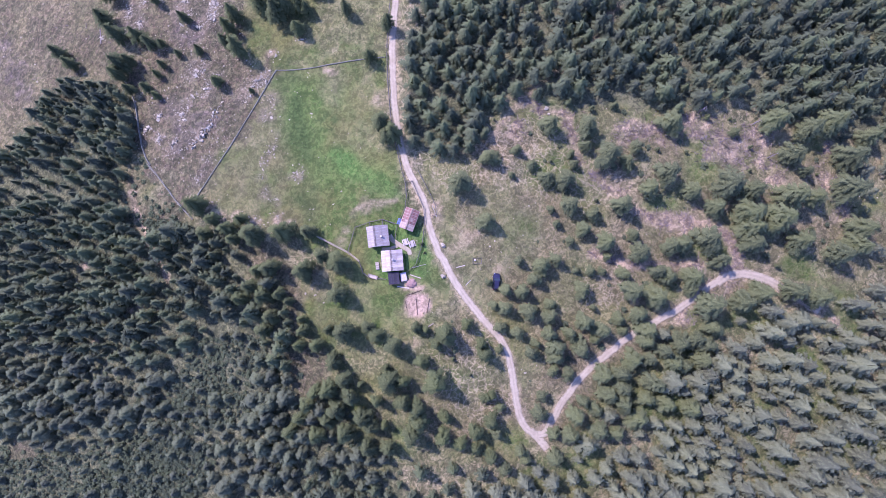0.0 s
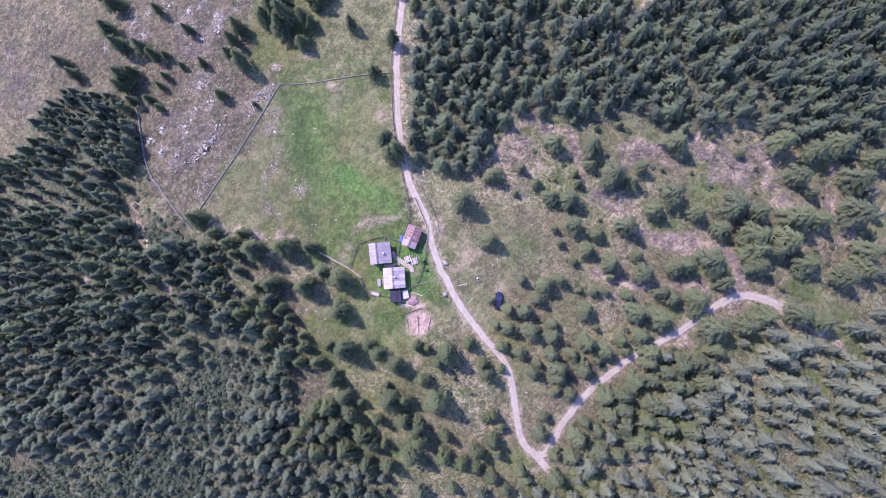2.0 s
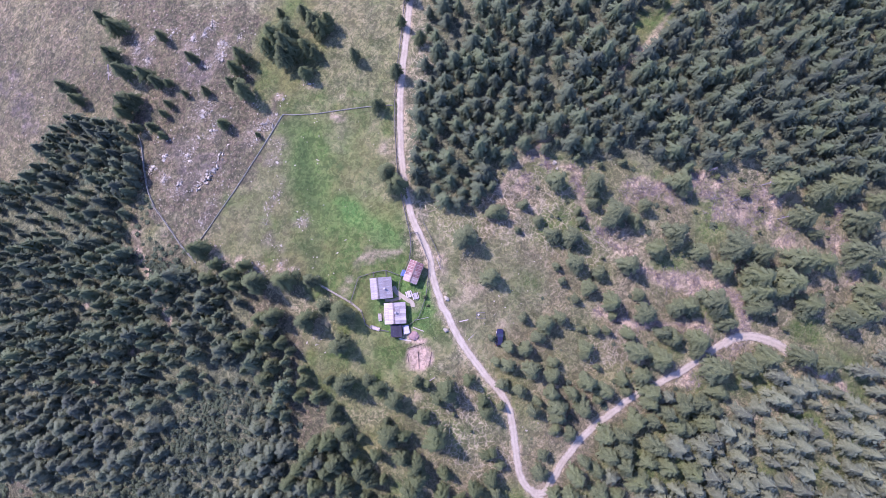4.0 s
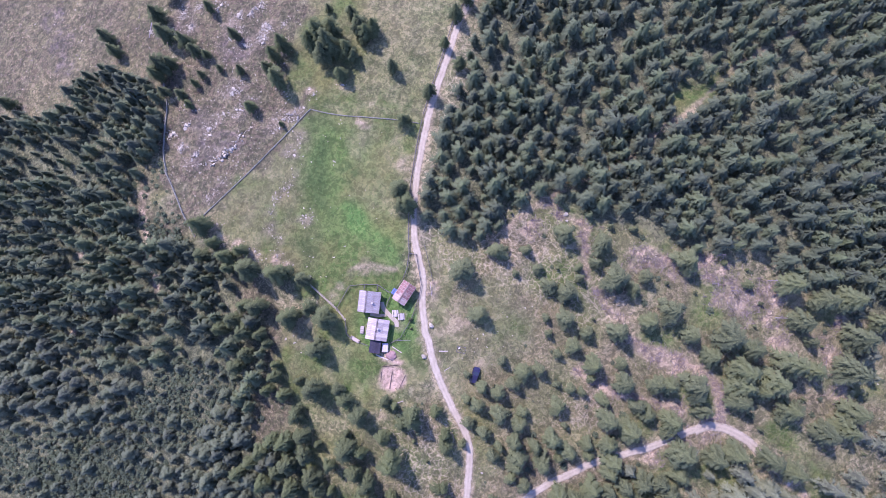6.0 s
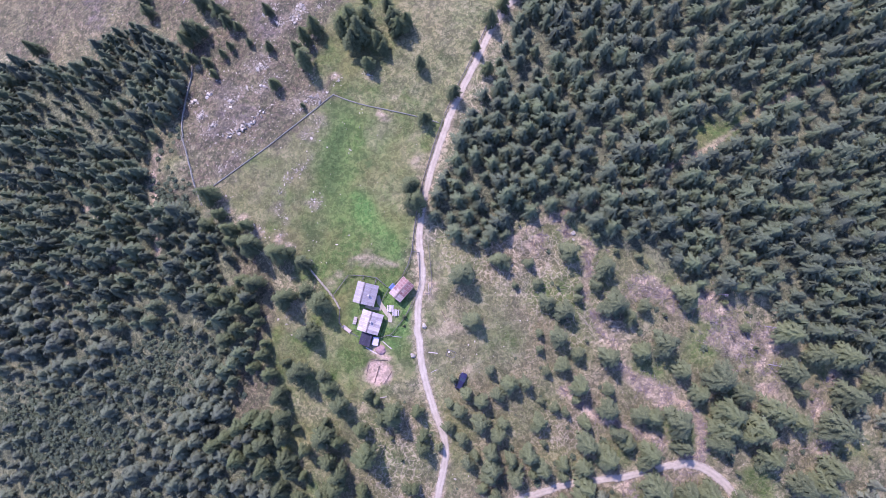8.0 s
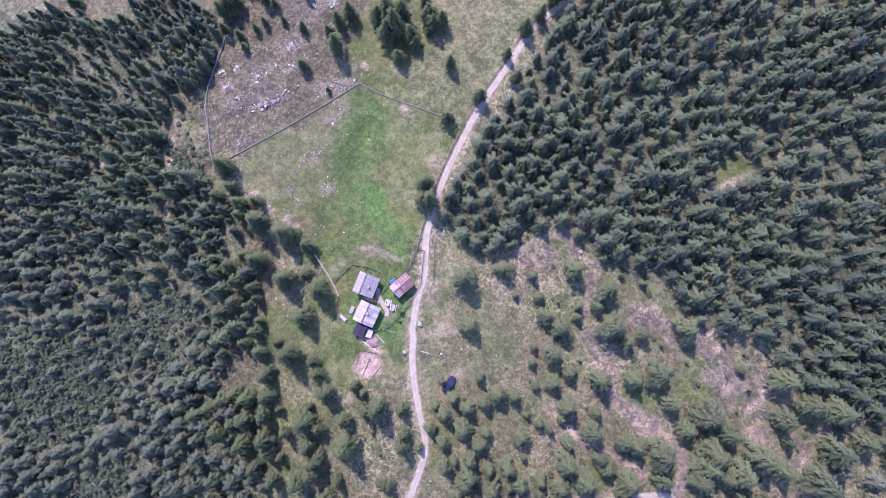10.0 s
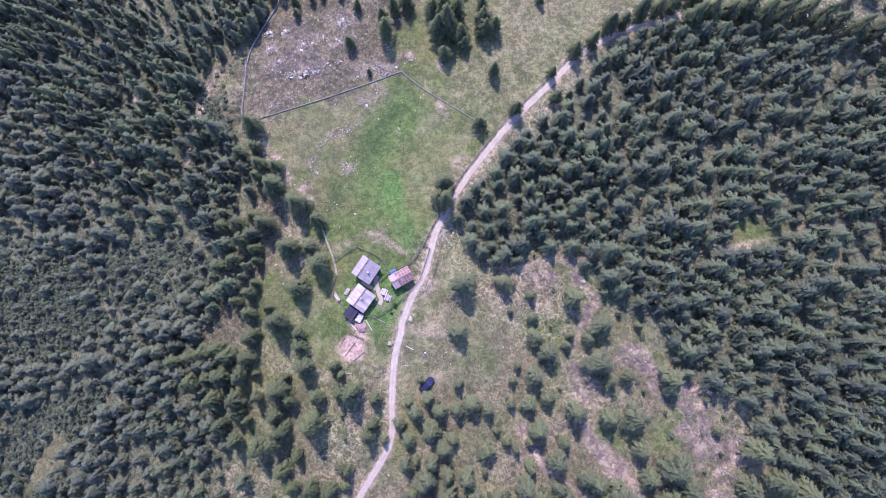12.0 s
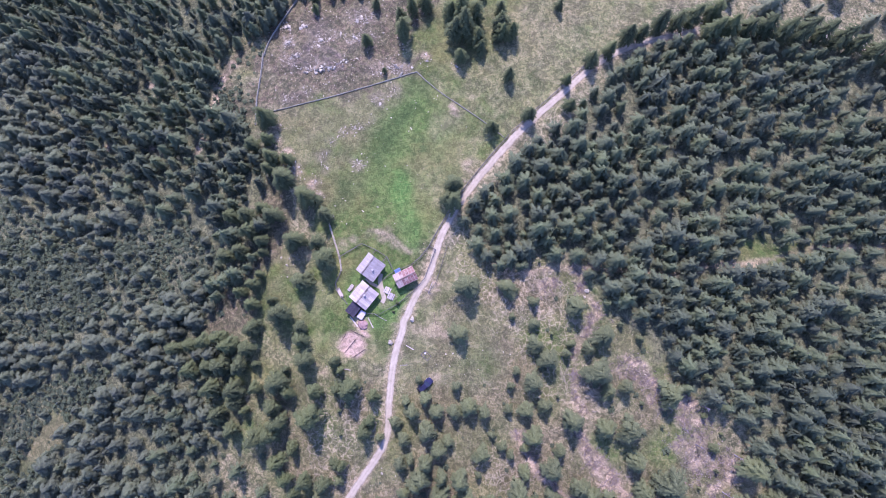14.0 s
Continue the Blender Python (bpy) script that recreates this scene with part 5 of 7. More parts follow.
def build_undergrowth():
    rng = np.random.default_rng(13)
    clumps = [clump(200 + k) for k in range(6)]
    tufts = [tuft(220 + k) for k in range(6)]

    def off_road(x, y):
        return road_distance(x, y) > 2.0
    def thick(x, y):
        ok = off_road(x, y)
        for pts in CLEARINGS:
            ok &= ~inside(x, y, pts)
        return ok
    # dwarf pine and alder thickets
    spots = [darts(p, 1.05 if k < 5 else 2.0, rng, None, thick) for k, p in enumerate(THICKETS)]
    s = np.concatenate(spots)
    x, y = s[:, 0], s[:, 1]
    w = rng.uniform(0.8, 1.35, len(s))
    rows = np.column_stack([x, y, ground_z(x, y) - 0.05, w, w * rng.uniform(0.6, 2.4, len(s)), np.clip(vnoise(x, y, 4, 46) * 1.6 - 0.4 + rng.normal(0, 0.28, len(s)), 0, 1)])
    V, T, at, N = scatter(clumps, rows, rng)
    tagged(new("dwarf_shrub_thicket", mesh_from_arrays("dwarf_shrub_thicket", V, T, M_SHRUB, False, at, N)), "dense low thicket of dull green dwarf shrubs", "shrubs", kind="stuff")
    # bushes between the trees of the slope, along the walls and on the forest floor
    def slope_keep(x, y):
        ok = off_road(x, y) & (vnoise(x, y, 6, 47) > 0.42) & ~inside(x, y, EAST_GRASS)
        for cx, cy, r in BARE:
            ok &= np.hypot(x - cx, y - cy) > r + 1
        for line in TRACKS:
            ok &= segment_distance(x, y, line) > 2
        return ok
    s = np.concatenate([darts(SLOPE, 5.0, rng, None, slope_keep), darts(FOREST_WEST, 4.6, rng, None, slope_keep), darts(SHRUBBY, 2.2, rng, None, off_road)])
    x, y = s[:, 0], s[:, 1]
    w = rng.uniform(0.5, 1.5, len(s)) ** 1.3
    rows = np.column_stack([x, y, ground_z(x, y) - 0.05, w, w * rng.uniform(0.6, 1.2, len(s)), np.clip(rng.normal(0.6, 0.35, len(s)), 0, 1.3)])
    V, T, at, N = scatter(clumps, rows, rng)
    tagged(new("low_bushes", mesh_from_arrays("low_bushes", V, T, M_SHRUB, False, at, N)), "scattered low green bushes in rough grass", "bushes", kind="stuff")
    # tussocks
    def mead(x, y):
        return off_road(x, y) & (vnoise(x, y, 7, 48) > 0.35)
    s = np.concatenate([darts(UPPER_MEADOW, 0.9, rng, None, mead), darts(EAST_GRASS, 1.6, rng, None, off_road), darts(FIELD_SCRUB, 1.0, rng, None, mead), darts(NW_NEAR, 1.25, rng, None, mead),
                        darts(HEATH, 1.6, rng, None, mead), darts(SLOPE, 1.1, rng, None, mead), darts(MEADOW, 3.0, rng, None, mead)])
    x, y = s[:, 0], s[:, 1]
    w = rng.uniform(0.3, 0.75, len(s))
    rows = np.column_stack([x, y, ground_z(x, y) - 0.03, w, 0.6 * w * rng.uniform(0.7, 1.4, len(s)), np.clip(rng.normal(0.5, 0.3, len(s)), 0, 1)])
    V, T, at, N = scatter(tufts, rows, rng)
    tagged(new("grass_tussocks", mesh_from_arrays("grass_tussocks", V, T, M_TUFT, False, at)), "tussocks of rough green and straw-coloured grass", "grass", kind="stuff")

    # broken boughs and sticks left on the bare ground of the slope
    rng = np.random.default_rng(17)
    near = [(x, y, r) for x, y, r in BARE if x > 15] + [(x, y, 1.2) for line in TRACKS[:4] for x, y in line]
    spots = []
    for cx, cy, r in near:
        for _ in range(int(16 * r)):
            x, y, L = cx + rng.normal(0, r * 0.75), cy + rng.normal(0, r * 0.75), rng.uniform(0.5, 2.2)
            spots.append((x, y, gz(x, y) + 0.06, L, 1.0, 0.0))
    for x, y, _ in darts(NW_NEAR, 3.2, rng, None, lambda x, y: vnoise(x, y, 7, 49) > 0.5):
        spots.append((x, y, gz(x, y) + 0.06, rng.uniform(0.6, 2.4), 1.0, 0.0))
    proto = []
    for k in range(4):
        V, T = [], []
        for bend, side, a, b in ((0.06 * (k - 1.5), 0.0, -0.5, 0.5), (0.0, 0.22 + 0.05 * k, -0.1, 0.25), (0.0, -0.20 + 0.04 * k, 0.1, 0.38)):
            n = len(V)
            for t in (0, 1):
                px, py = (a, b)[t], bend * (1 - t) + side * t * (abs(side) > 0)
                V += [(px, py - 0.022, 0.0), (px, py + 0.022, 0.0), (px, py, 0.07)]
            T += [(n, n + 3, n + 2), (n + 3, n + 5, n + 2), (n + 1, n + 2, n + 4), (n + 2, n + 5, n + 4)]
        proto.append((np.array(V), np.array(T), np.zeros(len(V))))
    V, T, at, N = scatter(proto, np.array(spots), rng)
    tagged(new("brushwood", mesh_from_arrays("brushwood", V, T, M_BRUSH, False, at)), "bleached sticks and broken boughs on dry ground", "brushwood", kind="stuff")


# ---- stones and walls ----
def rock_mesh(seed, material, flat=0.62, detail=2, chip=0.12):
    rng = np.random.default_rng(seed)
    bm = bmesh.new()
    bmesh.ops.create_icosphere(bm, subdivisions=detail, radius=0.5)
    cuts = [(Vector(rng.normal(0, 1, 3)).normalized(), rng.uniform(chip, 0.38)) for _ in range(12)]
    off = Vector(rng.uniform(0, 50, 3))
    for v in bm.verts:
        for n, d in cuts:
            over = v.co.dot(n) - d
            if over > 0:
                v.co -= n * over
        v.co *= 1 + 0.10 * noise.noise(v.co * 3.5 + off)
        v.co.z *= flat
    me = bpy.data.meshes.new("boulder")
    bm.to_mesh(me)
    bm.free()
    me.materials.append(material)
    return me


MEADOW_STONES = [(-40.6, 35.5, 0.6), (-39.2, 33.0, 0.7), (-39.9, 31.1, 0.8), (-38.8, 30.1, 0.6), (-26.4, 27.5, 0.8), (-55.3, 44.4, 0.6), (-36.9, 61.6, 0.6), (-35.4, 49.5, 0.6), (-47.6, 25.7, 0.7), (-29.2, 18.1, 0.6), (-30.6, 17.7, 0.5), (-38.8, 55.9, 0.5), (-33.0, 37.4, 0.6), (-46.6, 52.5, 0.5), (-48.0, 54.9, 0.5), (-49.7, 34.5, 0.8), (-48.5, 37.1, 0.8), (-50.2, 38.0, 0.7), (-49.8, 31.9, 0.7), (-46.6, 40.5, 0.6), (-51.4, 20.5, 0.9), (-53.3, 20.7, 0.7), (-50.3, 19.5, 0.7), (-24.0, 61.6, 0.4), (-19.4, 27.5, 0.4), (-40.7, 57.6, 0.5), (-50.1, 57.1, 0.6), (-35.9, 27.7, 0.4),
                 (-28.4, 23.9, 0.9), (-33.6, 17.2, 0.6), (-35.2, 19.6, 0.7), (-34.2, 22.6, 0.6), (-35.2, 22.6, 0.5), (-29.6, 57.2, 0.5), (-28.6, 41.8, 0.45),
                 (-35.4, 50.5, 0.9), (-42, 49.0, 0.6), (-47.4, 46.0, 0.6), (-36.9, 63.0, 0.6), (-36.2, 62.0, 0.5), (-40, 57.2, 0.5), (-35.4, 57.6, 0.6),
                 (15.2, 11.5, 0.75), (16.4, 13.0, 0.7), (18.2, 10.0, 0.55), (21.6, 19.0, 0.6), (25.7, 22.5, 0.5), (24.2, 14.6, 0.5),
                 (30.6, 49.6, 1.7), (31.6, 47.8, 1.2), (37.2, 18.5, 0.5), (24.6, -22.6, 0.9), (-5.6, -13.2, 0.6), (27.5, -20.5, 0.5)]
def build_rocks():
    rng = np.random.default_rng(21)
    meshes = [rock_mesh(300 + k, M_STONE, 0.75, 2) for k in range(7)]

    def put(x, y, s, label, lo=0.65, hi=1.5):
        ob = new("boulder", meshes[int(rng.integers(0, 7))])
        k = rng.uniform(lo, hi, 3)
        ob.matrix_basis = pose(x, y, gz(x, y) + 0.08 * s, rng.uniform(-28, 28), rng.uniform(-28, 28), rng.uniform(0, 360)) @ Matrix.Diagonal((s * k[0], s * k[1], s * k[2], 1))
        tagged(ob, label, "rock", "pale boulders on the pasture")
    round_stone = rock_mesh(320, M_STONE, 0.8, 3, 0.33)
    for x, y in ((2.4, 11.9), (2.4, 3.4)):
        ob = new("boulder", round_stone)
        ob.matrix_basis = pose(x, y, gz(x, y) + 0.25, 6, -9, 40 * y) @ Matrix.Diagonal((1.7, 1.5, 1.5, 1))
        tagged(ob, "large rounded pale boulder at the roadside", "rock", "pale boulders on the pasture")
    for x, y, s in MEADOW_STONES:
        put(x, y, s * 1.15, "pale limestone boulder lying on the grass", 0.85, 1.2)
    # blocks packed side by side along the ledge, thickest in its middle
    line = spline(LEDGE, 0.75)
    for i, (x, y) in enumerate(line[:-1]):
        heft = 0.40 + 1.0 * math.exp(-((i / len(line) - 0.58) / 0.22) ** 2)
        turn = math.degrees(math.atan2(line[i + 1][1] - y, line[i + 1][0] - x))
        for _ in range(3):
            s = heft * (0.35 + 1.15 * rng.random() ** 1.6)
            ob = new("boulder", meshes[int(rng.integers(0, 7))])
            px, py = x + rng.normal(0, 0.55) * heft, y + rng.normal(0, 0.55) * heft
            ob.matrix_basis = pose(px, py, gz(px, py) + 0.15 * s, rng.uniform(-30, 30), rng.uniform(-30, 30), turn + rng.uniform(-60, 60)) @ Matrix.Diagonal((rng.uniform(0.9, 1.7) * s, rng.uniform(0.6, 1.1) * s, rng.uniform(0.9, 1.8) * s, 1))
            tagged(ob, "grey limestone block in a broken rock ledge", "rock", "blocks of the rock ledge")
    for x, y, s in OUTCROP:
        put(x, y, s * 0.85, "pale limestone block of a rocky outcrop", 0.6, 1.2)
        for _ in range(4):
            put(x + rng.normal(0, 0.42 * s), y + rng.normal(0, 0.42 * s), s * rng.uniform(0.2, 0.5), "broken pale limestone block of a rocky outcrop")
    small = []
    for cx, cy, r, n in ROCKS:
        run = rng.uniform(40, 80)
        for _ in range(round(1.6 * n)):
            a, b = rng.normal(0, r * 0.8), rng.normal(0, r * 0.42)
            x, y = cx + a * math.cos(math.radians(run)) - b * math.sin(math.radians(run)), cy + a * math.sin(math.radians(run)) + b * math.cos(math.radians(run))
            s = 0.5 + 1.2 * rng.random() ** 1.6
            if s > 0.8:
                put(x, y, s, "pale limestone rock breaking through the heath", 0.75, 1.5)
            else:
                small.append((x, y, s))
            small += [(x + rng.normal(0, 0.7), y + rng.normal(0, 0.7), 0.16 + 0.4 * rng.random() ** 2) for _ in range(8)]
    for cx, cy, r, n in SCREE:
        for k in range(n):
            x, y = cx + rng.normal(0, r * 0.5), cy + rng.normal(0, r * 0.5)
            s = 0.35 + 0.8 * rng.random() ** 2.4
            if k < n * 0.14 and cx < 0:
                small.append((x, y, s))
            for _ in range(2):
                small.append((x + rng.normal(0, 0.8), y + rng.normal(0, 0.8), 0.16 + 0.5 * rng.random() ** 2))
    q = darts(HEATH, 0.95, rng)
    q = q[vnoise(q[:, 0], q[:, 1], 5, 77) > 0.45]
    small += [(x, y, 0.14 + 0.75 * rng.random() ** 3) for x, y, _ in q]
    q = darts(MEADOW, 2.6, rng)
    q = q[vnoise(q[:, 0], q[:, 1], 8, 78) > 0.55]
    small += [(x, y, rng.uniform(0.12, 0.34)) for x, y, _ in q]
    q = darts(SLOPE, 4.0, rng)
    small += [(x, y, rng.uniform(0.14, 0.48)) for x, y, _ in q]
    q = darts(NW_NEAR, 2.4, rng)
    small += [(x, y, 0.14 + 0.6 * rng.random() ** 3) for x, y, _ in q]
    proto = []
    for k in range(5):
        me = rock_mesh(330 + k, M_STONE, 0.8, 1)
        V = np.array([v.co[:] for v in me.vertices])
        V = V * [1.5, 0.75 + 0.08 * k, 1.0]
        T = np.array([p.vertices[:] for p in me.polygons])
        bpy.data.meshes.remove(me)
        proto.append((V, T, np.zeros(len(V))))
    s = np.array(small)
    V, T, at, N = scatter(proto, np.column_stack([s[:, 0], s[:, 1], ground_z(s[:, 0], s[:, 1]) + 0.05 * s[:, 2], s[:, 2], s[:, 2], np.zeros(len(s))]), rng)
    tagged(new("loose_stones", mesh_from_arrays("loose_stones", V, T, M_STONE, False, at)), "loose pale stones strewn over grass and heath", "stones", kind="stuff")


def stone_wall(line, width, height, label, seed, stone=None):
    """A dry-stone wall: a battered core with its stones laid round and over it."""
    rng = np.random.default_rng(seed)
    stone = stone or M_WALL_STONE
    root = thing("dry_stone_wall", Matrix(), label, "stone wall")
    p = np.array(spline(line, 1.0))
    t = np.gradient(p, axis=0)
    t /= np.linalg.norm(t, axis=1)[:, None]
    n_ = np.stack([-t[:, 1], t[:, 0]], 1)
    bm = bmesh.new()
    prev = None
    for q, s in zip(p, n_):
        z = gz(*q)
        ring = [bm.verts.new((*(q + s * u), z + h)) for u, h in ((-width * 0.55, -0.3), (-width * 0.34, height * 0.86), (width * 0.34, height * 0.86), (width * 0.55, -0.3))]
        if prev:
            for a in range(3):
                bm.faces.new((prev[a], prev[a + 1], ring[a + 1], ring[a]))
        prev = ring
    part("core", bm, stone, root)
    base = rock_mesh(seed + 1, stone, 0.8, 1)
    V0, T0 = np.array([v.co[:] for v in base.vertices]), np.array([f.vertices[:] for f in base.polygons])
    bpy.data.meshes.remove(base)
    Vs, Ts, n = [], [], 0
    length = np.concatenate([[0], np.cumsum(np.linalg.norm(np.diff(p, axis=0), axis=1))])
    for u, h, size in ((-0.16, 0.98, 0.42), (0.16, 0.98, 0.42), (-0.46, 0.62, 0.38), (0.46, 0.62, 0.38), (-0.54, 0.22, 0.45), (0.54, 0.22, 0.45)):
        at = 0.0
        while at < length[-1]:
            at += size * rng.uniform(0.7, 1.2)
            x, y = np.interp(at, length, p[:, 0]), np.interp(at, length, p[:, 1])
            sx, sy = np.interp(at, length, n_[:, 0]), np.interp(at, length, n_[:, 1])
            a = rng.uniform(0, 6.28)
            k = size * rng.uniform(0.6, 1.25, 3) * [1, 1, 0.75]
            R = np.array([[math.cos(a), -math.sin(a), 0], [math.sin(a), math.cos(a), 0], [0, 0, 1]])
            x, y = x + sx * u * width, y + sy * u * width
            Vs.append((V0 * k) @ R.T + [x, y, gz(x, y) + h * height * rng.uniform(0.92, 1.0) - 0.10])
            Ts.append(T0 + n)
            n += len(V0)
    ob = new("stones", mesh_from_arrays("stones", np.concatenate(Vs), np.concatenate(Ts), stone))
    ob.parent = root
    tagged(ob, kind="stuff")


def rail_fence(line, label, post_gap=1.9, height=1.05, rails=3, material=None, heavy=0.78):
    """Split posts with rough rails; every post and rail is a piece."""
    rng = np.random.default_rng(int(abs(line[0][0]) * 10) + 3)
    material = material or M_OLD_WOOD
    root = thing("wooden_fence", Matrix(), label, "fence")
    posts = []
    for a, b in zip(line[:-1], line[1:]):
        n = max(1, round(math.dist(a, b) / post_gap))
        posts += [(a[0] + (b[0] - a[0]) * k / n, a[1] + (b[1] - a[1]) * k / n) for k in range(n)]
    posts.append(line[-1])
    tops = []
    for x, y in posts:
        z, h = gz(x, y), height * rng.uniform(0.95, 1.15)
        part("post", rod(bmesh.new(), (x, y, z - 0.4), (x + rng.normal(0, 0.03), y + rng.normal(0, 0.03), z + h), 0.075 * heavy, 0.06 * heavy, 6), material, root)
        tops.append((x, y, z))
    for a, b in zip(tops[:-1], tops[1:]):
        for k in range(rails):
            h = height * (0.28 + 0.62 * k / max(1, rails - 1))
            off = 0.06 if k % 2 else -0.03
            part("rail", rod(bmesh.new(), (a[0] + off, a[1] + off, a[2] + h + rng.normal(0, 0.03)), (b[0] + off, b[1] + off, b[2] + h + rng.normal(0, 0.03)), 0.050 * heavy, 0.042 * heavy, 5), material, root)


# ---- huts ----
def wall_bm(length, height, thick, openings=(), gable=0.0):
    """A wall along local x, standing on z = -0.7, with holes (x0, x1, z0, z1) and, if asked, a gable on top."""
    bm = bmesh.new()

    def block(x0, x1, z0, z1):
        if x1 - x0 > 0.01 and z1 - z0 > 0.01:
            box(bm, (x1 - x0, thick, z1 - z0), pose((x0 + x1) / 2, 0, (z0 + z1) / 2))
    at = -length / 2
    for x0, x1, z0, z1 in sorted(openings):
        block(at, x0, -0.7, height)
        block(x0, x1, -0.7, z0)
        block(x0, x1, z1, height)
        at = x1
    block(at, length / 2, -0.7, height)
    if gable:
        lo = [bm.verts.new((x, y, height)) for y in (-thick / 2, thick / 2) for x in (-length / 2, length / 2)]
        hi = [bm.verts.new((0, y, height + gable)) for y in (-thick / 2, thick / 2)]
        for f in ((lo[0], lo[1], hi[0]), (lo[3], lo[2], hi[1]), (lo[1], lo[3], hi[1], hi[0]), (lo[2], lo[0], hi[0], hi[1]), (lo[0], lo[2], lo[3], lo[1])):
            bm.faces.new(f)
    return bm


def sheet_bm(width, length, ribs=4, depth=0.035):
    """One ribbed sheet, across x, falling along -y from y = 0."""
    bm = bmesh.new()
    prof = []
    for k in range(ribs):
        u = width * (k / ribs - 0.5)
        s = width / ribs
        prof += [(u, 0.0), (u + 0.55 * s, 0.0), (u + 0.68 * s, depth), (u + 0.87 * s, depth)]
    prof.append((width / 2, 0.0))
    top = [[bm.verts.new((u, y, h)) for u, h in prof] for y in (0.0, -length)]
    low = [[bm.verts.new((u, y, h - 0.012)) for u, h in prof] for y in (0.0, -length)]
    for a, b in zip(range(len(prof) - 1), range(1, len(prof))):
        bm.faces.new((top[0][a], top[1][a], top[1][b], top[0][b]))
        bm.faces.new((low[0][b], low[1][b], low[1][a], low[0][a]))
        bm.faces.new((top[1][a], low[1][a], low[1][b], top[1][b]))
        bm.faces.new((low[0][a], top[0][a], top[0][b], low[0][b]))
    return bm


def shared(name, bm, material):
    me = bpy.data.meshes.new(name)
    bm.to_mesh(me)
    bm.free()
    me.materials.append(material)
    return me


def child(name, me, m, parent, label=""):
    ob = new(name, me)
    ob.parent = parent
    ob.matrix_basis = m
    return tagged(ob, label)


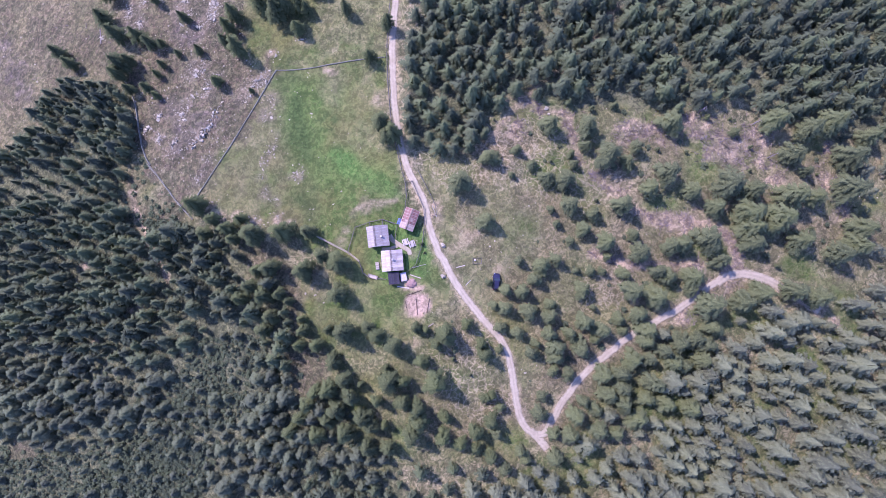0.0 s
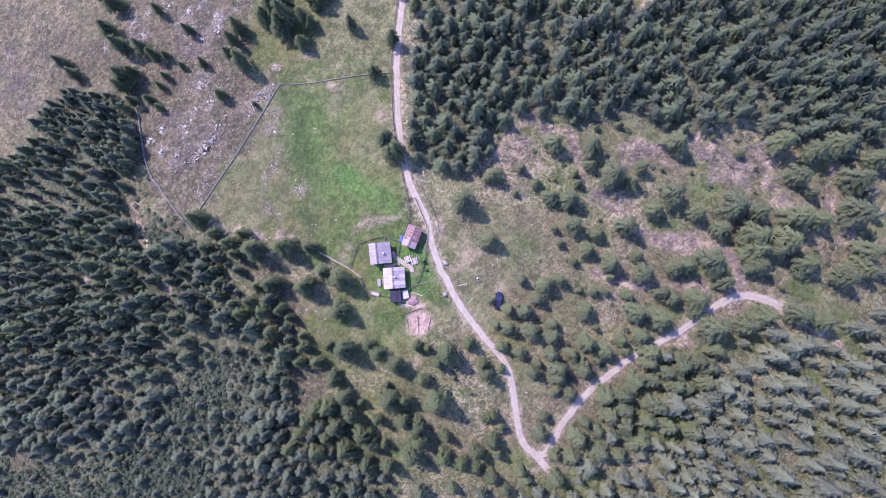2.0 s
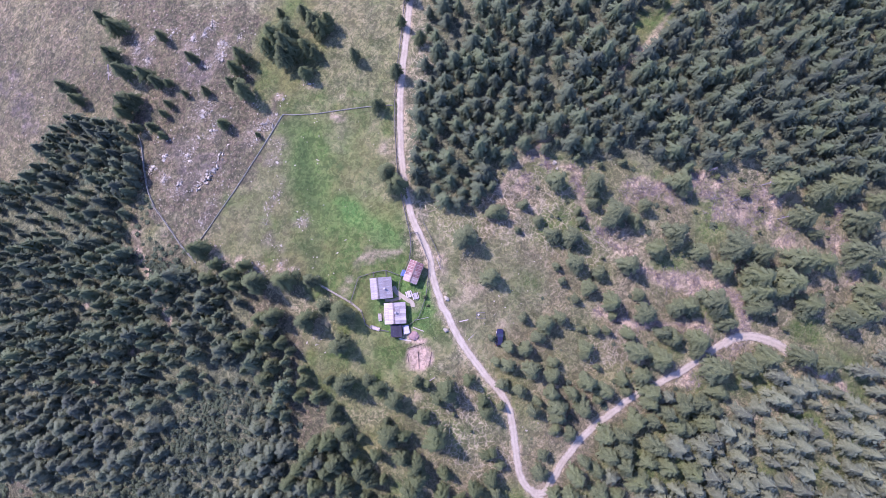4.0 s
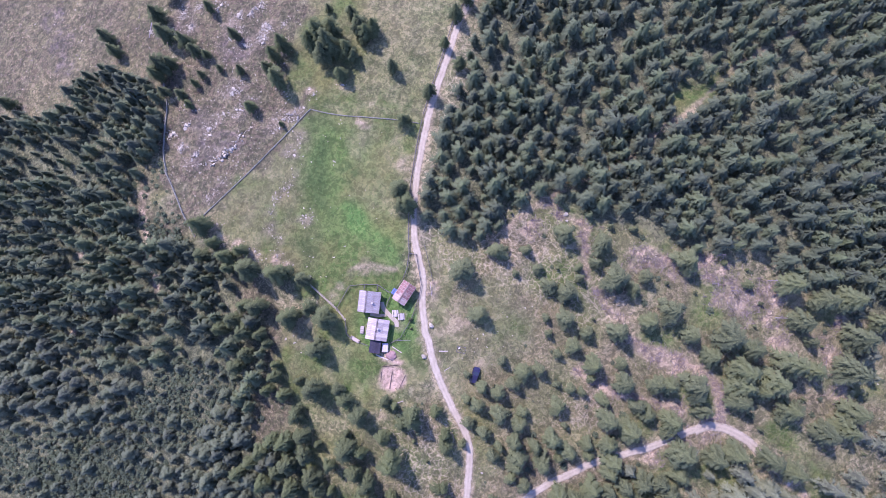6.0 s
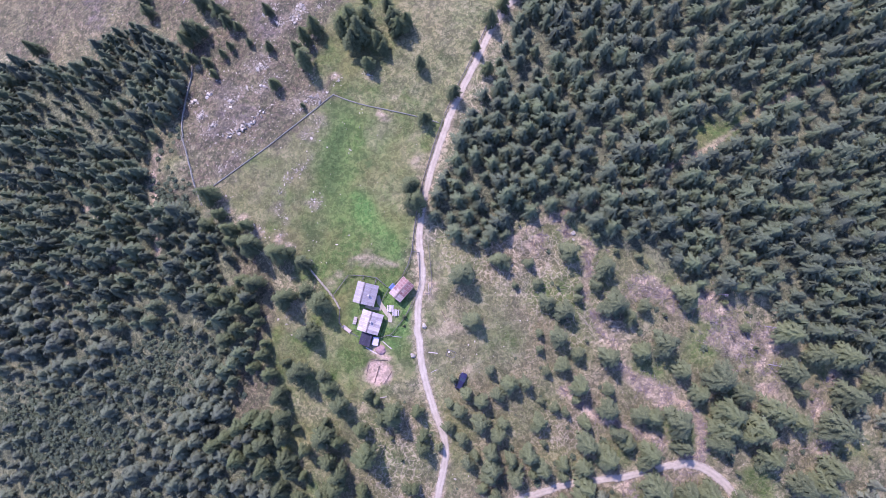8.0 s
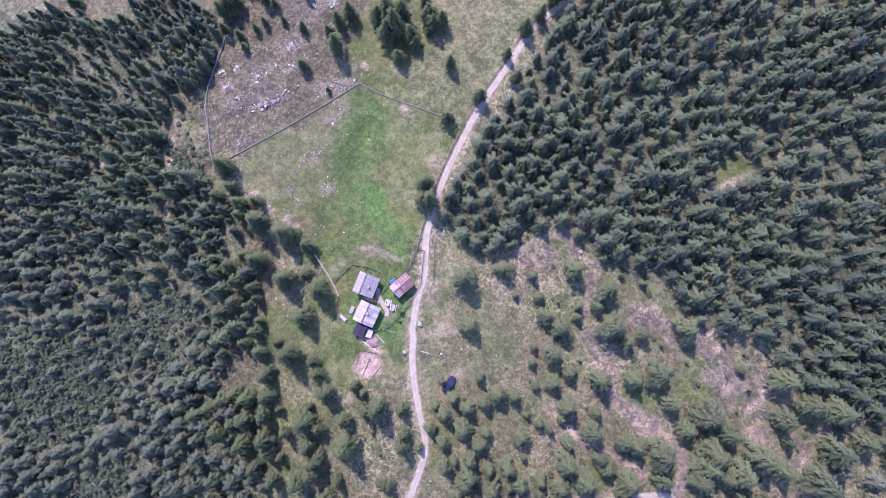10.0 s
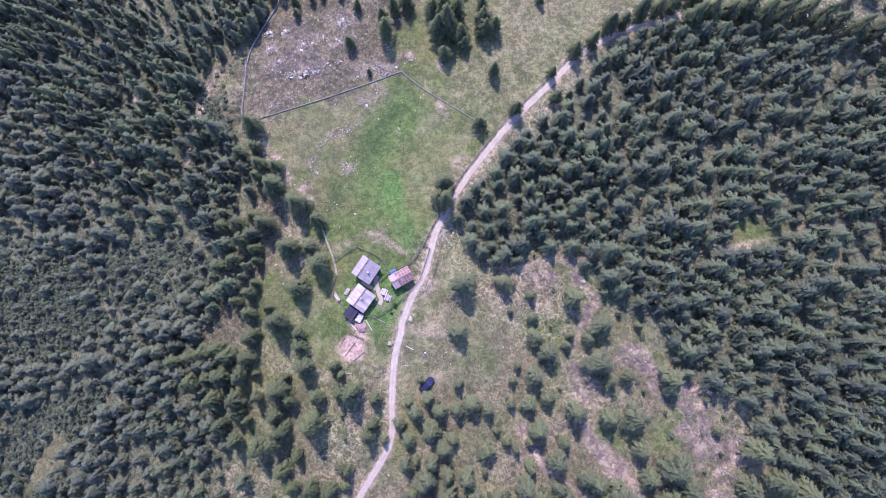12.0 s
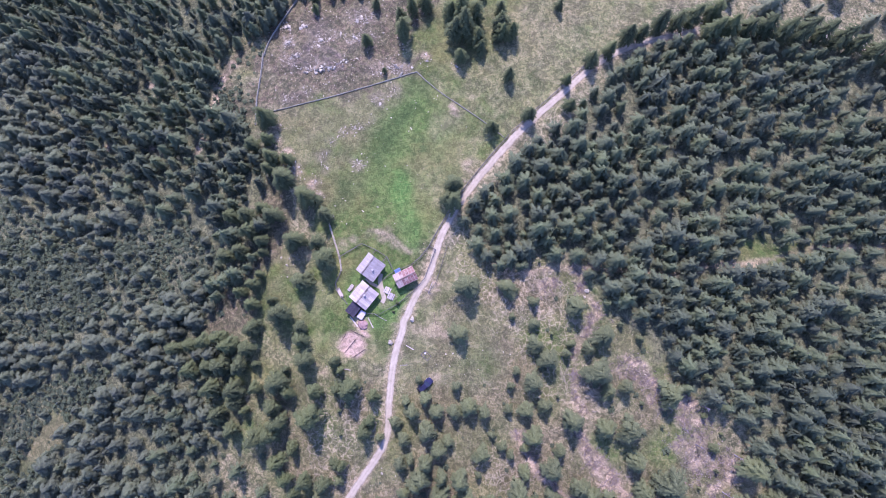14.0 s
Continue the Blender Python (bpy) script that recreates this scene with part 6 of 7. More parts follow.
def hut(name, label, x, y, angle, width, length, eave, rise, wall_mat, sheet_mats, rows=1, chimney=None, strips=7, door_side=1, lift=0.0, panels=None, ridge=0.5, bare_strips=1):
    """A small gabled hut; the ridge runs along local y, at a share of the width. width and length are those of the roof."""
    base = gz(x, y) + lift
    root = thing(name, pose(x, y, base, 0, 0, angle), label, "hut")
    over, thick = 0.38, 0.3
    w, l = width - 2 * over, length - 2 * over
    crest = width * (ridge - 0.5)
    run = {-1: width * ridge, 1: width * (1 - ridge)}
    pitch = {sx: math.atan2(rise, run[sx]) for sx in run}
    gable = rise * min((run[sx] - over) / run[sx] for sx in run)
    # walls
    door = (-0.45, 0.45, 0.0, 1.9)
    for sx in (-1, 1):
        holes = [door, (l / 2 - 1.5, l / 2 - 0.8, 0.9, 1.6)] if sx == door_side else [(-0.35, 0.35, 0.9, 1.6)]
        wall = child("wall", shared("wall", wall_bm(l - 0.02, eave, thick, holes), wall_mat), pose(sx * (w / 2 - thick / 2), 0, 0, 0, 0, 90), root)
        for x0, x1, z0, z1 in holes:
            if z0 > 0.1:
                win = part("window", box_bm((x1 - x0 - 0.02, 0.03, z1 - z0 - 0.02), ((x0 + x1) / 2, 0, (z0 + z1) / 2)), M_GLASS, wall, "small dark window pane")
            else:
                leaf = part("door", box_bm((x1 - x0 - 0.02, 0.06, z1 - z0 - 0.02), ((x0 + x1) / 2, 0, (z0 + z1) / 2 + 0.01), bevel=0.01), M_DARK_WOOD, wall, "dark plank door")
    for sy in (-1, 1):
        child("gable_wall", shared("gable_wall", wall_bm(w - 2 * thick - 0.02, eave, thick, [(-0.3, 0.3, 1.0, 1.6)] if sy < 0 else [], 0.0), wall_mat), pose(0, sy * (l / 2 - thick / 2), 0), root)
        bm = bmesh.new()
        tri = [bm.verts.new((px, py, pz)) for py in (-0.06, 0.06) for px, pz in ((-w / 2, eave - 0.05), (w / 2, eave - 0.05), (crest, eave + gable - 0.06))]
        bm.faces.new(tri[:3]), bm.faces.new(tri[5:2:-1])
        for a, b in ((0, 1), (1, 2), (2, 0)):
            bm.faces.new((tri[b], tri[a], tri[a + 3], tri[b + 3]))
        child("gable_boards", shared("gable_boards", bm, M_DARK_WOOD), pose(0, sy * (l / 2 - 0.1), 0), root, "dark weathered gable boards")
    # roof: rafters' edge boards, sheets, ridge
    top = eave + gable + 0.10
    step = length / strips
    rng = np.random.default_rng(int(abs(x * 100)))
    for sx in (-1, 1):
        slope_len, p = math.hypot(run[sx], rise), pitch[sx]
        meshes = [shared("roof_sheet", sheet_bm(step * 1.015, slope_len / rows + (0.06 if rows > 1 else 0), 2 if rows > 1 else 4, 0.012 if rows > 1 else 0.035), m) for m in sheet_mats]
        for r in range(rows):
            for k in range(strips):
                d = r * slope_len / rows
                lap = 0.045 * (rows - 1 - r) + 0.012 * (k % 2)
                at = (crest + sx * d * math.cos(p), (k + 0.5) * step - length / 2, top - d * math.sin(p) + lap)
                m = pose(*at, 0, 0, 90 if sx > 0 else -90) @ pose(0, 0, 0, math.degrees(p) + rng.normal(0, 0.3), 0, rng.normal(0, 0.35))
                pick = meshes[(k + 2 * r + (0 if rng.random() > 0.25 else 1)) % len(meshes)] if len(meshes) > 1 else meshes[0]
                child("roof_sheet", pick, m, root)
        for sy in (-1, 1):
            child("barge_board", shared("barge_board", box_bm((slope_len, 0.04, 0.15)), M_DARK_WOOD), pose(crest + sx * run[sx] / 2, sy * (length / 2 - 0.03), top - rise / 2 - 0.09, 0, math.degrees(p) * sx, 0), root)
        if panels:
            # rusted sheets nailed over the pale ones, row by row
            me = shared("rust_panel", sheet_bm(length / 7 * 0.82, slope_len * 0.42, 3, 0.03), panels)
            for r in range(2):
                for k in range(bare_strips, 7):
                    if rng.random() < 0.08:
                        continue
                    d = 0.10 + r * slope_len * 0.47
                    child("rust_panel", me, pose(crest + sx * d * math.cos(p), (k + 0.5) * length / 7 - length / 2, top - d * math.sin(p) + 0.065, 0, 0, 90 if sx > 0 else -90) @ pose(0, 0, 0, math.degrees(p), 0, rng.normal(0, 1.2)), root, "rusty red roof sheet")
    # ridge: short overlapping caps
    for k in range(n_caps := round(length / 0.36)):
        bm = bmesh.new()
        y0, y1 = (k / n_caps - 0.5) * length - 0.02, ((k + 1) / n_caps - 0.5) * length + 0.03
        cap = [[bm.verts.new((crest + u, yy, top + 0.05 + 0.05 * e - abs(u) * math.tan(pitch[1 if u > 0 else -1]))) for u in (-0.24, 0, 0.24)] for yy, e in ((y0, 0.0), (y1, 1.0))]
        for j in (0, 1):
            bm.faces.new((cap[0][j], cap[0][j + 1], cap[1][j + 1], cap[1][j]))
        bmesh.ops.solidify(bm, geom=bm.faces[:], thickness=0.02)
        part("ridge_cap", bm, sheet_mats[0], root)
    if chimney:
        cx, cy = chimney
        zc = top - abs(cx - crest) * math.tan(pitch[1 if cx > crest else -1])
        stack = part("chimney", box_bm((0.36, 0.36, 1.1), (cx, cy, zc + 0.1), bevel=0.02), M_HUT_STONE, root, "squat stone chimney")
        part("chimney_cap", box_bm((0.48, 0.48, 0.06), (cx, cy, zc + 0.78), bevel=0.01), M_HUT_STONE, stack)
        for a in (-0.22, 0.22):
            part("cap_support", box_bm((0.06, 0.3, 0.12), (cx + a * 0.6, cy, zc + 0.70)), M_HUT_STONE, stack)
    return root


def lean_to(x, y, angle, width, length, height):
    """The low black-roofed store built against the lower hut."""
    root = thing("lean_to_store", pose(x, y, gz(x, y), 0, 0, angle), "low wooden store with a black felt roof", "shed")
    for sx in (-1, 1):
        part("wall", box_bm((0.12, length - 0.3, height + 0.7), (sx * (width / 2 - 0.15), 0, (height - 0.7) / 2)), M_DARK_WOOD, root)
    part("wall", box_bm((width - 0.54, 0.12, height + 0.55), (0, -length / 2 + 0.2, (height - 0.85) / 2)), M_DARK_WOOD, root)
    part("door", box_bm((0.8, 0.05, 1.6), (0.2, -length / 2 + 0.11, 0.75)), M_OLD_WOOD, root)
    n = 4
    for k in range(n):
        part("roof_panel", box_bm((width / n - 0.015, length, 0.05), (width * ((k + 0.5) / n - 0.5), 0, height + 0.06 + 0.008 * (k % 2)), (4, 0, 0), 0.008), M_TAR, root)
    part("edge_board", box_bm((width, 0.04, 0.14), (0, -length / 2 - 0.02, height - 0.09)), M_DARK_WOOD, root)
    return root


# ---- loose things ----
def picnic_table(m, label):
    root = thing("picnic_table", m, label, "table", "tables in the yard")
    for k in range(4):
        part("plank", box_bm((0.19, 1.75, 0.04), (-0.31 + 0.207 * k, 0, 0.74), bevel=0.006), M_GREY_WOOD, root)
    for sx in (-1, 1):
        part("bench", box_bm((0.27, 1.75, 0.04), (sx * 0.72, 0, 0.44), bevel=0.006), M_GREY_WOOD, root)
    for sy in (-1, 1):
        part("crossbar", box_bm((1.6, 0.07, 0.09), (0, sy * 0.55, 0.375)), M_GREY_WOOD, root)
        for sx in (-1, 1):
            part("leg", box_bm((0.09, 0.06, 0.82), (sx * 0.42, sy * 0.61, 0.34), (0, sx * -24, 0)), M_GREY_WOOD, root)
    return root


def log_stack(m, label, rows=4, cols=7, length=1.0, covered=None):
    root = thing("firewood_stack", m, label, "firewood")
    rng = np.random.default_rng(31)
    for r in range(rows):
        for c in range(cols):
            u = (c - (cols - 1) / 2) * 0.2 + 0.1 * (r % 2)
            part("log", rod(bmesh.new(), (-length / 2 + rng.normal(0, 0.03), u, 0.10 + 0.175 * r), (length / 2 + rng.normal(0, 0.03), u, 0.10 + 0.175 * r), 0.097, 0.09, 7), M_PALE_WOOD, root)
    if covered:
        bm = bmesh.new()
        bmesh.ops.create_grid(bm, x_segments=8, y_segments=10, size=0.5)
        for v in bm.verts:
            v.co = Vector((v.co.x * (length + 0.3), v.co.y * (cols * 0.2 + 0.5), 0.04 + 0.175 * rows + 0.09 - 0.5 * max(0, abs(v.co.y) - 0.44) + 0.03 * noise.noise(v.co * 6)))
        bmesh.ops.solidify(bm, geom=bm.faces[:], thickness=0.012)
        part("cover", bm, covered, root, "blue tarpaulin laid over the wood" if covered == M_BLUE else "white sheet laid over the wood")
    return root


def raised_bed(m):
    root = thing("raised_garden_bed", m, "rectangular frame of dark boards on the slope", "garden bed")
    for sx in (-1, 1):
        part("side_board", box_bm((0.10, 1.7, 0.5), (sx * 1.15, 0, 0.12), bevel=0.01), M_OLD_WOOD, root)
    for sy in (-1, 1):
        part("end_board", box_bm((2.2, 0.10, 0.5), (0, sy * 0.80, 0.12), bevel=0.01), M_OLD_WOOD, root)
    part("soil", box_bm((2.19, 1.49, 0.3), (0, 0, -0.02)), M_GROUND, root)
    part("white_bucket", rod(bmesh.new(), (-0.6, 0.3, 0.13), (-0.6, 0.3, 0.5), 0.2, 0.26, 12), M_WHITE, root)
    return root


def trough(m):
    root = thing("water_trough", m, "pale hollowed timber trough by the yard fence", "trough")
    for sx in (-1, 1):
        part("side", box_bm((0.07, 2.3, 0.45), (sx * 0.36, 0, 0.32), (0, sx * 8, 0), 0.01), M_PALE_WOOD, root)
    for sy in (-1, 1):
        part("end", box_bm((0.6, 0.07, 0.42), (0, sy * 1.08, 0.32), bevel=0.01), M_PALE_WOOD, root)
        part("foot", box_bm((0.7, 0.14, 0.16), (0, sy * 0.7, 0.03), bevel=0.01), M_OLD_WOOD, root)
    part("bottom", box_bm((0.6, 2.05, 0.05), (0, 0, 0.15)), M_PALE_WOOD, root)
    return root


def plank_or_pole(name, a, b, r, label, material, flat=False):
    ax, ay, bx, by = *a, *b
    za, zb = gz(ax, ay), gz(bx, by)
    if flat:
        L = math.dist(a, b)
        m = look(((ax + bx) / 2, (ay + by) / 2, (za + zb) / 2 + 0.07), (bx, by, zb + 0.07))
        bm = box(bmesh.new(), (r * 2, 0.05, L), m, 0.008)
    else:
        bm = rod(bmesh.new(), (ax, ay, za + r * 0.7), (bx, by, zb + r * 0.7), r, r * 0.8, 8)
    ob = part(name, bm, material)
    return tagged(ob, label, "timber")


def mound(x, y, r, h, label):
    bm = bmesh.new()
    bmesh.ops.create_icosphere(bm, subdivisions=3, radius=1.0)
    for v in bm.verts:
        k = 1 + 0.25 * noise.noise(v.co * 2.2 + Vector((x, y, 0)))
        v.co = Vector((v.co.x * r * k, v.co.y * r * k * 0.85, max(v.co.z, -0.4) * h * k))
    ob = part("earth_mound", bm, M_EARTH)
    ob.matrix_basis = pose(x, y, gz(x, y))
    return tagged(ob, label, "earth heap")


def car(m):
    """A small dark estate car: lower body, glasshouse, wheels and lamps. It points along local +y."""
    root = thing("parked_car", m, "dark blue estate car parked on the grass", "car")
    # outline along the length: y, half width, sill height, top height
    prof = [(-2.08, 0.70, 0.34, 0.74), (-1.95, 0.80, 0.27, 0.90), (-1.3, 0.86, 0.24, 0.94), (0.0, 0.87, 0.22, 0.94), (0.85, 0.86, 0.23, 0.92), (1.6, 0.81, 0.25, 0.80), (1.98, 0.72, 0.30, 0.68), (2.1, 0.60, 0.36, 0.56)]
    bm = bmesh.new()
    prev = None
    for y, w, z0, z1 in prof:
        ring = [bm.verts.new((u, y, z)) for u, z in ((-w * 0.92, z0), (-w, z0 + 0.18), (-w * 0.99, z0 + (z1 - z0) * 0.7), (-w * 0.90, z1), (0, z1 + 0.03), (w * 0.90, z1), (w * 0.99, z0 + (z1 - z0) * 0.7), (w, z0 + 0.18), (w * 0.92, z0))]
        if prev:
            for a in range(9):
                bm.faces.new((prev[a], ring[a], ring[(a + 1) % 9], prev[(a + 1) % 9]))
        else:
            bm.faces.new(ring)
        prev = ring
    bm.faces.new(prev[::-1])
    body = part("body", bm, M_CAR, root)
    # cabin
    bm = bmesh.new()
    base = [bm.verts.new((sx * 0.76, y, 0.93)) for y in (-1.92, 0.95) for sx in (-1, 1)]
    roof = [bm.verts.new((sx * 0.58, y, 1.44)) for y in (-1.62, 0.18) for sx in (-1, 1)]
    for f in ((base[0], base[1], roof[1], roof[0]), (base[3], base[2], roof[2], roof[3]), (base[2], base[0], roof[0], roof[2]), (base[1], base[3], roof[3], roof[1]), tuple(roof[i] for i in (0, 1, 3, 2))):
        bm.faces.new(f)
    part("windows", bm, M_GLASS, root, "dark tinted car windows")
    bm = box_bm((1.2, 1.9, 0.05), (0, -0.72, 1.46), bevel=0.02)
    roofp = part("roof", bm, M_CAR, root)
    for sx in (-1, 1):
        part("roof_bar", box_bm((0.03, 1.5, 0.03), (sx * 0.52, -0.75, 1.52)), M_IRON, roofp)
        for y0, y1 in ((0.2, 0.93), (-0.55, -0.6), (-1.64, -1.9)):
            part("pillar", rod(bmesh.new(), (sx * 0.59, y0, 1.44), (sx * 0.765, y1, 0.95), 0.035, 0.04, 5), M_CAR, root)
        part("mirror", box_bm((0.17, 0.09, 0.11), (sx * 0.93, 0.72, 0.98), bevel=0.02), M_CAR, root)
        part("headlight", box_bm((0.28, 0.10, 0.13), (sx * 0.55, 1.97, 0.61), (20, 0, 0), 0.02), M_LAMP, root)
        part("tail_lamp", box_bm((0.14, 0.08, 0.30), (sx * 0.68, -2.0, 0.78), bevel=0.02), M_REDLAMP, root)
        for y in (-1.28, 1.28):
            bm = bmesh.new()
            bmesh.ops.create_cone(bm, cap_ends=True, segments=20, radius1=0.31, radius2=0.31, depth=0.20, matrix=pose(sx * 0.78, y, 0.31, 0, 90, 0))
            wheel = part("wheel", bm, M_TYRE, root)
            bm = bmesh.new()
            bmesh.ops.create_cone(bm, cap_ends=True, segments=16, radius1=0.20, radius2=0.17, depth=0.05, matrix=pose(sx * 0.89, y, 0.31, 0, 90 * sx, 0))
            part("rim", bm, M_RIM, wheel)
    return root


def bush(x, y, d, h, label):
    V, T, A, N = conifer(int(abs(x) * 31), h, d, 6, 9)
    root = thing("garden_bush", pose(x, y, gz(x, y) - 0.05), label, "bush")
    o = new("foliage", mesh_from_arrays("foliage", V, T, M_SPRUCE_ONE, False, {"tip": A}, N))
    o.parent = root
    part("stem", rod(bmesh.new(), (0, 0, -0.2), (0, 0, h * 0.8), 0.06, 0.02, 6), M_BARK, root)


def snag(x, y, h, lean, seed):
    """A dead standing trunk with stubs of boughs."""
    rng = np.random.default_rng(seed)
    root = thing("dead_tree", pose(x, y, gz(x, y), 0, lean, rng.uniform(0, 360)), "bare bleached dead trunk in the clearing", "dead tree")
    part("trunk", rod(bmesh.new(), (0, 0, -0.3), (0, 0, h), 0.17, 0.05, 7), M_DEADWOOD, root)
    for k in range(9):
        a, z, L = rng.uniform(0, 6.28), h * rng.uniform(0.35, 0.95), rng.uniform(0.4, 1.1)
        part("branch", rod(bmesh.new(), (0, 0, z), (L * math.cos(a), L * math.sin(a), z - 0.2 * L), 0.035, 0.012, 4), M_DEADWOOD, root)


# ---- put the place together ----
build_ground()
ribbon("road", ROAD_LINE, 0.90, 0.10, M_ROAD, "pale narrow gravel road winding past the huts")
ribbon("road", EAST_LINE, 1.1, 0.13, M_ROAD, "pale gravel road running on through the forest")
ribbon("road", SPUR_LINE, 1.0, 0.13, M_ROAD, "short gravel spur at the hairpin bend")
taken = build_single_trees()
build_forests(taken)
build_undergrowth()
build_rocks()

stone_wall([(-70, 26.9), (-61.8, 39.4), (-53.5, 52.9), (-46.8, 64.6)], 0.22, 0.38, "long grey dry-stone wall between meadow and heath", 401)
stone_wall([(-46.8, 64.6), (-39.2, 64.3), (-30.7, 65.0), (-20.8, 66.1), (-14.2, 66.3)], 0.22, 0.36, "grey dry-stone wall across the meadow", 403)
stone_wall([(-87.1, 38.0), (-82.6, 33.3), (-78.5, 28.6), (-75.8, 25.4), (-71, 20.5)], 0.28, 0.7, "pale dry-stone wall at the forest edge", 405)
stone_wall([(-98.5, 67.3), (-93, 57.6), (-90.6, 47.8), (-88.8, 42.2), (-86.2, 37.6)], 0.3, 0.7, "dark dry-stone wall between heath and forest", 407)
stone_wall([(-33.2, 14.9), (-28.8, 12.6), (-24.2, 10.2), (-21, 7.8)], 0.4, 0.5, "low pale dry-stone wall below the meadow", 409, M_STONE)
rail_fence([(-24.1, 10.2), (-22.1, 17.2), (-18, 18.6), (-14.5, 19.3), (-10.8, 18.0)], "grey wooden rail fence round the hut yard", heavy=1.01)
rail_fence([(-18, 18.6), (-17.9, 17.3)], "short wooden fence closing a pen by the hut", heavy=0.94)
rail_fence([(-14.5, 19.3), (-14.3, 17.6)], "short wooden fence closing a pen by the hut", heavy=0.94)
rail_fence([(-10.8, 13.9), (-10.7, 15.2), (-10.2, 17.5), (-9.2, 19.9), (-8.1, 22.3), (-7.7, 25.5), (-8.1, 29.6)], "dark wooden rail fence between meadow and lane", heavy=0.98)
rail_fence([(-8.1, 29.6), (-6.1, 29.9), (-4.1, 25.2), (-2.9, 22.3), (-2.6, 18.8), (-3.3, 12.3), (-5, 6.8), (-7.7, 4.4)], "dark wooden rail fence along the road", heavy=0.98)
rail_fence([(-20.8, 7.6), (-19.7, 4.4), (-17.9, 3.2)], "grey wooden rail fence below the yard", heavy=1.01)
rail_fence([(-15.9, 3.0), (-13.2, 2.6)], "short grey wooden fence by the store", heavy=1.01)
rail_fence([(-4.5, 32.8), (-1.3, 26.6), (0.2, 23.3), (0.65, 20.5), (-0.5, 20.1)], "wooden rail fence on the upper side of the road", heavy=0.7)
rail_fence([(-8.1, 29.6), (-9.5, 34.8), (-11.4, 42.8), (-12.4, 49.5), (-13.2, 58.4), (-13.6, 67.6)], "dark wooden rail fence along the meadow side of the road", heavy=1.09)
rail_fence([(-13.6, 69), (-13.1, 79), (-12.3, 88.4), (-11.8, 97.8), (-9.5, 106.6)], "wooden rail fence along the upper road", heavy=1.01)

hut("upper_hut", "small stone hut with a pale grey sheet-metal roof", -15.35, 14.35, 7, 5.75, 5.75, 3.1, 1.25, M_HUT_STONE, [M_ZINC], chimney=(0.9, -0.2), rows=2, strips=6, ridge=0.36)
hut("lower_hut", "low stone hut with a faded pale sheet-metal roof", -11.4, 7.7, 4.5, 5.7, 5.7, 2.7, 0.55, M_HUT_STONE, [M_ZINC, M_PALE_SHEET], chimney=(0.15, 0.2), rows=2, strips=6, ridge=0.45)
hut("hay_shed", "wooden shed with rusty red and pale roof sheets", -6.75, 18.9, -20, 4.0, 5.9, 2.7, 0.75, M_DARK_WOOD, [M_STAINED], rows=1, strips=7, panels=M_RUST, bare_strips=2)
lean_to(-11.0, 2.95, 5, 3.0, 3.3, 2.0)
ribbon("yard_path", spline([(-12.4, 14.9), (-11.6, 13.5), (-10.3, 12.7), (-8.8, 11.8), (-7.2, 10.6), (-6.8, 9.4)], 0.4), 0.6, 0.06, M_PATH, "trodden pale path between the huts")
ribbon("yard_path", spline([(-14.6, 10.9), (-12.5, 11.1), (-10.2, 11.9)], 0.4), 0.4, 0.08, M_PATH, "narrow trodden path under the hut eaves")
picnic_table(pose(-7.9, 12.9, gz(-7.9, 12.9), 0, 0, 18), "pale plank picnic table on the yard grass")
picnic_table(pose(-6.1, 12.4, gz(-6.1, 12.4), 0, 0, 18), "pale plank picnic table beside another one")
log_stack(pose(-15.7, 6.3, gz(-15.7, 6.3), 0, 0, 8), "stack of split pale firewood by the hut wall", 4, 10, 0.9)
log_stack(pose(-8.4, 3.3, gz(-8.4, 3.3), 0, 0, 102), "firewood stack under a white sheet", 5, 6, 2.0, M_WHITE)
log_stack(pose(-9.6, 18.6, gz(-9.6, 18.6), 0, 0, -20), "small firewood stack under a blue tarpaulin by the shed", 3, 6, 0.8, M_BLUE)
trough(pose(-17.0, 3.4, gz(-17.0, 3.4), 0, 0, 74) @ Matrix.Scale(1.2, 4))
raised_bed(pose(11.7, 7.6, gz(11.7, 7.6), 0, 0, 2))
mound(-6.2, 1.5, 1.5, 0.9, "heap of dug reddish-brown earth")
plank_or_pole("board", (-10.3, 0.7), (-6.9, 0.2), 0.16, "long pale board lying on the earth", M_PALE_WOOD, True)
plank_or_pole("board", (-6.6, 3.9), (-3.6, 2.9), 0.12, "pale board lying in the grass", M_PALE_WOOD, True)
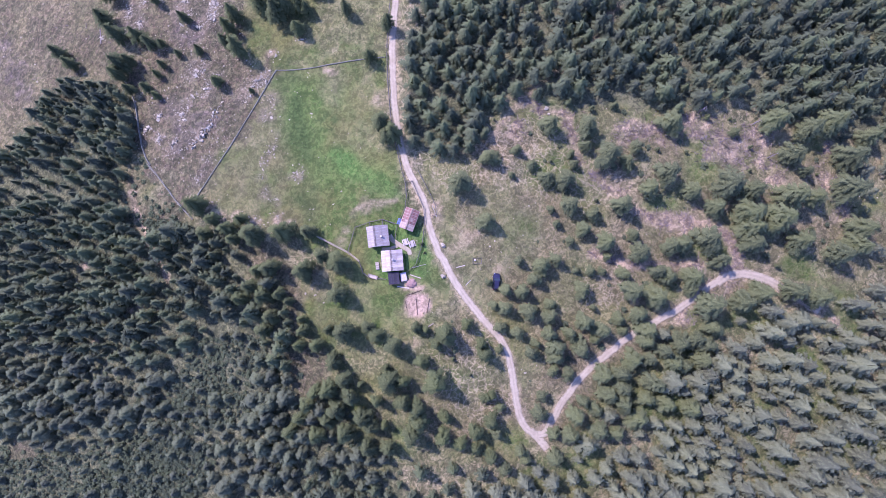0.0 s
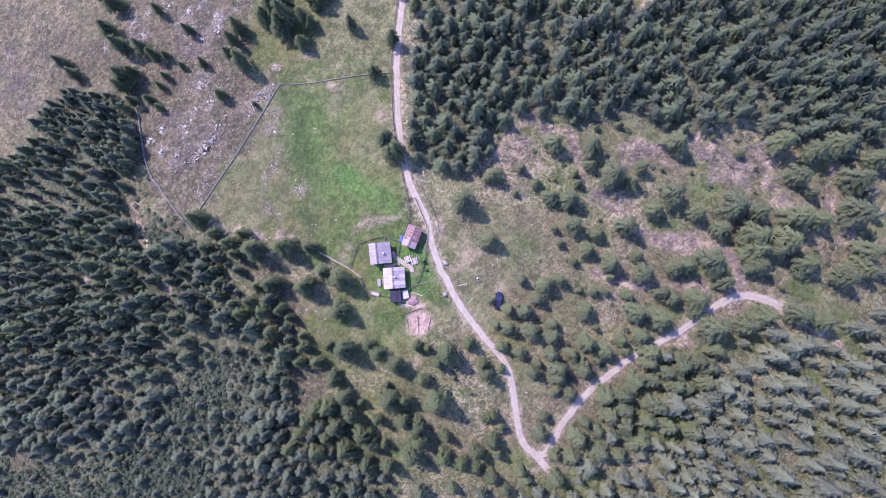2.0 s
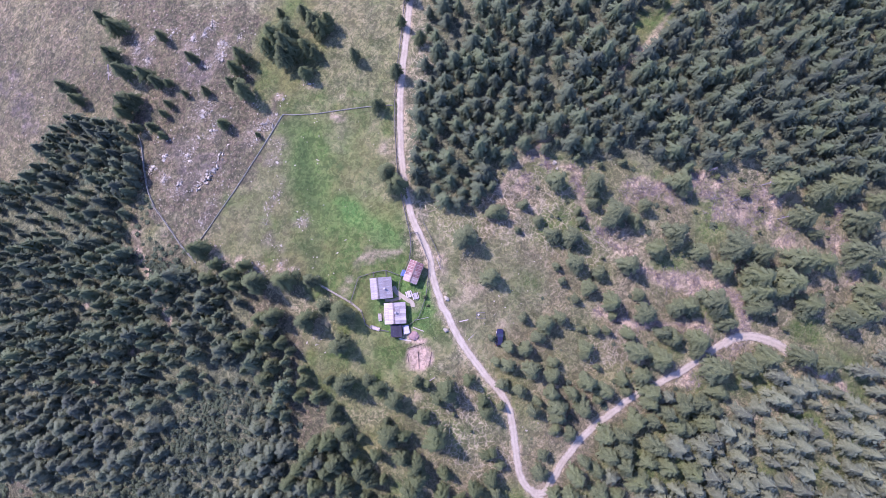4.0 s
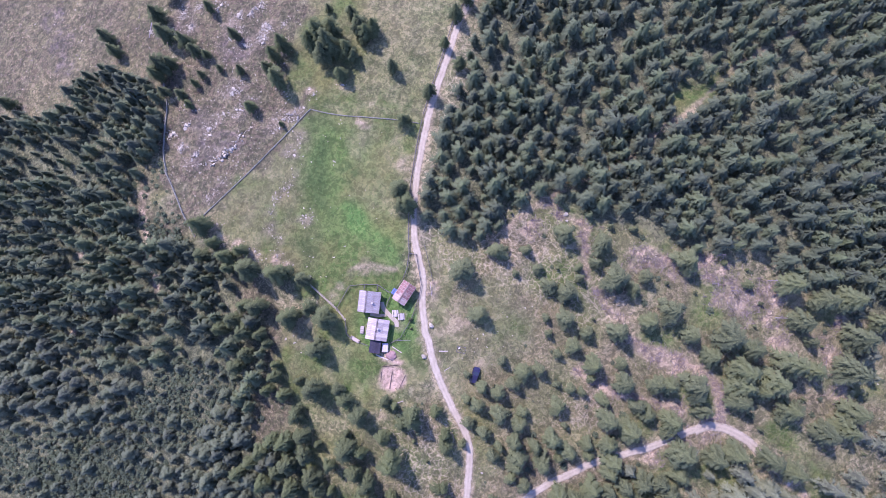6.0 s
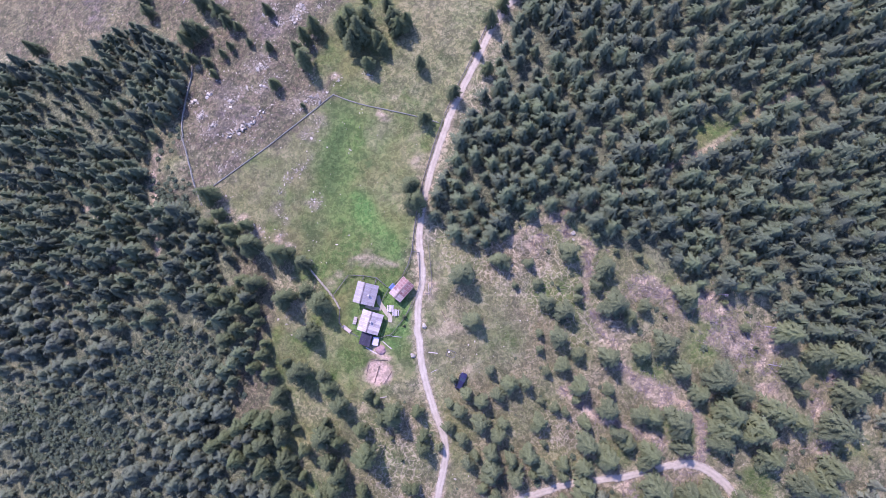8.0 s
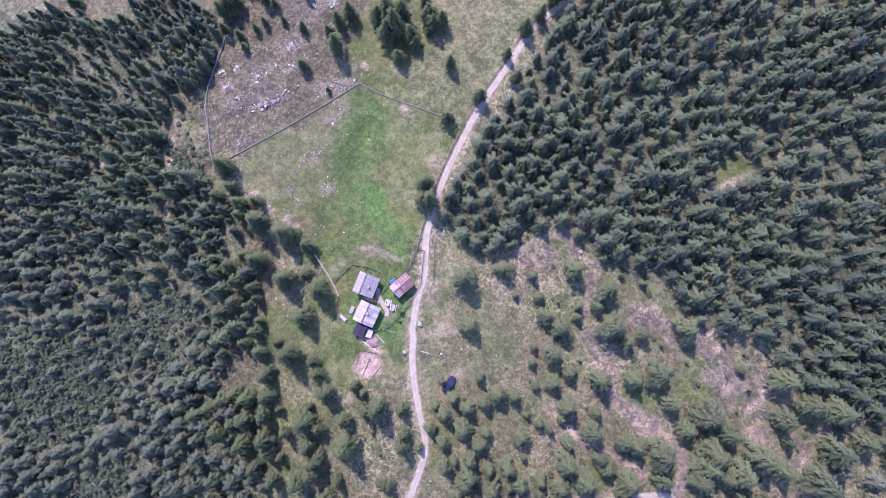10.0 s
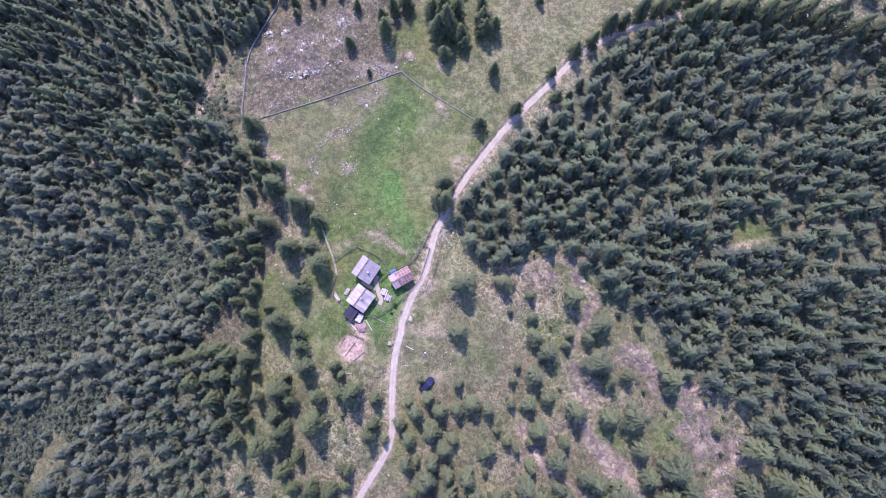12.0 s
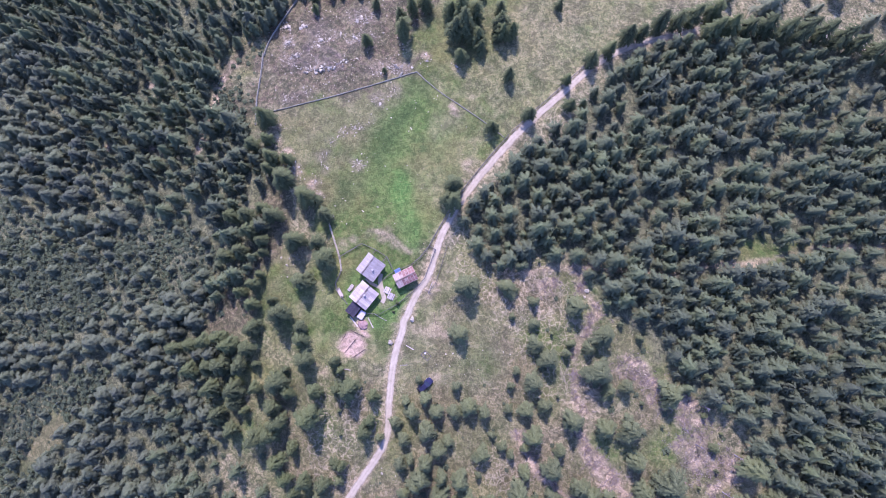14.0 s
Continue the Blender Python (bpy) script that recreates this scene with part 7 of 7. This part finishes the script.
plank_or_pole("board", (6.0, 5.8), (8.4, 6.4), 0.12, "pale board lying beside the road", M_PALE_WOOD, True)
plank_or_pole("log", (-5.0, -2.6), (-4.6, -7.2), 0.07, "dark log lying in the dug earth", M_DARK_WOOD)
plank_or_pole("log", (-1.3, -2.6), (-2.1, -6.6), 0.07, "dark log lying in the dug earth", M_DARK_WOOD)
plank_or_pole("log", (-7.9, -3.4), (-7.4, -6.0), 0.07, "short dark log lying in the dug earth", M_DARK_WOOD)
plank_or_pole("log", (-7.9, -1.9), (-3.4, -0.3), 0.07, "dark pole along the edge of the dug earth", M_DARK_WOOD)
plank_or_pole("log", (-2.6, -10.9), (-0.2, -9.4), 0.14, "pale peeled log beside a spruce", M_PALE_WOOD)
plank_or_pole("pole", (5.2, 17.4), (7.7, 15.5), 0.07, "thin dark branch lying in the grass", M_DARK_WOOD)
plank_or_pole("pole", (8.5, 0.9), (9.9, 2.4), 0.07, "thin bleached branch lying in the grass", M_GREY_WOOD)
plank_or_pole("pole", (-0.6, 23.0), (0.7, 19.8), 0.07, "pale dead branch beside the road", M_GREY_WOOD)
plank_or_pole("pole", (-6.1, 5.8), (-2.2, 6.8), 0.07, "thin bleached branch lying in the grass", M_GREY_WOOD)
plank_or_pole("log", (-106.1, 83.6), (-98.8, 77.0), 0.22, "grey fallen trunk on the heath", M_DEADWOOD)
plank_or_pole("log", (-109.1, 84.7), (-107.8, 79.2), 0.16, "bleached fallen trunk in the dry grass", M_DEADWOOD)
bush(-3.4, 12.3, 1.5, 2.2, "small dark green conical bush on the fence line")
bush(-2.7, 9.9, 0.9, 0.9, "low green bush beside the fence")
car(pose(16.75, 1.9, gz(16.75, 1.9) + 0.02, 0, 6, -4) @ Matrix.Scale(1.1, 4))
for k, (sx, sy, sh, sl) in enumerate([(77.4, 39.5, 4.8, 2), (72.1, 40.1, 4.0, -3), (90, 35.2, 4.6, 3), (71.5, 47.6, 5.0, 1), (85.9, 44.2, 4.6, -2)]):
    snag(sx, sy, sh, sl, 500 + k)
